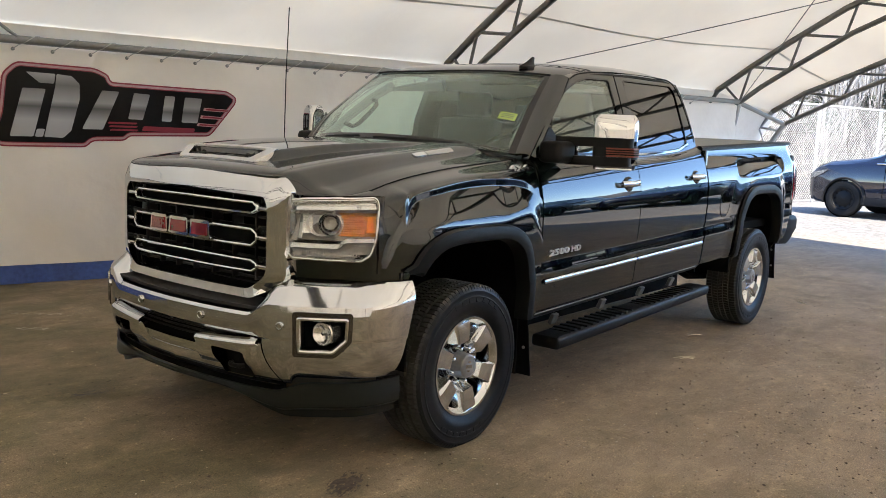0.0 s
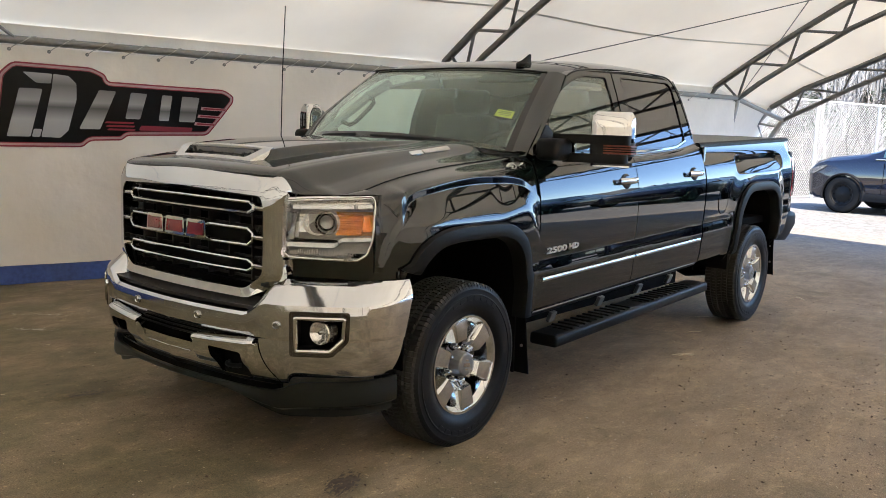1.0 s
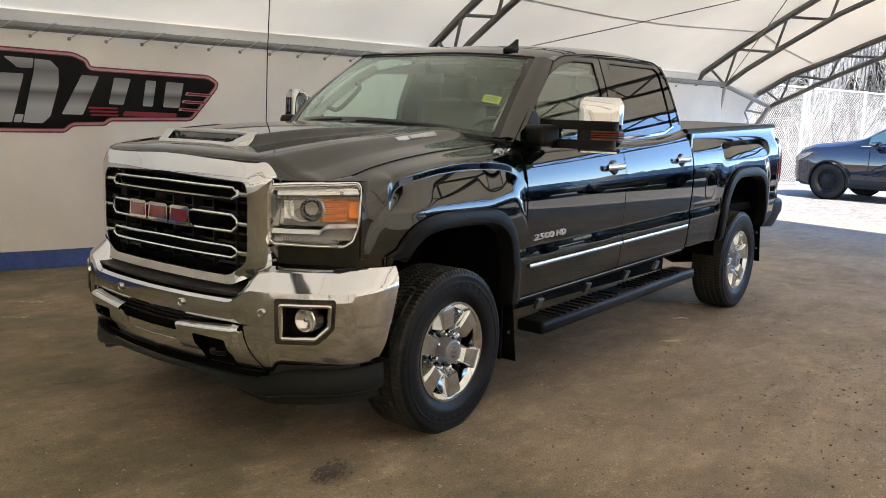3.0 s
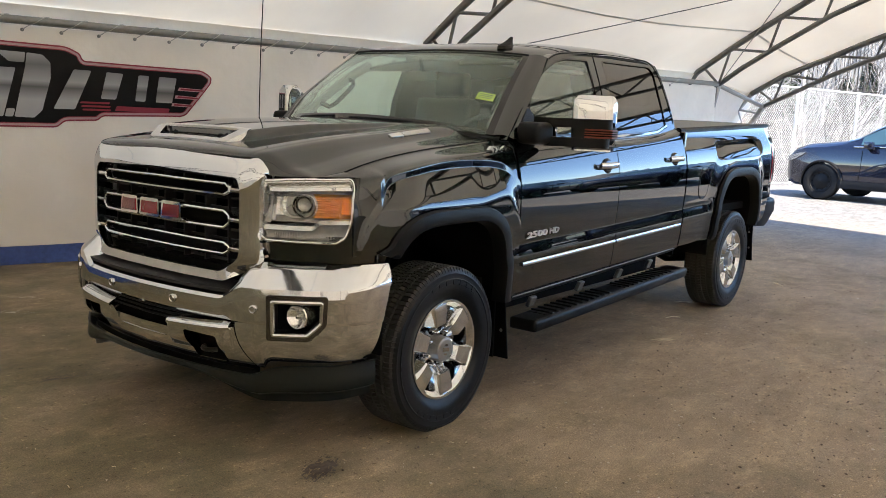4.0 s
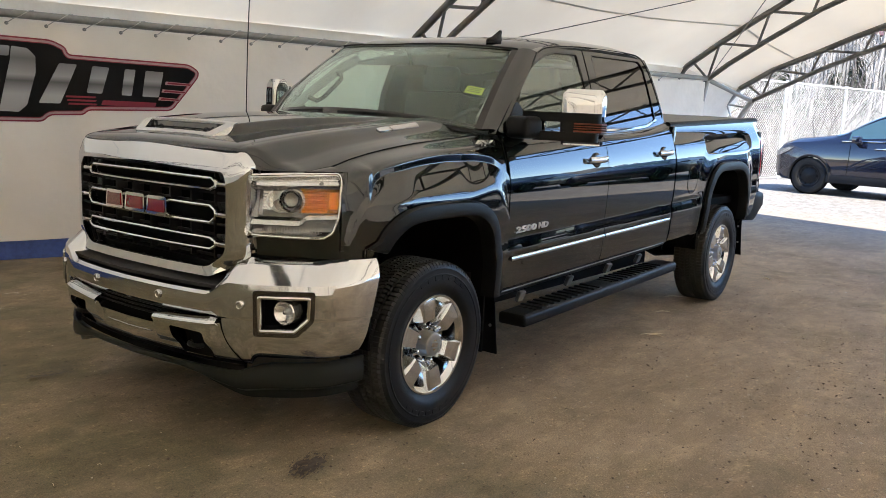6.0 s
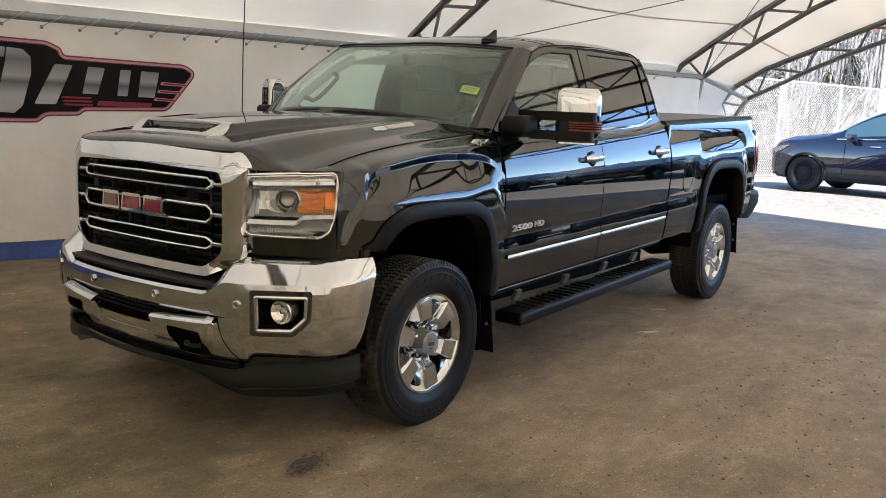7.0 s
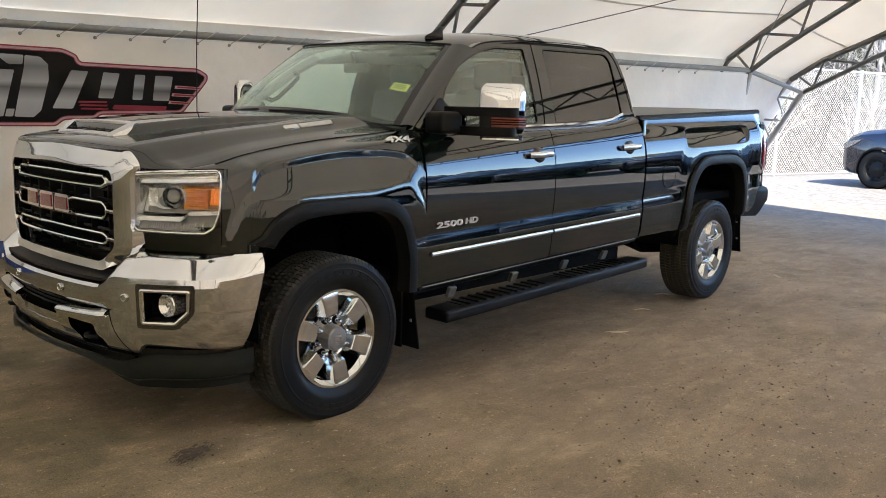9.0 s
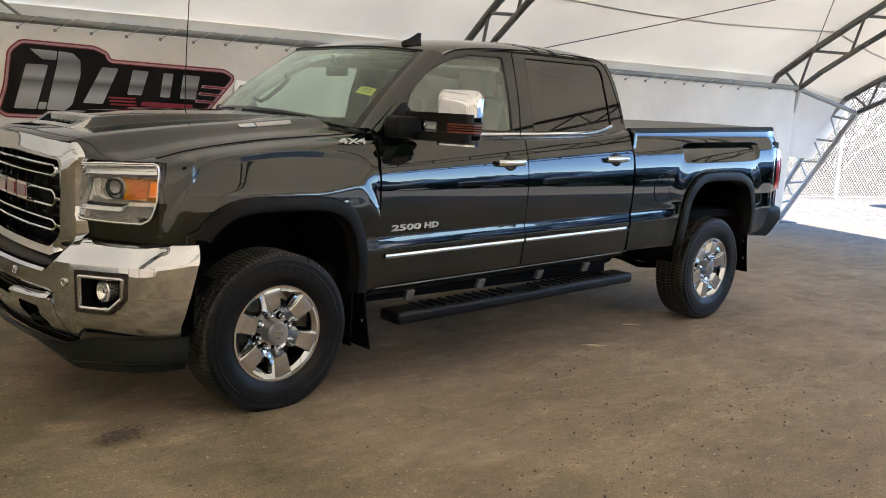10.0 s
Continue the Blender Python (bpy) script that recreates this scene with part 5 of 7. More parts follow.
# ---- front bumper ----
FOG_BEZEL = mat("smoked_bezel", (0.13, 0.12, 0.108), 0.14, 0.9, var=0.15)
DAM = mat("dam_plastic", (0.005, 0.0075, 0.0062), 0.34, spec=0.35, var=0.12)
PLAN = [(0.0, -1.046), (0.23, -1.034), (0.45, -1.004), (0.60, -0.966), (0.66, -0.944), (0.72, -0.904), (0.80, -0.845), (0.88, -0.778), (0.94, -0.705), (0.975, -0.62), (0.992, -0.53), (0.996, -0.455)]
_py = np.concatenate([np.linspace(0, 0.93, 94), np.linspace(0.932, 0.996, 60)])
_px = np.array([curve(PLAN, y) for y in _py])
_run = np.r_[0, np.cumsum(np.hypot(np.diff(_py), np.diff(_px)))]
TOTAL = float(_run[-1])


def plan(s, off=0.0):
    """Along the bumper's face from the middle: s metres; off metres behind it."""
    a = abs(s)
    y, x = float(np.interp(a, _run, _py)), float(np.interp(a, _run, _px))
    y2, x2 = float(np.interp(min(a + 0.02, TOTAL), _run, _py)), float(np.interp(min(a + 0.02, TOTAL), _run, _px))
    y1, x1 = float(np.interp(max(a - 0.02, 0), _run, _py)), float(np.interp(max(a - 0.02, 0), _run, _px))
    e = Vector((x2 - x1, y2 - y1)).normalized()
    p = Vector((x, y)) + Vector((e.y, -e.x)) * off
    return Vector((p.x, math.copysign(p.y, s) if s else p.y * 0, 0))


def arc_of(y):
    return float(np.interp(y, _py, _run))


S_OUT = TOTAL


def trimmed(s, z):
    """The bumper's ends slant forward towards the bottom."""
    return s * (1 - 0.075 * min(1.0, max(0.0, (0.80 - z) / 0.38)) * smooth(0.72, 1.0, abs(s) / S_OUT))


def bumper_row(s):
    b = smooth(0.49, 0.62, abs(s))
    w = smooth(1.0, S_OUT, abs(s))
    mid = [(0.17, 0.700), (0.06, 0.708), (0.018, 0.704), (0.003, 0.690), (0.0, 0.655), (0.004, 0.618), (0.016, 0.604), (0.04, 0.600)]
    out = [(0.108, 0.846), (0.096, 0.838), (0.022, 0.768), (0.004, 0.751), (0.0, 0.705), (0.0, 0.655), (0.002, 0.604), (0.004, 0.600)]
    pts = [(o0 + (o1 - o0) * b, z0 + (z1 - z0) * b) for (o0, z0), (o1, z1) in zip(mid, out)]
    fine_pts = [(pts[i][0] + (pts[i + 1][0] - pts[i][0]) * k / 4, pts[i][1] + (pts[i + 1][1] - pts[i][1]) * k / 4) for i in range(len(pts) - 1) for k in range(4)] + [pts[-1]]
    rows = []
    for o, z in fine_pts:
        o *= 1 - 0.72 * w
        z += 0.02 * w * smooth(0.69, 0.77, z) * smooth(0.86, 0.79, z)
        p = plan(trimmed(s, z), o)
        rows.append((p.x, p.y, z))
    return rows


def pocketed(bm):
    """Opens the bumper behind the fog-lamp pockets."""
    gone = []
    for f in bm.faces:
        c = f.calc_center_median()
        if arc_of(0.70) + 0.016 < arc_of(min(abs(c.y), 0.99)) < arc_of(0.905) - 0.016 - max(0.0, 0.60 - c.z) and 0.545 < c.z < 0.722:
            gone.append(f)
    bmesh.ops.delete(bm, geom=gone, context="FACES")
    return bm


ss = np.linspace(-S_OUT, S_OUT, 281)
bumper = part("front_bumper", pocketed(shell([bumper_row(s) for s in ss], 0.01)), BUMPER_CHROME, truck, "polished chrome front bumper")
for sg in (-1, 1):
    P = []
    a0 = arc_of(0.575)
    for i in range(76):
        f = i / 75
        s = sg * (a0 + (S_OUT - a0) * f)
        edge = abs(s) - a0
        zlow = 0.402 + 0.03 * smooth(0.10, 0.16, edge)
        row = []
        for k in range(15):
            z = 0.600 + (zlow - 0.600) * k / 14
            p = plan(trimmed(s + sg * 0.10 * (k / 14) ** 2 * (1 - smooth(0, 0.16, edge)), z), 0.004 + 0.05 * (k / 14) ** 3)
            row.append((p.x, p.y, z))
        P.append(row)
    part("bumper_wing", pocketed(shell(P if sg > 0 else P[::-1], 0.01)), BUMPER_CHROME, bumper, "chrome bumper wing")

    # fog lamp in a dark pocket
    def on_wing(off, sg=sg):
        return lambda u, v, o: (plan(sg * u, o - off).x, plan(sg * u, o - off).y, v)

    f0, f1 = arc_of(0.70), arc_of(0.905)
    fm = (f0 + f1) / 2
    pocket = rounded([(f0 + 0.006, 0.532), (f1 - 0.076, 0.532), (f1 - 0.002, 0.602), (f1 + 0.002, 0.733), (f0 + 0.002, 0.733)], 0.018, 3)
    ringo = rounded([(f0 + 0.033, 0.558), (f1 - 0.084, 0.558), (f1 - 0.026, 0.612), (f1 - 0.022, 0.706), (f0 + 0.029, 0.706)], 0.010, 3)
    fog = part("fog_lamp", plate([inset(pocket, 0.004), inset(ringo, 0.004)], 0.012, on_wing(0.006), fine=0.02), FOG_BEZEL, bumper, "round fog lamp in a dark trimmed pocket")
    part("fog_trim", sweep(bmesh.new(), [on_wing(0.008)(u, v, 0) for u, v in split(inset(ringo, 0.004), 2)], 0.005, 8, closed=True, flat=(0.010, 0.0085)), CHROME_SOFT, fog, "bright fog lamp trim")
    part("fog_recess", loft([[on_wing(0.004)(u, v, o) for u, v in split(inset(ringo, 0.010), 2)] for o in (0.0, 0.03, 0.075)]), LINER, fog)
    part("fog_backing", plate([inset(ringo, -0.03)], 0.006, on_wing(-0.07), fine=0.05), LINER, fog)
    q = bmesh.new()
    lathe(q, [(0.053, 0.05), (0.053, -0.010), (0.049, -0.014), (0.046, -0.010), (0.034, 0.004), (0.0001, 0.012)], 32)
    c = part("fog_reflector", q, SILVER, fog)
    q = bmesh.new()
    lathe(q, [(0.046, -0.010)] + [(0.046 * math.cos(a), -0.010 - 0.012 * math.sin(a)) for a in np.linspace(0.2, 1.55, 6)], 28)
    g = part("fog_glass", q, CLEAR, fog)
    q = bmesh.new()
    lathe(q, [(0.0001, -0.010), (0.009, -0.008), (0.011, 0.004)], 16)
    k2 = part("fog_bulb", q, CHROME_SOFT, fog)
    p = plan(sg * (fm + 0.004), 0.034)
    for ob in (c, g, k2):
        ob.matrix_basis = Matrix.Translation((p.x, p.y, 0.634)) @ Vector((0, -1, 0)).rotation_difference(Vector((-0.985, sg * 0.17, 0))).to_matrix().to_4x4()
    for y, z in ((0.66, 0.664), (0.235, 0.656)):
        q = bmesh.new()
        lathe(q, [(0.0001, -0.007), (0.010, -0.007), (0.0125, -0.004), (0.015, -0.007), (0.0185, -0.006), (0.0185, 0.004)], 24)
        ob = part("parking_sensor", q, CHROME_SOFT, bumper, "round parking sensor")
        p, p2 = plan(sg * arc_of(y)), plan(sg * (arc_of(y) + 0.01))
        nrm = Vector((p2.y - p.y, -(p2.x - p.x), 0)) * sg
        ob.matrix_basis = Matrix.Translation((p.x, p.y, z)) @ Vector((0, -1, 0)).rotation_difference(nrm.normalized() if nrm.x < 0 else -nrm.normalized()).to_matrix().to_4x4()

# black step pad on the bumper's middle and the dark gap under the grille
pad = [[(plan(s, 0.022 + 0.17 * k / 4).x, plan(s, 0.022 + 0.17 * k / 4).y, 0.716 + 0.022 * k / 4) for k in range(5)] for s in np.linspace(-0.56, 0.56, 33)]
part("step_pad", shell(pad, 0.015), PAD, bumper, "grained black step pad")
bm = bmesh.new()
box(bm, -0.86, -0.60, -0.60, 0.60, 0.66, 0.80)
part("grille_shadow_gap", bm, LINER, truck)
for k, (y, w) in enumerate(((-0.02, 0.05), (-0.10, 0.035), (-0.17, 0.045), (0.09, 0.03))):
    part("hood_latch", rbox(-0.885, -0.87, y - w / 2, y + w / 2, 0.735, 0.752, 0.003, 1), STEEL, truck)

# mouth, lower chrome bar, hooks and air dam
mouth = [[(plan(s, 0.07).x, plan(s, 0.07).y, z) for z in np.linspace(0.62, 0.36, 4)] for s in np.linspace(-0.66, 0.66, 25)]
part("bumper_mouth", shell(mouth, 0.02), LINER, bumper, "black bumper mouth")
for z in (0.555, 0.575, 0.592):
    part("mouth_slat", sweep(bmesh.new(), [(plan(s, 0.035).x, plan(s, 0.035).y, z) for s in np.linspace(-0.56, 0.56, 21)], 0.005, 6), BLACK_PLASTIC, bumper)
for sg in (-1, 1):
    part("hook_opening", plate([rounded([(0.30, 0.40), (0.55, 0.40), (0.55, 0.54), (0.30, 0.54)], 0.02, 3)], 0.004, lambda u, v, o, sg=sg: (plan(sg * u, o + 0.075).x, plan(sg * u, o + 0.075).y, v)), LINER, bumper)
    part("tow_hook", sweep(bmesh.new(), [(plan(sg * 0.43, 0.03 - 0.03 * math.sin(a)).x, sg * 0.43 + 0.04 * math.cos(a), 0.462) for a in np.linspace(0, math.pi, 9)], 0.011, 8), BLACK_PLASTIC, bumper)
A0 = arc_of(0.575)


def seam(z):
    """Where the lower bar ends against the bumper wing."""
    return A0 - 0.007 + 0.10 * ((0.600 - z) / 0.198) ** 2


right = [(0.205, 0.522), (0.212, 0.550), (0.226, 0.558), (0.40, 0.567), (0.52, 0.573), (0.545, 0.572), (seam(0.575), 0.575), (seam(0.55), 0.55), (seam(0.50), 0.50), (seam(0.46), 0.46), (seam(0.425), 0.425), (0.672, 0.396), (0.60, 0.381), (0.25, 0.371)]
face = split([(-u, v) for u, v in right[::-1]] + right, 5)


def bar_place(u, v, o):
    a = abs(u)
    block = smooth(0.200, 0.222, a) * (1 - smooth(0.525, 0.570, a))
    off = 0.004 + 0.05 * max(0.0, (0.600 - v) / 0.198) ** 3
    off -= 0.024 * block * (1 - smooth(0.500, 0.44, v))
    p = plan(u, o + off)
    return (p.x, p.y, v)


hook_holes = [rounded([(sg * 0.345, 0.408), (sg * 0.525, 0.402), (sg * 0.500, 0.530), (sg * 0.318, 0.536)], 0.014, 3) for sg in (-1, 1)]
part("lower_bar", plate([face] + hook_holes, 0.03, bar_place, fine=0.018), CHROME, bumper, "lower chrome bumper bar with hook openings", angle=24)
for sg in (-1, 1):
    P = []
    for u in np.linspace(0.218, 0.555, 14):
        zt, fade = 0.558 + 0.05 * (u - 0.226), smooth(0.20, 0.222, u) * (1 - smooth(0.525, 0.570, u))
        P.append([(plan(sg * u, o - 0.020 * fade).x, plan(sg * u, o - 0.020 * fade).y, zt + dz) for o, dz in ((0.004, -0.008), (0.000, -0.003), (0.001, 0.002), (0.006, 0.005), (0.036, 0.020), (0.060, 0.022))])
    part("bar_shoulder", shell(P if sg > 0 else P[::-1], 0.006), CHROME, bumper, angle=50)
part("bar_crease", sweep(bmesh.new(), [bar_place(u, 0.476 + 0.004 * abs(u), -0.001) for u in np.linspace(-0.17, 0.17, 9)], 0.0025, 6), CHROME_SOFT, bumper)
for lp in hook_holes:
    part("hook_lip", loft([[Vector(bar_place(u, v, o)) for u, v in split(lp, 2)] for o in (0.02, 0.07)]), LINER, bumper)
    low = min(v for u, v in lp)
    shelf = [bar_place(u, low + 0.004, 0.0) for u in np.linspace(min(u for u, v in lp) + 0.016, max(u for u, v in lp) - 0.016, 7)]
    part("hook_shelf", shell([[(x + b, y, z + 0.35 * b) for b in (0.0, 0.02, 0.045)] for x, y, z in shelf], 0.004), CHROME, bumper)
dam = []
for s in np.linspace(-S_OUT + 0.03, S_OUT - 0.03, 61):
    a = abs(s)
    up = 0.37 + 0.045 * smooth(0.62, 0.80, a)
    row = []
    for k in range(17):
        f = k / 16
        off = 0.03 - 0.012 * smooth(0.0, 0.5, f) + 0.028 * smooth(0.66, 0.80, f) + 0.02 * f
        p = plan(s, off + 0.03 * smooth(0.7, 1.2, a))
        row.append((p.x, p.y, up + (0.252 + 0.082 * smooth(0.72, 0.30, a) - up) * f))
    dam.append(row)
part("air_dam", shell(dam, 0.012), DAM, bumper, "dark plastic air dam")


# ---- wheels ----
TYRE_R = 0.404


def tyre_mesh():
    bm = bmesh.new()
    slim = 0.94
    blocks, cut = 104, (0.0, 0.74, 0.78, 0.96)
    segs = 4 * blocks
    half = 0.1325
    side = [(0.236, -0.108), (0.246, -0.122), (0.262, -0.128), (0.272, -0.1345), (0.30, -0.140), (0.338, -0.140), (0.341, -0.1425), (0.345, -0.1425), (0.348, -0.1395), (0.362, -0.138), (0.371, -0.1395), (0.378, -0.1365), (0.392, -0.130), (0.402, -0.121)]
    tread = []
    ribs = [(-0.119, -0.078), (-0.064, -0.028), (-0.016, 0.016), (0.028, 0.064), (0.078, 0.119)]
    for a, b in ribs:
        tread += [(TYRE_R - 0.014, a - 0.003, 0), (TYRE_R - (0.003 if abs(a) > 0.1 or abs(b) > 0.1 else 0.0), a, 1), ((TYRE_R), (a + b) / 2, 1), (TYRE_R - (0.003 if abs(a) > 0.1 or abs(b) > 0.1 else 0.0), b, 1), (TYRE_R - 0.014, b + 0.003, 0)]
    prof = [(r, y, 0) for r, y in side] + tread + [(r, -y, 0) for r, y in side[::-1]]
    rings = []
    for k in range(segs):
        a = (k // 4 + cut[k % 4]) * math.tau / blocks
        groove = k % 4 > 1
        ring = []
        for r, y, block in prof:
            shift = 0.8 * math.sin(y * 60) + 1.4 * math.sin(y * 25)
            rr = r - (0.009 if groove and block else 0.0)
            if not block and r > 0.39 and abs(y) > 0.115 and groove:
                rr -= 0.006
            ring.append(bm.verts.new((rr * math.cos(a + shift * 0.012), y * slim, rr * math.sin(a + shift * 0.012))))
        rings.append(ring)
    n = len(prof)
    for k in range(segs):
        p, q = rings[k], rings[(k + 1) % segs]
        for j in range(n - 1):
            f = bm.faces.new((p[j], p[j + 1], q[j + 1], q[j]))
            f.material_index = 1 if (j < len(side) - 2 or j > n - len(side)) else 0
    return bm


def rim_mesh():
    bm = bmesh.new()
    lathe(bm, [(0.236, -0.100), (0.245, -0.112), (0.243, -0.118), (0.232, -0.117), (0.226, -0.104), (0.212, -0.09), (0.208, 0.0), (0.212, 0.10), (0.236, 0.112), (0.240, 0.10)], 72)
    return bm


def spoke_mesh():
    """One flared, faceted spoke, pointing along +x."""
    bm = bmesh.new()
    st = [(0.092, 0.036, -0.060, 0.030), (0.108, 0.037, -0.084, 0.050), (0.122, 0.040, -0.108, 0.062), (0.160, 0.043, -0.112, 0.062), (0.200, 0.047, -0.113, 0.056), (0.224, 0.051, -0.112, 0.046), (0.231, 0.053, -0.110, 0.040)]
    rows = []
    for x, w, y, dep in st:
        rows.append([bm.verts.new(p) for p in ((x, y + dep, -w - 0.018), (x, y + 0.006, -w), (x, y, -w * 0.90), (x, y, w * 0.90), (x, y + 0.006, w), (x, y + dep, w + 0.018))])
    for a, b in zip(rows[:-1], rows[1:]):
        for k in range(5):
            bm.faces.new((a[k], a[k + 1], b[k + 1], b[k]))
        bm.faces.new((a[5], a[0], b[0], b[5]))
    bm.faces.new(rows[0][::-1])
    bm.faces.new(rows[-1])
    return bm


def hub_mesh():
    bm = bmesh.new()
    lathe(bm, [(0.0001, -0.100), (0.060, -0.100), (0.064, -0.054), (0.100, -0.050), (0.116, -0.056), (0.120, -0.02)], 40)
    return bm


def cap_mesh():
    bm = bmesh.new()
    lathe(bm, [(0.0001, -0.124), (0.050, -0.123), (0.058, -0.118), (0.062, -0.100), (0.066, -0.052)], 16)
    return bm


RIM_METAL = mat("polished_alloy", (0.64, 0.67, 0.69), 0.10, 1.0, rvar=0.05, scale=12, fine=60)
CAP_METAL = mat("grey_cap", (0.24, 0.235, 0.23), 0.38, 0.5, var=0.1)
BRAKE = mat("brake_iron", (0.05, 0.048, 0.045), 0.6, 0.6, var=0.3)


def wheel(x, sg, z, steer=0.0, spin=0.0, label=""):
    """Wheel > tyre, rim with spokes and nuts. Built with its outside towards -y."""
    w = new("wheel")
    w.parent = truck
    w.matrix_basis = Matrix.Translation((x, sg * 0.858, z)) @ pose(0, 0, 0, 0, 0, (0 if sg < 0 else 180) + steer) @ pose(0, 0, 0, 0, spin, 0)
    w["label"] = label
    if "tyre" in SHARED:
        share(SHARED["tyre"], "tyre", w)
        for nm, m in SHARED["rest"]:
            share(nm, None, w, m)
        return w
    t = SHARED["tyre"] = part("tyre", tyre_mesh(), [RUBBER, RUBBER_SIDE], w, "black all-terrain tyre with blocky tread", angle=24)
    rest = SHARED["rest"] = []

    def add(ob, m=None):
        if m:
            ob.matrix_basis = m
        rest.append((ob, m))

    add(part("rim", rim_mesh(), RIM_METAL, w, "polished alloy rim"))
    sp = part("spoke", spoke_mesh(), RIM_METAL, w, angle=20)
    add(sp, pose(0, 0, 0, 0, 12, 0))
    for k in range(1, 6):
        o = share(sp, "spoke", w)
        add(o, pose(0, 0, 0, 0, 12 + 60 * k, 0))
    add(part("hub", hub_mesh(), RIM_METAL, w))
    add(part("centre_cap", cap_mesh(), CAP_METAL, w, "grey centre cap", angle=14))
    q = bmesh.new()
    lathe(q, [(0.0001, -0.050), (0.008, -0.047), (0.0115, -0.040), (0.0115, 0.0), (0.015, 0.002)], 12)
    nut = part("lug_nut", q, CHROME, w)
    # near-black ring round each nut, painting in the shade of the hub recess
    q = bmesh.new()
    lathe(q, [(0.0125, -0.004), (0.021, -0.004), (0.023, 0.004)], 14)
    shade_ring = part("nut_pocket", q, LINER, w)
    for k in range(8):
        m = pose(0, 0, 0, 0, 22.5 + 45 * k, 0) @ Matrix.Translation((0.086, -0.048, 0))
        add(nut if k == 0 else share(nut, "lug_nut", w), m)
        add(shade_ring if k == 0 else share(shade_ring, "nut_pocket", w), m @ Matrix.Translation((0, -0.003, 0)))
    q = bmesh.new()
    lathe(q, [(0.0001, -0.02), (0.165, -0.02), (0.17, -0.015), (0.17, 0.015), (0.0001, 0.015)], 36)
    add(part("brake_disc", q, BRAKE, w, "dark brake disc"))
    q = rbox(-0.15, 0.03, -0.045, 0.03, 0.09, 0.175, 0.012, 2)
    add(part("brake_caliper", q, BRAKE, w))
    for a0 in (62, 242):
        for k in range(7):
            m = pose(0, 0, 0, 0, -(a0 + 9.5 * k), 0)
            add(part("sidewall_bar", rbox(0.318, 0.346, -0.1335, -0.1300, -0.017, 0.017 - 0.006 * (k % 3), 0.001, 1), RUBBER_SIDE, w, "plain raised bar on the sidewall") if (a0, k) == (62, 0) else share(rest[-1][0], "sidewall_bar", w), m)
    q = bmesh.new()
    for k in range(3):
        box(q, -0.024, 0.024, -0.1255, -0.1235, -0.009 + 0.0, 0.009) if k == 1 else box(q, -0.010 + 0.0, 0.010, -0.1255, -0.1235, (k - 1) * 0.022 - 0.004, (k - 1) * 0.022 + 0.004)
    add(part("cap_bars", q, CHROME_SOFT, w, "plain bars on the cap"))
    return w


SHARED = {}
wheel(-0.030, -1, 0.381, 0.0, 8, "front wheel, polished six-spoke alloy with black tyre")
wheel(-0.030, 1, 0.381, 0.0, 20, "front wheel, polished six-spoke alloy with black tyre")
wheel(3.910, -1, 0.404, 0.0, 30, "rear wheel, polished six-spoke alloy with black tyre")
wheel(3.910, 1, 0.404, 0.0, 15, "rear wheel, polished six-spoke alloy with black tyre")

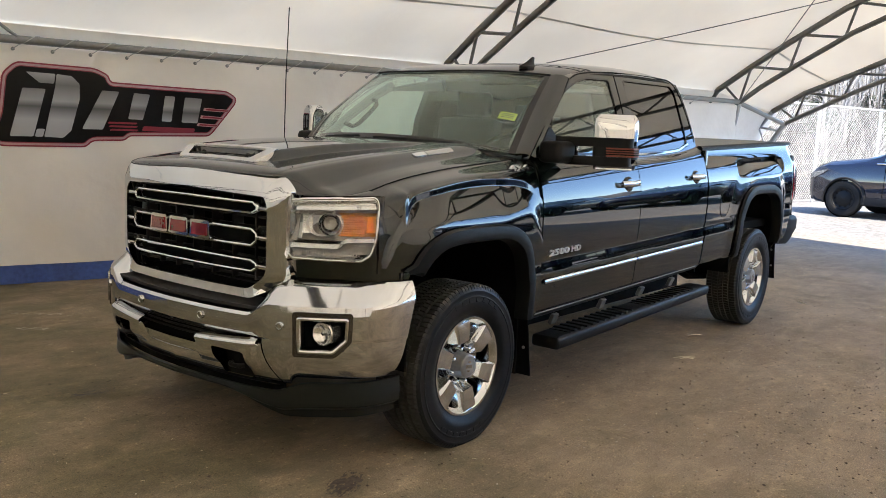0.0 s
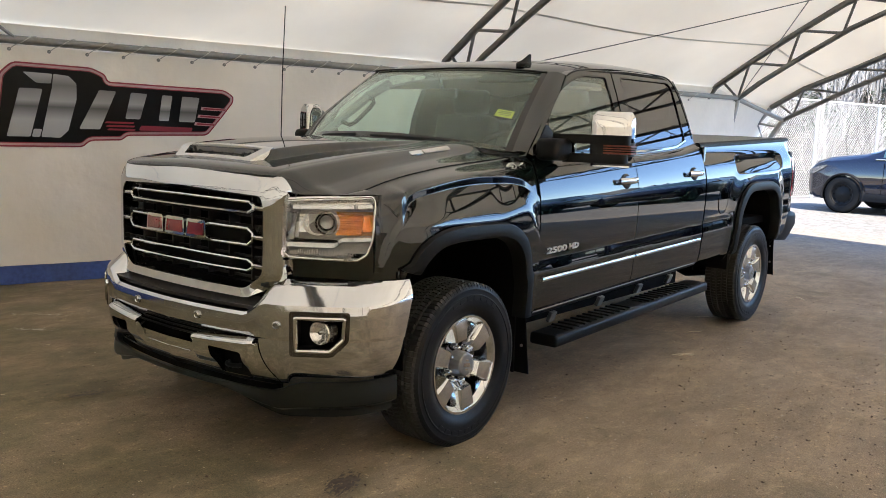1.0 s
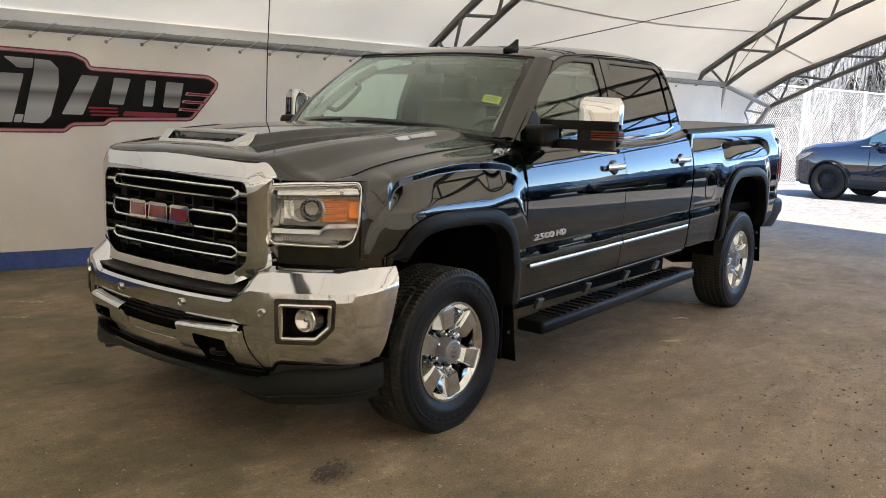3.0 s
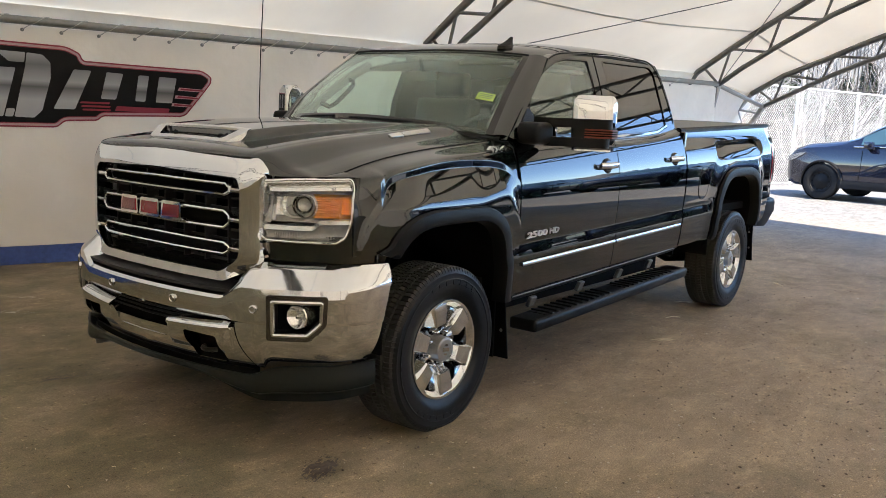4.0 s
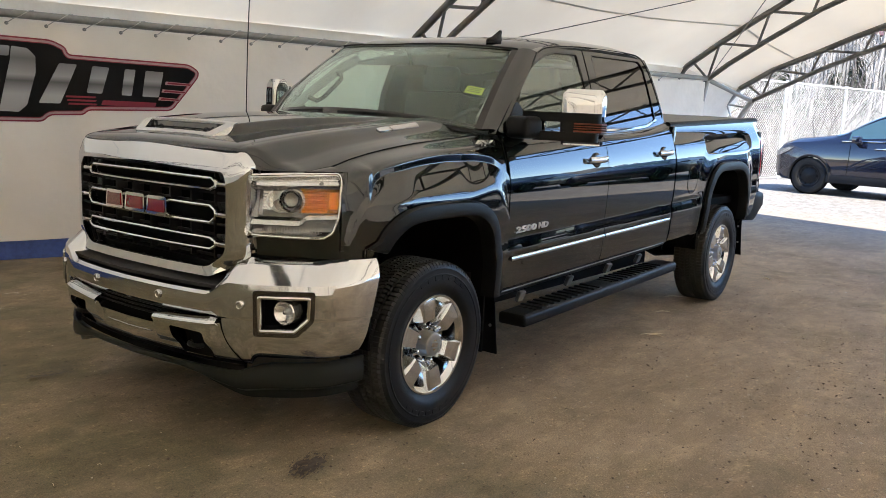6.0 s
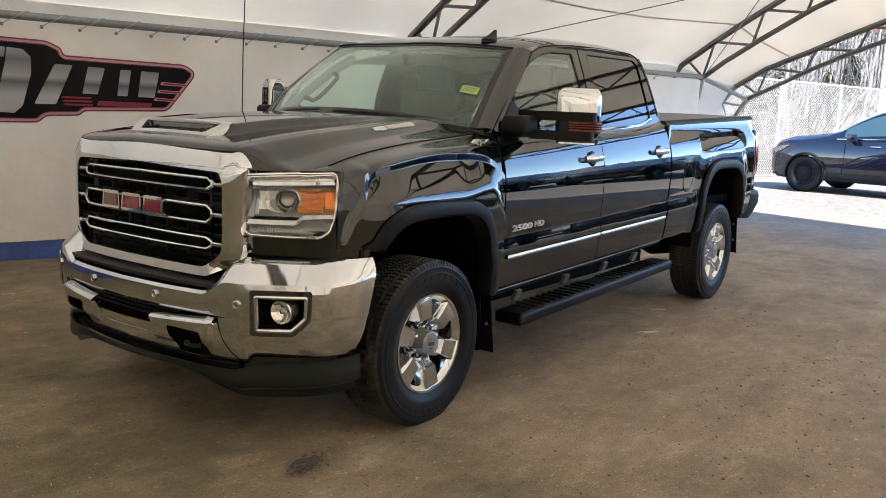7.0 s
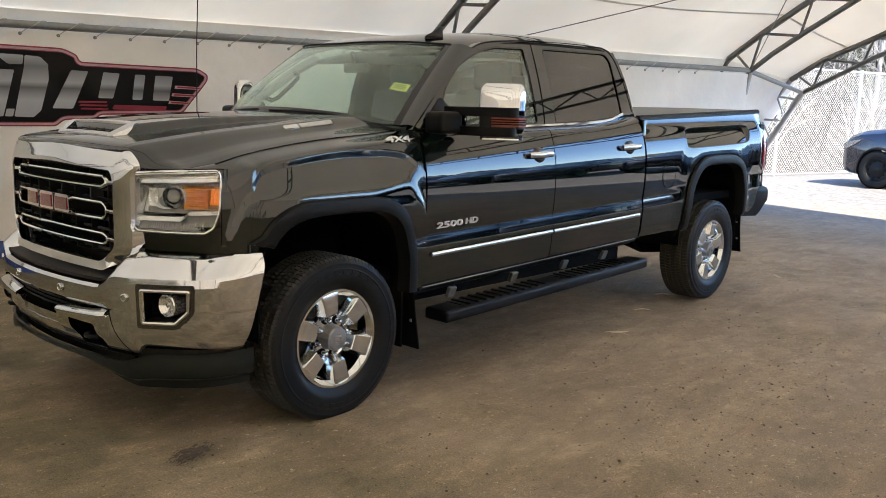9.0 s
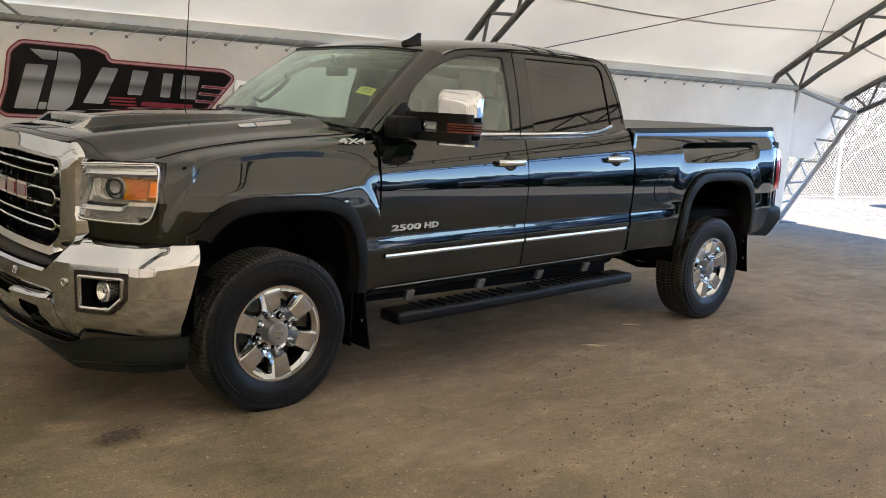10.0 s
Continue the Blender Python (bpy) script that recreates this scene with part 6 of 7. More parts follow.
# ---- arch flares, liners, flaps ----
for sg in (-1, 1):
    for (c, a, b), fw, x0, lows in ((FRONT_ARCH, fender_w, -0.5, (0.885, 0.55)), (REAR_ARCH, bed_w, 3.4, (0.62, 0.66))):
        ang = np.linspace(0.0, math.pi, 49)
        P = []
        for t in ang:
            cx, cz = math.cos(t), math.sin(t)
            r = (abs(cx) ** 4 + abs(cz) ** 4) ** -0.25
            lowz = lows[0] if cx < 0 else lows[1]
            row = []
            for k, (e, out) in enumerate(((0.004, 0.004), (0.0, 0.017), (-0.03, 0.024), (-0.048, 0.020), (-0.054, 0.006), (-0.054, -0.05))):
                x = c + (a + e) * r * cx
                z = 0.40 + (b + e) * r * cz
                row.append([x, z, out])
            P.append(row)
        # straight lower ends of the flare
        first, last = [[q[0], lows[1], q[2]] for q in P[0]], [[q[0], lows[0], q[2]] for q in P[-1]]
        P = [r for r in P if r[1][1] > (lows[1] if r[1][0] > c else lows[0])]
        P = [first] + P + [last]
        pts = []
        for r in P:
            base = fw(min(max(r[0][0], c - a * 0.999), c + a * 0.999), max(r[0][1], 0.60))
            base = max(base, 0.955)
            pts.append([(x, sg * (base + out), z) for x, z, out in r])
        part("arch_flare", shell(pts[::-1] if sg < 0 else pts, 0.01), FLARE_PLASTIC, truck, "dark grey plastic wheel-arch flare")
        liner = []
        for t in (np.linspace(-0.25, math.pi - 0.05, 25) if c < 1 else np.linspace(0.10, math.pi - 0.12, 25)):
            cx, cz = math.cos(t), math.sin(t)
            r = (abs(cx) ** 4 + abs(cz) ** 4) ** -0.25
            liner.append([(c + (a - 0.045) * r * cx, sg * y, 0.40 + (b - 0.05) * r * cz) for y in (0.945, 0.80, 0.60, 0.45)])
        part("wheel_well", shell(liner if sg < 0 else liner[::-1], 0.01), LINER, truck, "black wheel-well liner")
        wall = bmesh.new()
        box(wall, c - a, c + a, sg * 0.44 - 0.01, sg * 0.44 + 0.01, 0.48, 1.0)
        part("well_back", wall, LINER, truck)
    # mud flaps hang behind the wheels
    for xb, zl, zh in ((0.505, 0.215, 0.86), (4.47, 0.325, 0.80)):
        P = [[(xb + 0.04 * (1 - f) - 0.03 * math.sin(f * 2.5), sg * y, zl + (zh - zl) * f) for f in np.linspace(0, 1, 8)] for y in np.linspace(0.70, 0.965, 7)]
        fl = part("mud_flap", shell(P if sg < 0 else P[::-1], 0.008), LINER, truck, "black mud flap")
        for f in (0.25, 0.55, 0.8):
            q = bmesh.new()
            lathe(q, [(0.0001, -0.005), (0.008, -0.004), (0.009, 0.0)], 10)
            ob = part("clip", q, STEEL, fl)
            ob.matrix_basis = Matrix.Translation((xb - 0.03 * math.sin(f * 2.5) + 0.04 * (1 - f) - 0.008, sg * 0.94, zl + (zh - zl) * f)) @ pose(0, 0, 0, 0, 0, -90)

# ---- rockers and running boards ----
for sg in (-1, 1):
    P = [[(x, sg * y, z + RAKE * x) for y, z in ((0.93, 0.545), (0.955, 0.53), (0.945, 0.515), (0.90, 0.49), (0.82, 0.46), (0.70, 0.455))] for x in np.linspace(0.56, 2.76, 12)]
    part("rocker", shell(P if sg > 0 else P[::-1], 0.01), FLARE_PLASTIC, truck)
    part("rocker_seam", sweep(bmesh.new(), [(x, sg * 0.952, 0.531 + RAKE * x) for x in np.linspace(0.58, 2.74, 8)], 0.0035, 6), STEEL, truck)
    shear = Matrix(((1, 0, 0, 0), (0, sg, 0, 0), (RAKE, 0, 1, -0.45 * RAKE), (0, 0, 0, 1)))
    board = part("running_board", rbox(0.665, 2.765, 0.885, 1.058, 0.345, 0.412, 0.020, 3, shear), FLARE_PLASTIC, truck, "black box-section running board with ribbed treads")
    edge = [(x, sg * 1.040, 0.408 + RAKE * (x - 0.45)) for x in np.linspace(0.69, 2.74, 8)]
    part("board_edge", sweep(bmesh.new(), edge, 0.007, 6), BLACK_PLASTIC, board)
    for x0, x1 in ((0.83, 1.62), (1.80, 2.56)):
        P = [[(x, sg * y, 0.412 + RAKE * (x - 0.45) + 0.004 * (1 - ((y - 0.972) / 0.08) ** 2)) for y in np.linspace(0.898, 1.046, 5)] for x in np.linspace(x0, x1, 8)]
        pad = part("tread_pad", shell(P if sg > 0 else P[::-1], 0.006), BLACK_PLASTIC, board, "black tread pad")
        n = int((x1 - x0) / 0.068)
        for k in range(n):
            xc = x0 + 0.045 + k * (x1 - x0 - 0.09) / (n - 1)
            z = 0.417 + RAKE * (xc - 0.45)
            part("tread_rib", rbox(xc - 0.013, xc + 0.013, -0.070, 0.070, z - 0.004, z + 0.007, 0.004, 1, Matrix.Translation((0, sg * 0.972, 0)) @ Matrix(((1, 0.35 * -sg * 0, 0, 0), (0, 1, 0, 0), (0, 0, 1, 0), (0, 0, 0, 1)))), FLARE_PLASTIC, pad)
    for x in (0.86, 1.42, 1.95, 2.42):
        part("bracket", rbox(-0.03, 0.03, -0.012, 0.012, -0.035, 0.030, 0.004, 1, Matrix.Translation((x, sg * 0.905, 0.456 + RAKE * x)) @ pose(0, 0, 0, -22 * sg, 0, 0)), DARK_STEEL, board, "grey steel bracket")

# ---- towing mirrors ----
for sg in (-1, 1):
    foot = rbox(0.625, 0.80, -0.04, 0.10, 1.360, 1.478, 0.035, 3, Matrix.Translation((0.0, sg * 0.925, 0)) @ Matrix.Diagonal((1, sg, 1, 1)))
    mir = part("side_mirror", foot, BLACK_PLASTIC, truck, "black towing mirror with chrome cap")
    sail = rounded([(0.600, 1.385), (0.90, 1.395), (0.90, 1.43), (0.80, 1.560)], 0.03, 4)
    part("mirror_sail", plate([sail], 0.03, lambda u, v, o, sg=sg: (u, sg * (cab_side(v) + 0.012 - o), v), fine=0.08), BLACK_PLASTIC, mir, "black mirror base panel")
    part("mirror_arm_strap", rbox(0.80, 0.815, 0.985, 1.03, 1.405, 1.470, 0.005, 1, Matrix.Diagonal((1, sg, 1, 1))), CHROME_SOFT, mir)

    # head: wide across, thin along, leaning back at its outer end
    def head(z0, z1, grow, x0=0.835, x1=1.0, y0=1.085, y1=1.285, r=0.05, sg=sg, taper=0.0):
        bm = bmesh.new()
        lv = []
        for f in np.linspace(0, 1, 7):
            g = grow - taper * f ** 4
            k = 0.014 * smooth(0.80, 1.0, f) if taper else 0.0
            loop = rounded([(x0 - g + k, y0 - g + k), (x1 + g - k, y0 - g + k), (x1 + g + 0.02 - k, y1 + g - k), (x0 + 0.10 - g + k, y1 + g - k)], r, 5)
            lv.append([bm.verts.new((u, sg * v, z0 + (z1 - z0) * f)) for u, v in loop])
        n = len(lv[0])
        for a, b in zip(lv[:-1], lv[1:]):
            for k in range(n):
                bm.faces.new((a[k], a[(k + 1) % n], b[(k + 1) % n], b[k]))
        bm.faces.new(lv[0][::-1])
        bm.faces.new(lv[-1])
        return bm

    out_by = Matrix.Translation((-0.050, -0.026 if sg < 0 else -0.024, 0))
    before = set(mir.children)
    up = 0.022 if sg > 0 else 0.0
    part("mirror_cap", head(1.49 - 2.4 * up, 1.628 + up, 0.0, taper=0.008), CHROME, mir, "polished chrome mirror cap")
    part("mirror_arm", head(1.456 - 2.4 * up, 1.505 - 2.4 * up, 0.006, x0=0.80, x1=0.93, y0=0.890, y1=1.285, r=0.03), BLACK_PLASTIC, mir)
    part("mirror_arm", head(1.356, 1.404, 0.004, x0=0.80, x1=0.93, y0=0.955, y1=1.275, r=0.03), BLACK_PLASTIC, mir)
    part("mirror_band", head(1.395, 1.465 - 2.0 * up, 0.0), BLACK_PLASTIC, mir)
    part("mirror_lower", head(1.338, 1.346, -0.006), CHROME, mir, "chrome lower mirror edge")
    part("mirror_lower_shell", head(1.346, 1.364, -0.006), BLACK_GLOSS, mir)
    am = [[(0.835 + 0.10 * ((y - 1.085) / 0.20) - 0.0045, sg * y, z) for z in np.linspace(1.406, 1.454, 4)] for y in np.linspace(1.165, 1.262, 6)] + [[(0.945 + 0.06 * k / 4, sg * (1.2885), z) for z in np.linspace(1.406, 1.454, 4)] for k in range(5)]
    part("mirror_marker", shell(am if sg < 0 else am[::-1], 0.006), AMBER_DARK, mir, "dark amber marker lens")
    for k in (1, 2, 3):
        row = [Vector(r[0]).lerp(Vector(r[-1]), k / 4) for r in am]
        part("marker_rib", sweep(bmesh.new(), row, 0.0035, 5), BLACK_GLOSS, mir)
    part("mirror_glass", plate([rounded([(1.10, 1.37), (1.262, 1.37), (1.262, 1.61), (1.10, 1.61)], 0.03)], 0.004, lambda u, v, o, sg=sg: (1.006 - o + 0.006 + 0.10 * (u - 1.1), sg * u, v)), mat("mirror_silver", (0.85, 0.86, 0.86), 0.02, 1.0) if sg < 0 else bpy.data.materials["mirror_silver"], mir, "mirror glass")
    for ob in set(mir.children) - before:
        ob.matrix_basis = out_by

# ---- bed: cover, tailgate, lights, bumper, filler cap ----
P = [[(x, y, bed_high(x) + 0.012 + 0.012 * (1 - (y / 0.9) ** 2)) for y in np.linspace(-0.89, 0.89, 9)] for x in np.linspace(2.83, 4.80, 7)]
part("bed_cover", shell(P, 0.02), mat("cover_vinyl", (0.045, 0.044, 0.042), 0.42, var=0.15, bump=0.0006, bump_scale=300), truck, "black folding bed cover")
for sg in (-1, 1):
    P = [[(x, sg * y, bed_high(x) + z) for y, z in ((0.902, -0.012), (0.902, 0.004), (0.893, 0.014), (0.87, 0.014))] for x in np.linspace(2.80, 4.80, 8)]
    part("bed_rail_cap", shell(P if sg > 0 else P[::-1], 0.008), BLACK_PLASTIC, truck)
    P = []
    for z in np.linspace(1.02, 1.36, 10):
        P.append([(x, sg * y, z) for x, y in ((4.815, bed_w(4.815, z) + 0.003), (4.86, bed_w(4.86, z) + 0.008), (4.905, bed_w(4.88, z) + 0.004), (4.932, bed_w(4.88, z) - 0.012), (4.940, 0.90), (4.925, 0.80))])
    part("tail_lamp", shell(P if sg > 0 else P[::-1], 0.02), RED_LENS, truck, "tall red tail lamp")
    part("lamp_backing", rbox(4.80, 4.89, 0.78, 0.93, 1.02, 1.42, 0.01, 1, Matrix.Diagonal((1, sg, 1, 1))), BLACK_PLASTIC, truck)
part("tailgate", rbox(4.82, 4.885, -0.80, 0.80, 0.86, 1.50, 0.02, 2), PAINT, truck)
P = []
for x, y in ((4.70, -0.950), (4.80, -0.972), (4.92, -0.975), (4.975, -0.93), (5.02, -0.82), (5.06, -0.4), (5.065, 0.0), (5.06, 0.4), (5.02, 0.82), (4.975, 0.93), (4.92, 0.975), (4.80, 0.972), (4.70, 0.950)):
    P.append([(x - d, y * (1 - 0.02 * d / 0.1), z) for d, z in ((0.07, 0.865), (0.012, 0.850), (0.0, 0.83), (0.0, 0.76), (0.03, 0.735), (0.10, 0.66), (0.15, 0.63))])
part("rear_bumper", shell(P, 0.02), mat("bumper_black", (0.0025, 0.0025, 0.0028), 0.4, spec=0.15, var=0.15), truck, "black rear bumper")
round_door = [(3.125 + 0.090 * math.cos(a), 1.05 + 0.097 * math.sin(a)) for a in np.linspace(0, math.tau, 33)[:-1]]
fuel = part("fuel_door", plate([round_door], 0.006, lambda u, v, o: (u, -(bed_w(u, v) + 0.002 - o), v), fine=0.03), PAINT, truck, "round body-colour fuel door")
ringb = bmesh.new()
sweep(ringb, [(3.125 + 0.0945 * math.cos(a), -(bed_w(3.125, 1.05 + 0.10 * math.sin(a)) + 0.0015), 1.05 + 0.102 * math.sin(a)) for a in np.linspace(0, math.tau, 33)[:-1]], 0.0022, 5, closed=True)
part("fuel_door_gap", ringb, BLACK_PLASTIC, truck)
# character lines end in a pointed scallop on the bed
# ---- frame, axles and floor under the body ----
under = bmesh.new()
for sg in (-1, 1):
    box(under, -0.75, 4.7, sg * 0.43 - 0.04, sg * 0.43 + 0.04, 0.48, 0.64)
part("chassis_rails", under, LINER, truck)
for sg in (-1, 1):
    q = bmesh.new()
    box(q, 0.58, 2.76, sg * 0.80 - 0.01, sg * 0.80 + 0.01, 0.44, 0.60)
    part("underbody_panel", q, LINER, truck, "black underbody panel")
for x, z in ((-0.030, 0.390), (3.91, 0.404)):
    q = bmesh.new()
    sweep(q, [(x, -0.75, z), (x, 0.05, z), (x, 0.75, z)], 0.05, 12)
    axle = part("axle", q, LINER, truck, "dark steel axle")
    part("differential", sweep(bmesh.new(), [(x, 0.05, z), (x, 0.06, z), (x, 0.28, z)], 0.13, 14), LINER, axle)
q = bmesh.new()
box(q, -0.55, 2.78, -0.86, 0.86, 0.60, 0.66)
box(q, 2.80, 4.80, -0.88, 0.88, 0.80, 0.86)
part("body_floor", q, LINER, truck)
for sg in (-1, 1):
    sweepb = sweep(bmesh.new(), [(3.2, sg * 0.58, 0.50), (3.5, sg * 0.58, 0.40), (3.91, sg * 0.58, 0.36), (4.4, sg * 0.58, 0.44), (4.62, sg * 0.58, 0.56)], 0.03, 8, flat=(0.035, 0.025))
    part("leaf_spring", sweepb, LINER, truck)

# ---- cabin ----
part("dashboard", rbox(0.42, 0.86, -0.74, 0.74, 1.05, 1.385, 0.06, 3), CABIN, truck)
part("cabin_floor", rbox(0.45, 2.70, -0.80, 0.80, 0.66, 0.72, 0.01, 1), CABIN, truck)
part("headliner", shell([[(x, y, 1.885 - 0.07 * (y / 0.7) ** 2 - 0.05 * abs(x - 1.95)) for y in np.linspace(-0.66, 0.66, 7)] for x in (1.12, 1.5, 2.0, 2.55)], 0.015), HEADLINER, truck)
part("firewall_back", rbox(2.66, 2.72, -0.80, 0.80, 0.70, 1.45, 0.01, 1), CABIN, truck)
for y in (-0.40, 0.40):
    seat = part("front_seat", rbox(1.18, 1.68, y - 0.26, y + 0.26, 0.95, 1.10, 0.05, 3), SEAT, truck, "dark leather front seat")
    part("seat_back", rbox(-0.07, 0.07, -0.25, 0.25, 0.0, 0.56, 0.05, 3, Matrix.Translation((1.62, y, 1.06)) @ pose(0, 0, 0, 0, 12, 0)), SEAT, seat)
    part("headrest", rbox(-0.05, 0.05, -0.14, 0.14, 0.0, 0.17, 0.04, 3, Matrix.Translation((1.765, y, 1.625))), SEAT, seat)
    part("headrest_post", tube((1.76, y - 0.05, 1.58), (1.765, y - 0.05, 1.66), 0.008), STEEL, seat)
part("centre_console", rbox(0.95, 1.75, -0.12, 0.12, 0.75, 1.12, 0.03, 2), CABIN, truck)
rear = part("rear_bench", rbox(2.05, 2.45, -0.72, 0.72, 0.95, 1.10, 0.05, 3), SEAT, truck)
part("bench_back", rbox(2.44, 2.60, -0.72, 0.72, 1.05, 1.60, 0.05, 3), SEAT, rear)
for y in (-0.42, 0.0, 0.42):
    part("headrest", rbox(2.49, 2.58, y - 0.13, y + 0.13, 1.60, 1.74, 0.03, 2), SEAT, rear)
wheel_ring = bmesh.new()
turn = Matrix.Translation((0.98, -0.40, 1.33)) @ pose(0, 0, 0, 0, -62, 0)
sweep(wheel_ring, [turn @ Vector((0.19 * math.cos(a), 0.19 * math.sin(a), 0)) for a in np.linspace(0, math.tau, 33)[:-1]], 0.016, 8, closed=True)
steer = part("steering_wheel", wheel_ring, CABIN, truck, "dark steering wheel")
for a in (0, 150, 210):
    part("steering_spoke", tube(turn @ Vector((0, 0, 0)), turn @ Vector((0.19 * math.cos(radians(a + 90)), 0.19 * math.sin(radians(a + 90)), 0)), 0.016, 8), CABIN, steer)
part("steering_hub", rbox(-0.07, 0.07, -0.07, 0.07, -0.02, 0.03, 0.02, 2, turn), CABIN, steer)
mr = part("rear_view_mirror", rbox(0.92, 0.95, -0.105, 0.105, 1.695, 1.755, 0.012, 2), CABIN, truck)
part("mirror_stem", tube((0.93, 0, 1.74), (0.90, 0, 1.82), 0.012), CABIN, mr)
for sg in (-1, 1):
    part("pillar_trim", sweep(bmesh.new(), [(0.62, sg * 0.735, 1.44), (0.80, sg * 0.70, 1.585), (0.98, sg * 0.665, 1.715), (1.14, sg * 0.64, 1.80)], 0.03, 8), HEADLINER, truck)
    part("grab_handle", sweep(bmesh.new(), [(0.74, sg * 0.685, 1.535), (0.765, sg * 0.635, 1.515), (0.80, sg * 0.615, 1.535), (0.90, sg * 0.60, 1.620), (0.95, sg * 0.60, 1.665), (0.965, sg * 0.62, 1.69), (0.955, sg * 0.655, 1.70)], 0.014, 8), CABIN, truck)
part("visor", rbox(-0.01, 0.01, -0.2, 0.2, -0.12, 0.0, 0.006, 1, Matrix.Translation((1.12, -0.40, 1.86)) @ pose(0, 0, 0, 0, 60, 0)), CABIN, truck)
for sg in (-1, 1):
    for x0, x1 in ((0.60, 1.68), (1.72, 2.70)):
        part("door_trim", rbox(x0, x1, 0.83, 0.87, 0.75, 1.37, 0.015, 2, Matrix.Diagonal((1, sg, 1, 1))), CABIN, truck)


# ---- the lot outside: parked cars ----
CAR_PAINT = mat("car_paint", (0.002, 0.003, 0.012), 0.4, 0.0, 0.8, spec=0.1, var=0.08, scale=600, fine=1500)
CAR_TYRE = mat("car_tyre_rubber", (0.010, 0.010, 0.010), 0.8, var=0.25, scale=9, fine=120, spec=0.2)
CAR_CLAD = mat("car_cladding", (0.010, 0.010, 0.011), 0.55, var=0.12, spec=0.15)
CAR_GLASS = glass("car_glass", (0.30, 0.34, 0.34))
STEEL_WHEEL = mat("black_steel_wheel", (0.006, 0.006, 0.0065), 0.45, 0.0, var=0.2, spec=0.15)

# stations along the car (x back from the nose): half width, sill, shoulder height, roof height, roof half width
CAR_ST = [(0.00, 0.52, 0.42, 0.66, 0.69, 0.50), (0.06, 0.68, 0.30, 0.78, 0.83, 0.62), (0.20, 0.80, 0.24, 0.88, 0.95, 0.70), (0.45, 0.87, 0.22, 0.95, 1.03, 0.74), (0.80, 0.89, 0.22, 0.98, 1.07, 0.76), (1.10, 0.895, 0.22, 1.00, 1.11, 0.76),
          (1.35, 0.90, 0.22, 1.00, 1.18, 0.73), (1.65, 0.90, 0.22, 1.01, 1.37, 0.68), (1.95, 0.90, 0.22, 1.02, 1.52, 0.64), (2.30, 0.90, 0.22, 1.03, 1.61, 0.62), (2.80, 0.90, 0.22, 1.05, 1.645, 0.61), (3.30, 0.90, 0.23, 1.07, 1.63, 0.60),
          (3.70, 0.89, 0.25, 1.09, 1.58, 0.58), (3.95, 0.87, 0.29, 1.10, 1.48, 0.56), (4.12, 0.83, 0.36, 1.08, 1.24, 0.60), (4.22, 0.76, 0.42, 0.92, 1.00, 0.62), (4.26, 0.66, 0.48, 0.72, 0.76, 0.58)]


def car_section(st, off=0.0):
    x, w, sill, sh, roof, rw = st
    w, rw, roof = w + off, rw + off, roof + off
    low = sill + 0.16
    half = [(w - 0.10, sill), (w - 0.02, sill + 0.05), (w, low), (w + 0.004, (low + sh) / 2), (w - 0.012, sh - 0.06), (w - 0.045, sh), (w - 0.07, sh + 0.03 * (roof > sh + 0.1))]
    a, b = half[-1]
    for k in range(1, 6):
        f = k / 5
        half.append((a + (rw - a) * f ** 1.15, b + (roof - 0.05 - b) * f))
    half += [(rw - 0.06, roof - 0.015), (rw * 0.5, roof + 0.008), (0.0, roof + 0.014)]
    return [(x, -y, z) for y, z in half] + [(x, y, z) for y, z in half[-2::-1]]


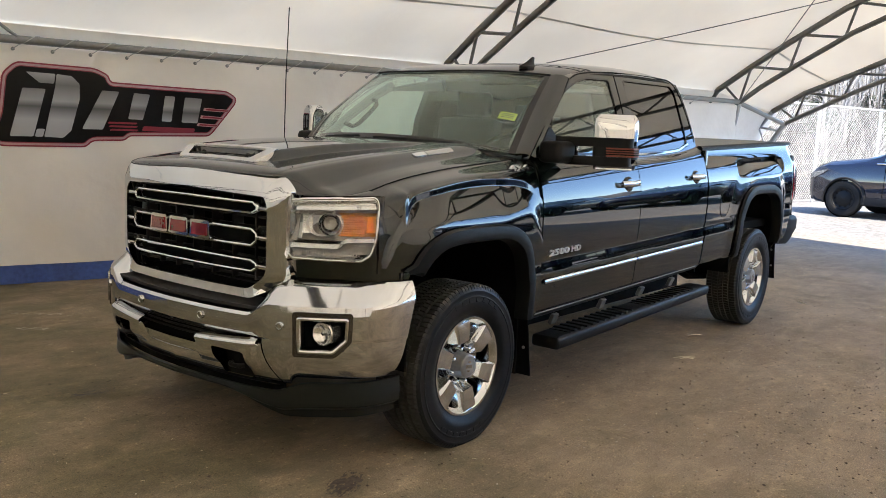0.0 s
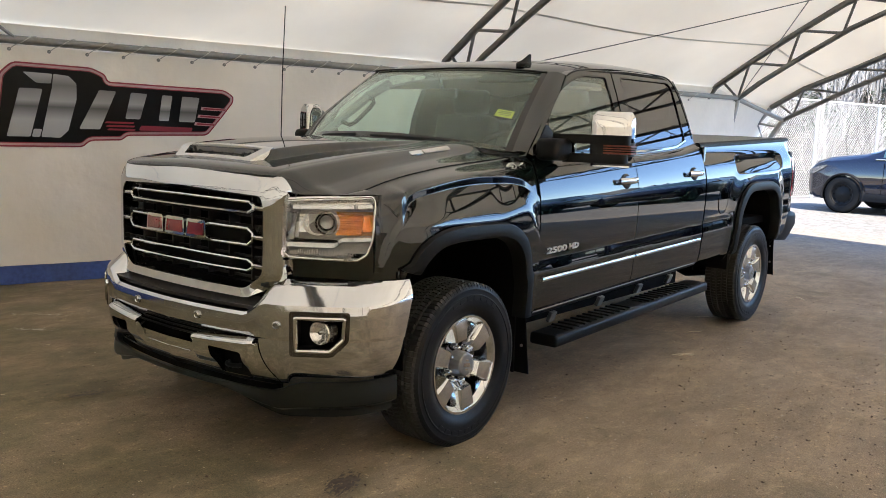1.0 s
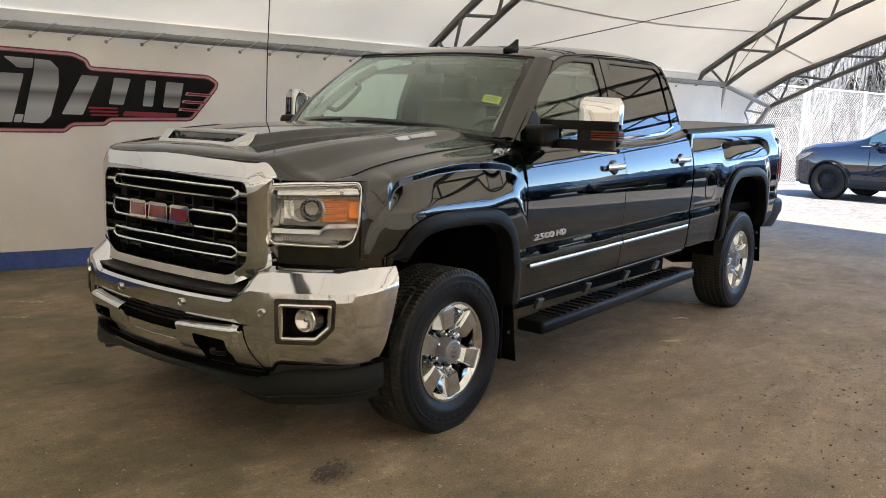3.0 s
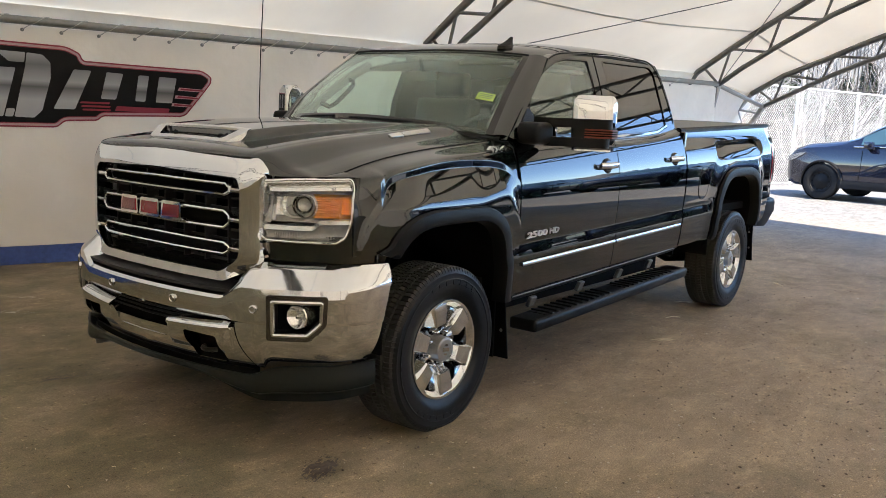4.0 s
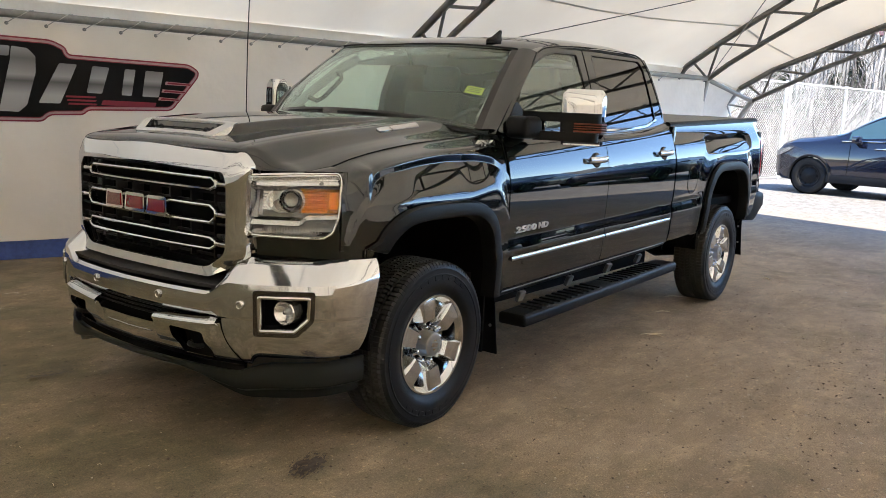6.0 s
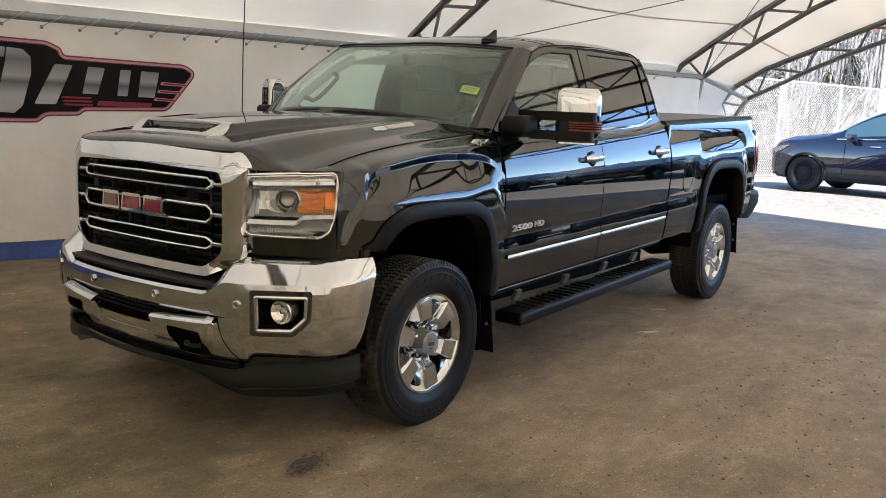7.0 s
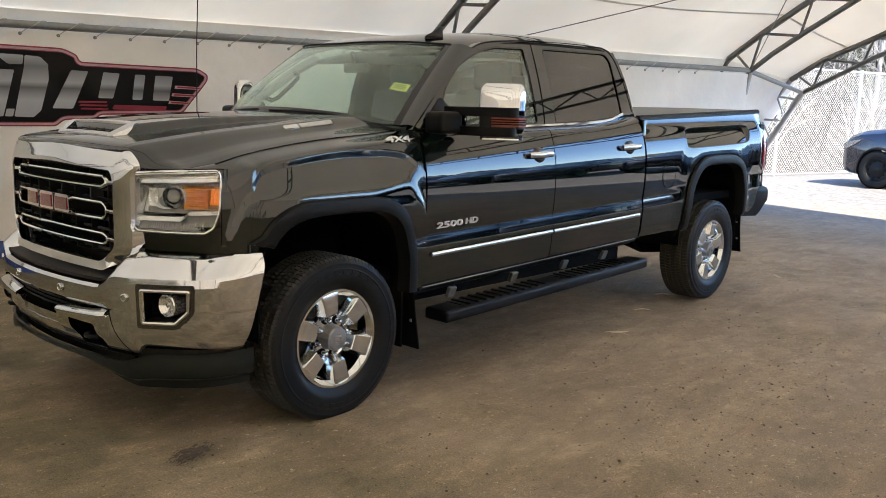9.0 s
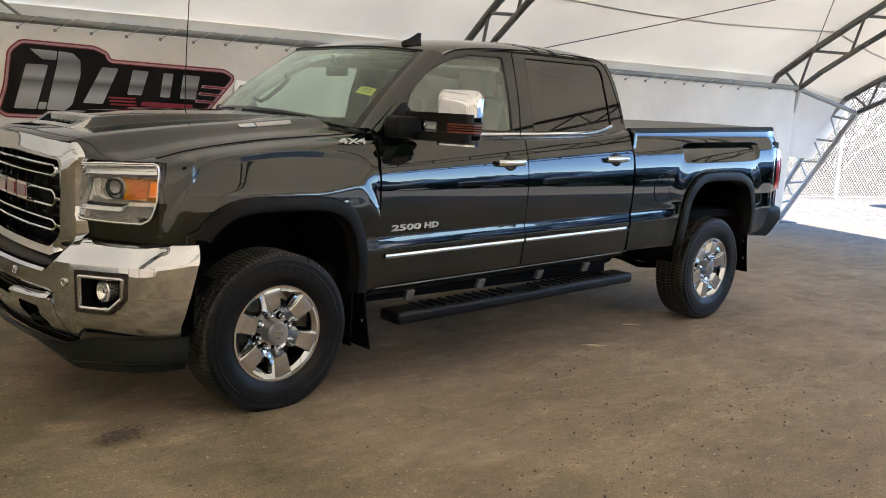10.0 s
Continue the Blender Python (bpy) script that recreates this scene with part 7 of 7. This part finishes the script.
def parked_car(m, label, group="parked cars"):
    car = thing("parked_car", label, "car", m, group)
    P = [car_section(s) for s in CAR_ST]
    bm = bmesh.new()
    V = [[bm.verts.new(p) for p in r] for r in P]
    n = len(V[0])
    for a, b in zip(V[:-1], V[1:]):
        for k in range(n - 1):
            bm.faces.new((a[k], a[k + 1], b[k + 1], b[k]))
        bm.faces.new((a[n - 1], a[0], b[0], b[n - 1]))
    bm.faces.new(V[0][::-1]), bm.faces.new(V[-1])
    body = part("body", bm, CAR_PAINT, car, "dark blue painted body")

    def pane(i0, i1, k0, k1, name="side_window", material=CAR_GLASS, off=0.006, trim=0.12):
        rows = []
        for i in np.linspace(i0 + trim, i1 - trim, 9):
            st = [float(np.interp(i, range(len(CAR_ST)), [c[q] for c in CAR_ST])) for q in range(6)]
            sec = car_section(st, off)
            rows.append([tuple(np.array(sec[int(k)]) * (1 - (k % 1)) + np.array(sec[min(int(k) + 1, n - 1)]) * (k % 1)) for k in np.linspace(k0, k1, 7)])
        part(name, shell(rows, 0.004), material, car)

    dark = mat("car_glass_dark", (0.028, 0.060, 0.062), 0.04, coat=1.0) if "car_glass_dark" not in bpy.data.materials else bpy.data.materials["car_glass_dark"]
    for k0, k1 in ((6.5, 10.6), (n - 1 - 10.6, n - 1 - 6.5)):
        pane(6.25, 9.35, k0, k1, material=dark)
        pane(9.45, 11.6, k0, k1, material=dark)
        pane(11.65, 12.7, k0, k1, material=dark)
    pane(5.3, 8.2, 11.0, n - 1 - 11.0, "windscreen", dark, 0.006, 0.1)
    for sg in (-1, 1):
        strip = [(x, sg * (float(np.interp(x, [c[0] for c in CAR_ST], [c[1] for c in CAR_ST])) - 0.038), float(np.interp(x, [c[0] for c in CAR_ST], [c[3] for c in CAR_ST])) + 0.012) for x in np.linspace(1.35, 3.75, 14)]
        part("belt_trim", sweep(bmesh.new(), strip, 0.012, 6), CHROME, car, "chrome window trim")
        part("sill_cladding", shell([[(x, sg * (0.905 + 0.012 * (k == 1)), 0.24 + 0.07 * k) for k in range(3)] for x in np.linspace(1.15, 3.1, 8)][::sg], 0.02), CAR_CLAD, car)
        for hx in (2.05, 2.95):
            part("door_handle", sweep(bmesh.new(), [(hx - 0.09, sg * 0.905, 0.90), (hx - 0.06, sg * 0.935, 0.905), (hx + 0.06, sg * 0.935, 0.907), (hx + 0.09, sg * 0.905, 0.908)], 0.013, 8), CHROME, car)
        for lx in (1.50, 2.48, 3.25):
            part("door_gap", sweep(bmesh.new(), [(lx, sg * 0.906, 0.40), (lx + 0.02, sg * 0.909, 0.65), (lx + 0.02, sg * 0.898, 0.95)], 0.004, 5), LINER, car)
        mir = part("door_mirror", rbox(1.60, 1.74, 0.93, 1.10, 0.99, 1.12, 0.03, 2, Matrix.Diagonal((1, sg, 1, 1))), CAR_PAINT, car)
        part("mirror_stem", rbox(1.62, 1.72, 0.85, 0.95, 0.97, 1.02, 0.01, 1, Matrix.Diagonal((1, sg, 1, 1))), CAR_CLAD, mir)
        P = [[(0.10 + 0.36 * a / 6, sg * (0.735 + 0.115 * (a / 6) ** 0.7 + 0.012), 0.715 + 0.14 * (a / 6) + b * (0.045 * (1 - (a / 6) ** 3) + 0.006)) for b in (-1, 0, 1)] for a in range(7)]
        part("headlight", shell(P[::sg], 0.02), mat("car_headlight", (0.26, 0.27, 0.28), 0.12, 0.7, 1.0) if "car_headlight" not in bpy.data.materials else bpy.data.materials["car_headlight"], car, "clear headlight")
        for wx in (0.82, 3.38):
            q = bmesh.new()
            arc = [(wx + 0.385 * math.cos(a), sg * 0.905, 0.335 + 0.385 * math.sin(a)) for a in np.linspace(-0.25, math.pi + 0.25, 21)]
            sweep(q, arc, 0.03, 8, flat=(0.022, 0.035))
            part("arch_cladding", q, CAR_CLAD, car)
            q = bmesh.new()
            lathe(q, [(0.0001, 0.895), (0.36, 0.895), (0.36, 0.91)], 28)
            o = part("wheel_opening", q, LINER, car)
            o.matrix_basis = Matrix.Translation((wx, 0, 0.335)) @ Matrix.Diagonal((1, sg, 1, 1))
            w = new("wheel")
            w.parent = car
            w.matrix_basis = Matrix.Translation((wx, sg * 0.83, 0.335)) @ pose(0, 0, 0, 0, 0, 0 if sg < 0 else 180)
            q = bmesh.new()
            lathe(q, [(0.205, -0.09), (0.215, -0.102), (0.25, -0.11), (0.31, -0.105), (0.33, -0.085), (0.335, -0.05), (0.335, 0.06), (0.32, 0.10), (0.21, 0.10)], 40)
            part("tyre", q, CAR_TYRE, w)
            q = bmesh.new()
            lathe(q, [(0.21, -0.095), (0.20, -0.10), (0.19, -0.08), (0.15, -0.07), (0.11, -0.088), (0.06, -0.085), (0.03, -0.10), (0.0001, -0.10)], 32)
            part("rim", q, STEEL_WHEEL, w, "black steel rim")
            for k in range(10):
                a = k * math.tau / 10
                q = bmesh.new()
                lathe(q, [(0.0001, -0.0835), (0.017, -0.083), (0.019, -0.079)], 8)
                o = part("rim_hole", q, LINER, w)
                o.matrix_basis = Matrix.Translation((0.16 * math.cos(a), 0.006, 0.16 * math.sin(a)))
    part("nose_cladding", rbox(0.02, 0.14, -0.55, 0.55, 0.26, 0.46, 0.03, 2), CAR_CLAD, car)
    part("nose_grille", rbox(0.0, 0.10, -0.40, 0.40, 0.56, 0.66, 0.02, 2), BLACK_GLOSS, car)
    return car


def lot(x, y, heading, dz=0.0):
    """Car pose: its nose wheel line near (x, y), pointing along heading (degrees)."""
    return Matrix.Translation((x, y, ground_z(x, y) + dz)) @ pose(0, 0, 0, 0, 0, heading - 180) @ Matrix.Scale(1.09, 4)


h0 = radians(81)
wheel_l = Vector((15.73, 1.29, 0))
right = Vector((math.sin(h0), -math.cos(h0), 0))
ahead = Vector((math.cos(h0), math.sin(h0), 0))
nose_at = wheel_l + right * 0.98 + ahead * 0.89
car = parked_car(lot(nose_at.x, nose_at.y, 81), "dark blue compact hatchback parked on sunlit gravel near a fence")
for k in range(5):
    at = Vector((14.4, -4.3, 0)) + Vector((-0.55, -2.9, 0)) * k + Vector((0.3 * math.sin(k * 2.3), 0, 0))
    copy_thing(car, lot(at.x, at.y, 172 + 3 * math.sin(k * 1.7)))

# low wooded ridge across the lot, mirrored in the truck's paint
RIDGE = mat("winter_woods", (0.125, 0.128, 0.130), 0.95, var=0.6, scale=0.5, fine=4)
P = []
for a in np.linspace(-88, -9, 190):
    c = Vector((math.cos(radians(a)), math.sin(radians(a)), 0))
    top = 3.7 + 1.2 * noise.noise(Vector((a * 0.11, 0, 2))) + 1.3 * noise.noise(Vector((a * 0.55, 3, 0))) + 0.8 * noise.noise(Vector((a * 2.3, 1, 0)))
    P.append([tuple(c * (52 + 5 * f) + Vector((2, -2, top * math.sin(f * math.pi / 2) + 0.1))) for f in (0, 0.15, 0.35, 0.6, 0.85, 1.0)])
tagged(part("backdrop_ridge", shell(P, 0.3), RIDGE), "low dark wooded ridge far across the gravel lot", "ridge", kind="structure")

# ---- chain-link fence ----
FENCE_D, FENCE_H = 8.3, 2.45
GALV = mat("fence_wire", (0.40, 0.40, 0.39), 0.5, 0.25, var=0.15)
fence = thing("chain_link_fence", "tall galvanised chain-link fence with round posts and top rail", "fence")


def at_fence(s, z, off=0.0):
    p = tent(s, FENCE_D + off, 0)
    return Vector((p.x, p.y, 0.115 + z))


for k in range(9):
    s = 12.4 + 2.95 * k
    part("fence_post", tube(at_fence(s, -0.05, 0.05), at_fence(s, FENCE_H + 0.05, 0.05), 0.038, 10), GALV, fence)
part("top_rail", tube(at_fence(9.5, FENCE_H), at_fence(37, FENCE_H), 0.024, 8), GALV, fence)
part("bottom_wire", tube(at_fence(9.5, 0.05), at_fence(37, 0.05), 0.006, 6), GALV, fence)
bm = bmesh.new()
step = 0.085
for sg in (-1, 1):
    k = -30
    while 9.5 + k * step < 37:
        s0 = 9.5 + k * step
        a, b = (s0, 0.03), (s0 + FENCE_H, FENCE_H)
        if sg < 0:
            a, b = (s0, FENCE_H), (s0 + FENCE_H, 0.03)
        if max(a[0], b[0]) > 9.5:
            sweep(bm, (at_fence(*a, 0.004 * sg), at_fence(*b, 0.004 * sg)), 0.0034, 3, caps=False)
        k += 1
part("wire_mesh", bm, GALV, fence, "diamond wire mesh")

# ---- brush, bank and shed behind the fence ----
BARK = mat("pale_bark", (0.24, 0.22, 0.20), 0.85, var=0.35, scale=6, fine=60)
BARK_DARK = mat("dark_bark", (0.05, 0.042, 0.036), 0.9, var=0.35, scale=6, fine=60)
rnd = random.Random(7)
bank_mat = mat("rubble_bank", (0.042, 0.036, 0.030), 0.95, var=0.6, scale=2.2, fine=14, bump=0.03, bump_scale=7)
P = [[tuple(tent(s, FENCE_D + 0.7 + 0.8 * k, 0.12 + 0.30 * k * (0.8 + 0.3 * noise.noise(Vector((s * 0.7, k * 0.8, 0))))) + Vector((0, 0, 0.12 * noise.noise(Vector((s * 1.9, k * 1.3, 5)))))) for k in range(9)] for s in np.linspace(6, 46, 90)]
tagged(part("bank", shell(P, 0.05), bank_mat), "pale stony bank rising behind the fence", "bank", kind="structure")


def twig(bm, p, d, length, r, depth):
    pts, q, v = [p], p, d.normalized()
    for k in range(4):
        v = (v + Vector((rnd.uniform(-1, 1), rnd.uniform(-1, 1), rnd.uniform(-0.5, 0.9))) * 0.28).normalized()
        q = q + v * (length / 4)
        pts.append(q)
    sweep(bm, pts, r, 4 if depth else 5, caps=False)
    if depth:
        for k in range(3 + depth):
            b = pts[rnd.randint(1, 4)]
            twig(bm, b, v + Vector((rnd.uniform(-1, 1), rnd.uniform(-1, 1), rnd.uniform(-0.2, 0.9))) * 0.9, length * rnd.uniform(0.4, 0.7), r * 0.55, depth - 1)


for k in range(16):
    s = 11.0 + 1.55 * k + rnd.uniform(-0.4, 0.4)
    bm = bmesh.new()
    base = tent(s, FENCE_D + 1.1 + rnd.uniform(0, 1.6), 0.45)
    for q in range(6):
        twig(bm, base + Vector((rnd.uniform(-0.4, 0.4), rnd.uniform(-0.3, 0.3), 0)), Vector((rnd.uniform(-0.7, 0.7), rnd.uniform(-0.6, 0.6), 1)), rnd.uniform(1.6, 3.0), rnd.uniform(0.014, 0.026), 2)
    tagged(part("bare_shrub", bm, BARK if k % 2 else BARK_DARK), "tangled leafless shrub with pale twigs behind the fence", "shrub", group="bare shrubs")
for k in range(10):
    s = 10.5 + 3.0 * k + rnd.uniform(-0.8, 0.8)
    t = thing("bare_tree", "slender leafless tree with thin pale branches", "tree", group="bare trees")
    bm = bmesh.new()
    base = tent(s, FENCE_D + 5.5 + rnd.uniform(-1.0, 2.5), 1.6)
    top = base + Vector((rnd.uniform(-0.6, 0.6), rnd.uniform(-0.4, 0.4), rnd.uniform(5.5, 8)))
    trunk = [base.lerp(top, f / 6) + Vector((0.10 * math.sin(f * 1.3 + k), 0.08 * math.cos(f), 0)) for f in range(7)]
    for a, b, r in zip(trunk[:-1], trunk[1:], (0.09, 0.08, 0.065, 0.05, 0.035, 0.02)):
        sweep(bm, (a, b), r, 7, caps=False)
    part("trunk", bm, BARK, t)
    bm = bmesh.new()
    for q in range(16):
        f = rnd.uniform(0.2, 1.0)
        twig(bm, base.lerp(top, f), Vector((rnd.uniform(-1, 1), rnd.uniform(-1, 1), rnd.uniform(0.2, 0.9))), rnd.uniform(1.0, 2.4) * (1.2 - 0.6 * f), 0.022 * (1.2 - 0.7 * f), 2)
    part("branch_crown", bm, BARK, t)
SIDING = mat("ribbed_siding", (0.10, 0.095, 0.088), 0.6, 0.2, var=0.2, scale=1.5, fine=20)
shed = thing("shed", "grey ribbed-metal shed with a red trim band far behind the fence", "shed")
S0, S1, SD = 27.0, 46.0, FENCE_D + 11.0
part("wall", plate([[(S0, 0.8), (S1, 0.8), (S1, 8.5), (S0, 8.5)]], 0.3, lambda u, v, o: tent(u, SD + o, v)), SIDING, shed)
for k in range(54):
    s = S0 + 0.2 + 0.35 * k
    part("rib", rbox(-0.05, 0.05, -0.05, 0.02, 0.8, 8.5, 0.01, 1, Matrix.Translation(tent(s, SD - 0.02, 0)) @ pose(0, 0, 0, 0, 0, -15.7)), SIDING, shed)
part("trim_band", plate([[(S0, 6.4), (S1, 6.4), (S1, 6.75), (S0, 6.75)]], 0.05, lambda u, v, o: tent(u, SD - 0.12 + o, v)), mat("red_trim", (0.05, 0.008, 0.009), 0.6, var=0.15), shed)
part("roof", plate([[(S0 - 0.4, 8.5), (S1 + 0.4, 8.5), (S1 + 0.4, 8.7), (S0 - 0.4, 8.7)]], 5.0, lambda u, v, o: tent(u, SD - 0.4 + o, v)), SIDING, shed)

# ---- small things on the floor ----
PEBBLE = mat("pebble", (0.25, 0.19, 0.14), 0.85)
pt = PEBBLE.node_tree
pg, pr = pt.nodes.new("ShaderNodeNewGeometry"), pt.nodes.new("ShaderNodeValToRGB")
for k, (at, tone) in enumerate(((0.0, (0.080, 0.058, 0.042)), (0.45, (0.13, 0.098, 0.070)), (0.65, (0.34, 0.27, 0.20)), (1.0, (0.52, 0.46, 0.37)))):
    e = pr.color_ramp.elements[k] if k < 2 else pr.color_ramp.elements.new(at)
    e.position, e.color = at, (*tone, 1)
pt.links.new(pg.outputs["Random Per Island"], pr.inputs[0])
pt.links.new(pr.outputs[0], pt.nodes["Principled BSDF"].inputs["Base Color"])
STRAW = mat("dry_straw", (0.66, 0.57, 0.38), 0.8, var=0.25, scale=40)
rnd = random.Random(11)
bm = bmesh.new()
for k in range(2600):
    if k < 1500:
        x, y = rnd.gauss(1.6, 1.7), rnd.gauss(-2.3, 0.75)
    elif k < 2100:
        x, y = rnd.uniform(-2.5, 9), rnd.uniform(-4.5, 3.2)
    else:
        x, y = rnd.uniform(0.5, 7), rnd.gauss(-2.2, 0.5)
    r = rnd.choice((0.0028, 0.0033, 0.004, 0.005, 0.006, 0.008)) * rnd.uniform(0.7, 1.2)
    verts = [bm.verts.new((x + r * a * rnd.uniform(0.7, 1.3), y + r * b * rnd.uniform(0.7, 1.3), ground_z(x, y) + r * 0.3 + r * c * 0.6)) for a, b, c in ((1, 0, 0), (-1, 0, 0), (0, 1, 0), (0, -1, 0), (0, 0, 1), (0, 0, -1))]
    for i, j, q in ((0, 2, 4), (2, 1, 4), (1, 3, 4), (3, 0, 4), (2, 0, 5), (1, 2, 5), (3, 1, 5), (0, 3, 5)):
        bm.faces.new((verts[i], verts[j], verts[q]))
tagged(part("loose_gravel", bm, PEBBLE, angle=10), "scattered brown grit and pebbles on the dirt floor", "gravel", kind="stuff")
for x, y, a, n in ((2.36, -1.095, -44, 3), (3.74, -0.67, -42, 4), (3.11, -0.85, -30, 2), (5.3, -1.0, 35, 3)):
    t = thing("straw_wisp", "short dry straw stalks lying on the dirt floor", "straw", group="straw wisps")
    for q in range(n):
        b = radians(a + rnd.uniform(-12, 12))
        L = rnd.uniform(0.09, 0.17) * (1.0 if n > 1 else 0.45)
        c = Vector((x + rnd.uniform(-0.02, 0.02), y + rnd.uniform(-0.02, 0.02), ground_z(x, y) + 0.010))
        part("stalk", sweep(bmesh.new(), [c + Vector((math.cos(b) * L * f, math.sin(b) * L * f, 0.006 * math.sin(math.pi * (f + 0.5)))) for f in (-0.5, -0.2, 0.1, 0.5)], 0.0024, 5), STRAW, t)
# chopped straw bits trodden into the dirt
bm = bmesh.new()
for k in range(70):
    x, y = (rnd.uniform(-2.2, 5.5), rnd.uniform(-2.9, -0.7)) if k % 3 else (rnd.uniform(-2.2, 0.2), rnd.uniform(-1.8, 2.5))
    a, L = rnd.uniform(0, math.tau), rnd.uniform(0.004, 0.013)
    c = Vector((x, y, ground_z(x, y) + 0.009))
    d = Vector((math.cos(a), math.sin(a), 0)) * L
    sweep(bm, [c - d, c + Vector((rnd.uniform(-0.004, 0.004), 0, 0.003)), c + d], rnd.uniform(0.0008, 0.0014), 4)
tagged(part("straw_bits", bm, STRAW), "short pale straw bits scattered over the dirt floor", "straw", kind="stuff")
STAIN = mat("damp_stain", (0.085, 0.066, 0.048), 0.75, var=0.5, scale=9, fine=60, bump=0.004, bump_scale=60)
MARKS = ((-0.14, 2.97, 0.30, 0.07, -45, 60), (-0.44, 2.58, 0.24, 0.06, -45, 45))
CHALK = mat("pale_scuff", (0.52, 0.47, 0.38), 0.9, var=0.3, scale=9, fine=60)


def floor_marks(name, label, material, x, y, a, b, turn, n, size):
    """A ragged cluster of thin flakes on the floor."""
    bm = bmesh.new()
    c, s = math.cos(radians(turn)), math.sin(radians(turn))
    for k in range(n):
        q, r = rnd.uniform(0, math.tau), math.sqrt(rnd.random())
        u, v = a * r * math.cos(q), b * r * math.sin(q)
        px, py = x + u * c - v * s, y + u * s + v * c
        m = rnd.randint(5, 8)
        ang = sorted(rnd.uniform(0, math.tau) for _ in range(m))
        rad = size * rnd.uniform(0.35, 1.3) * (1.2 - r)
        ring = []
        for t in ang:
            w = rad * rnd.uniform(0.6, 1.3)
            du, dv = w * math.cos(t) * 1.9, w * math.sin(t) * 0.7
            ring.append(bm.verts.new((px + du * c - dv * s, py + du * s + dv * c, ground_z(px, py) + 0.0075 + 0.001 * rnd.random())))
        bm.faces.new(ring)
    tagged(part(name, bm, material), label, "floor mark", kind="stuff")


floor_marks("floor_stain", "dark damp oil stain on the dirt floor", STAIN, -0.80, -0.93, 0.15, 0.075, 25, 150, 0.020)
for x, y, a, b, turn, n in MARKS:
    floor_marks("floor_scuff", "pale chalky scuff marks on the dirt floor", CHALK, x, y, a, b, turn, n, 0.012)
floor_marks("floor_stain", "dark damp oil stain on the dirt floor", STAIN, -0.90, 0.93, 0.17, 0.05, -12, 70, 0.016)
# dark evergreen scrub behind the bare shrubs
NEEDLE = mat("evergreen_needles", (0.030, 0.040, 0.020), 0.8, var=0.5, scale=3, fine=20)
rnd = random.Random(23)
for k in range(9):
    t = thing("evergreen_bush", "dense dark evergreen bush behind the bare shrubs", "bush", group="evergreen bushes")
    s = 12.5 + 3.1 * k + rnd.uniform(-0.8, 0.8)
    base = tent(s, FENCE_D + 6.5 + rnd.uniform(-0.6, 1.6), 1.3)
    hgt = rnd.uniform(2.4, 4.2)
    part("stem", sweep(bmesh.new(), [base, base + Vector((0.1, 0, hgt * 0.5)), base + Vector((0, 0.1, hgt * 0.95))], 0.06, 6), BARK_DARK, t)
    bm = bmesh.new()
    for q in range(900):
        f = rnd.random() ** 0.8
        a, r = rnd.uniform(0, math.tau), (1.25 * (1 - f) + 0.15) * math.sqrt(rnd.random()) * (1 + 0.3 * math.sin(5 * f + k))
        c = base + Vector((r * math.cos(a), r * math.sin(a), f * hgt))
        d = Vector((math.cos(a), math.sin(a), rnd.uniform(-0.6, 0.5))).normalized()
        e = d.cross(Vector((rnd.uniform(-1, 1), rnd.uniform(-1, 1), 1))).normalized()
        L, w = rnd.uniform(0.10, 0.24), rnd.uniform(0.03, 0.07)
        bm.faces.new([bm.verts.new(p) for p in (c - d * L, c + e * w, c + d * L, c - e * w)])
    part("foliage", bm, NEEDLE, t)
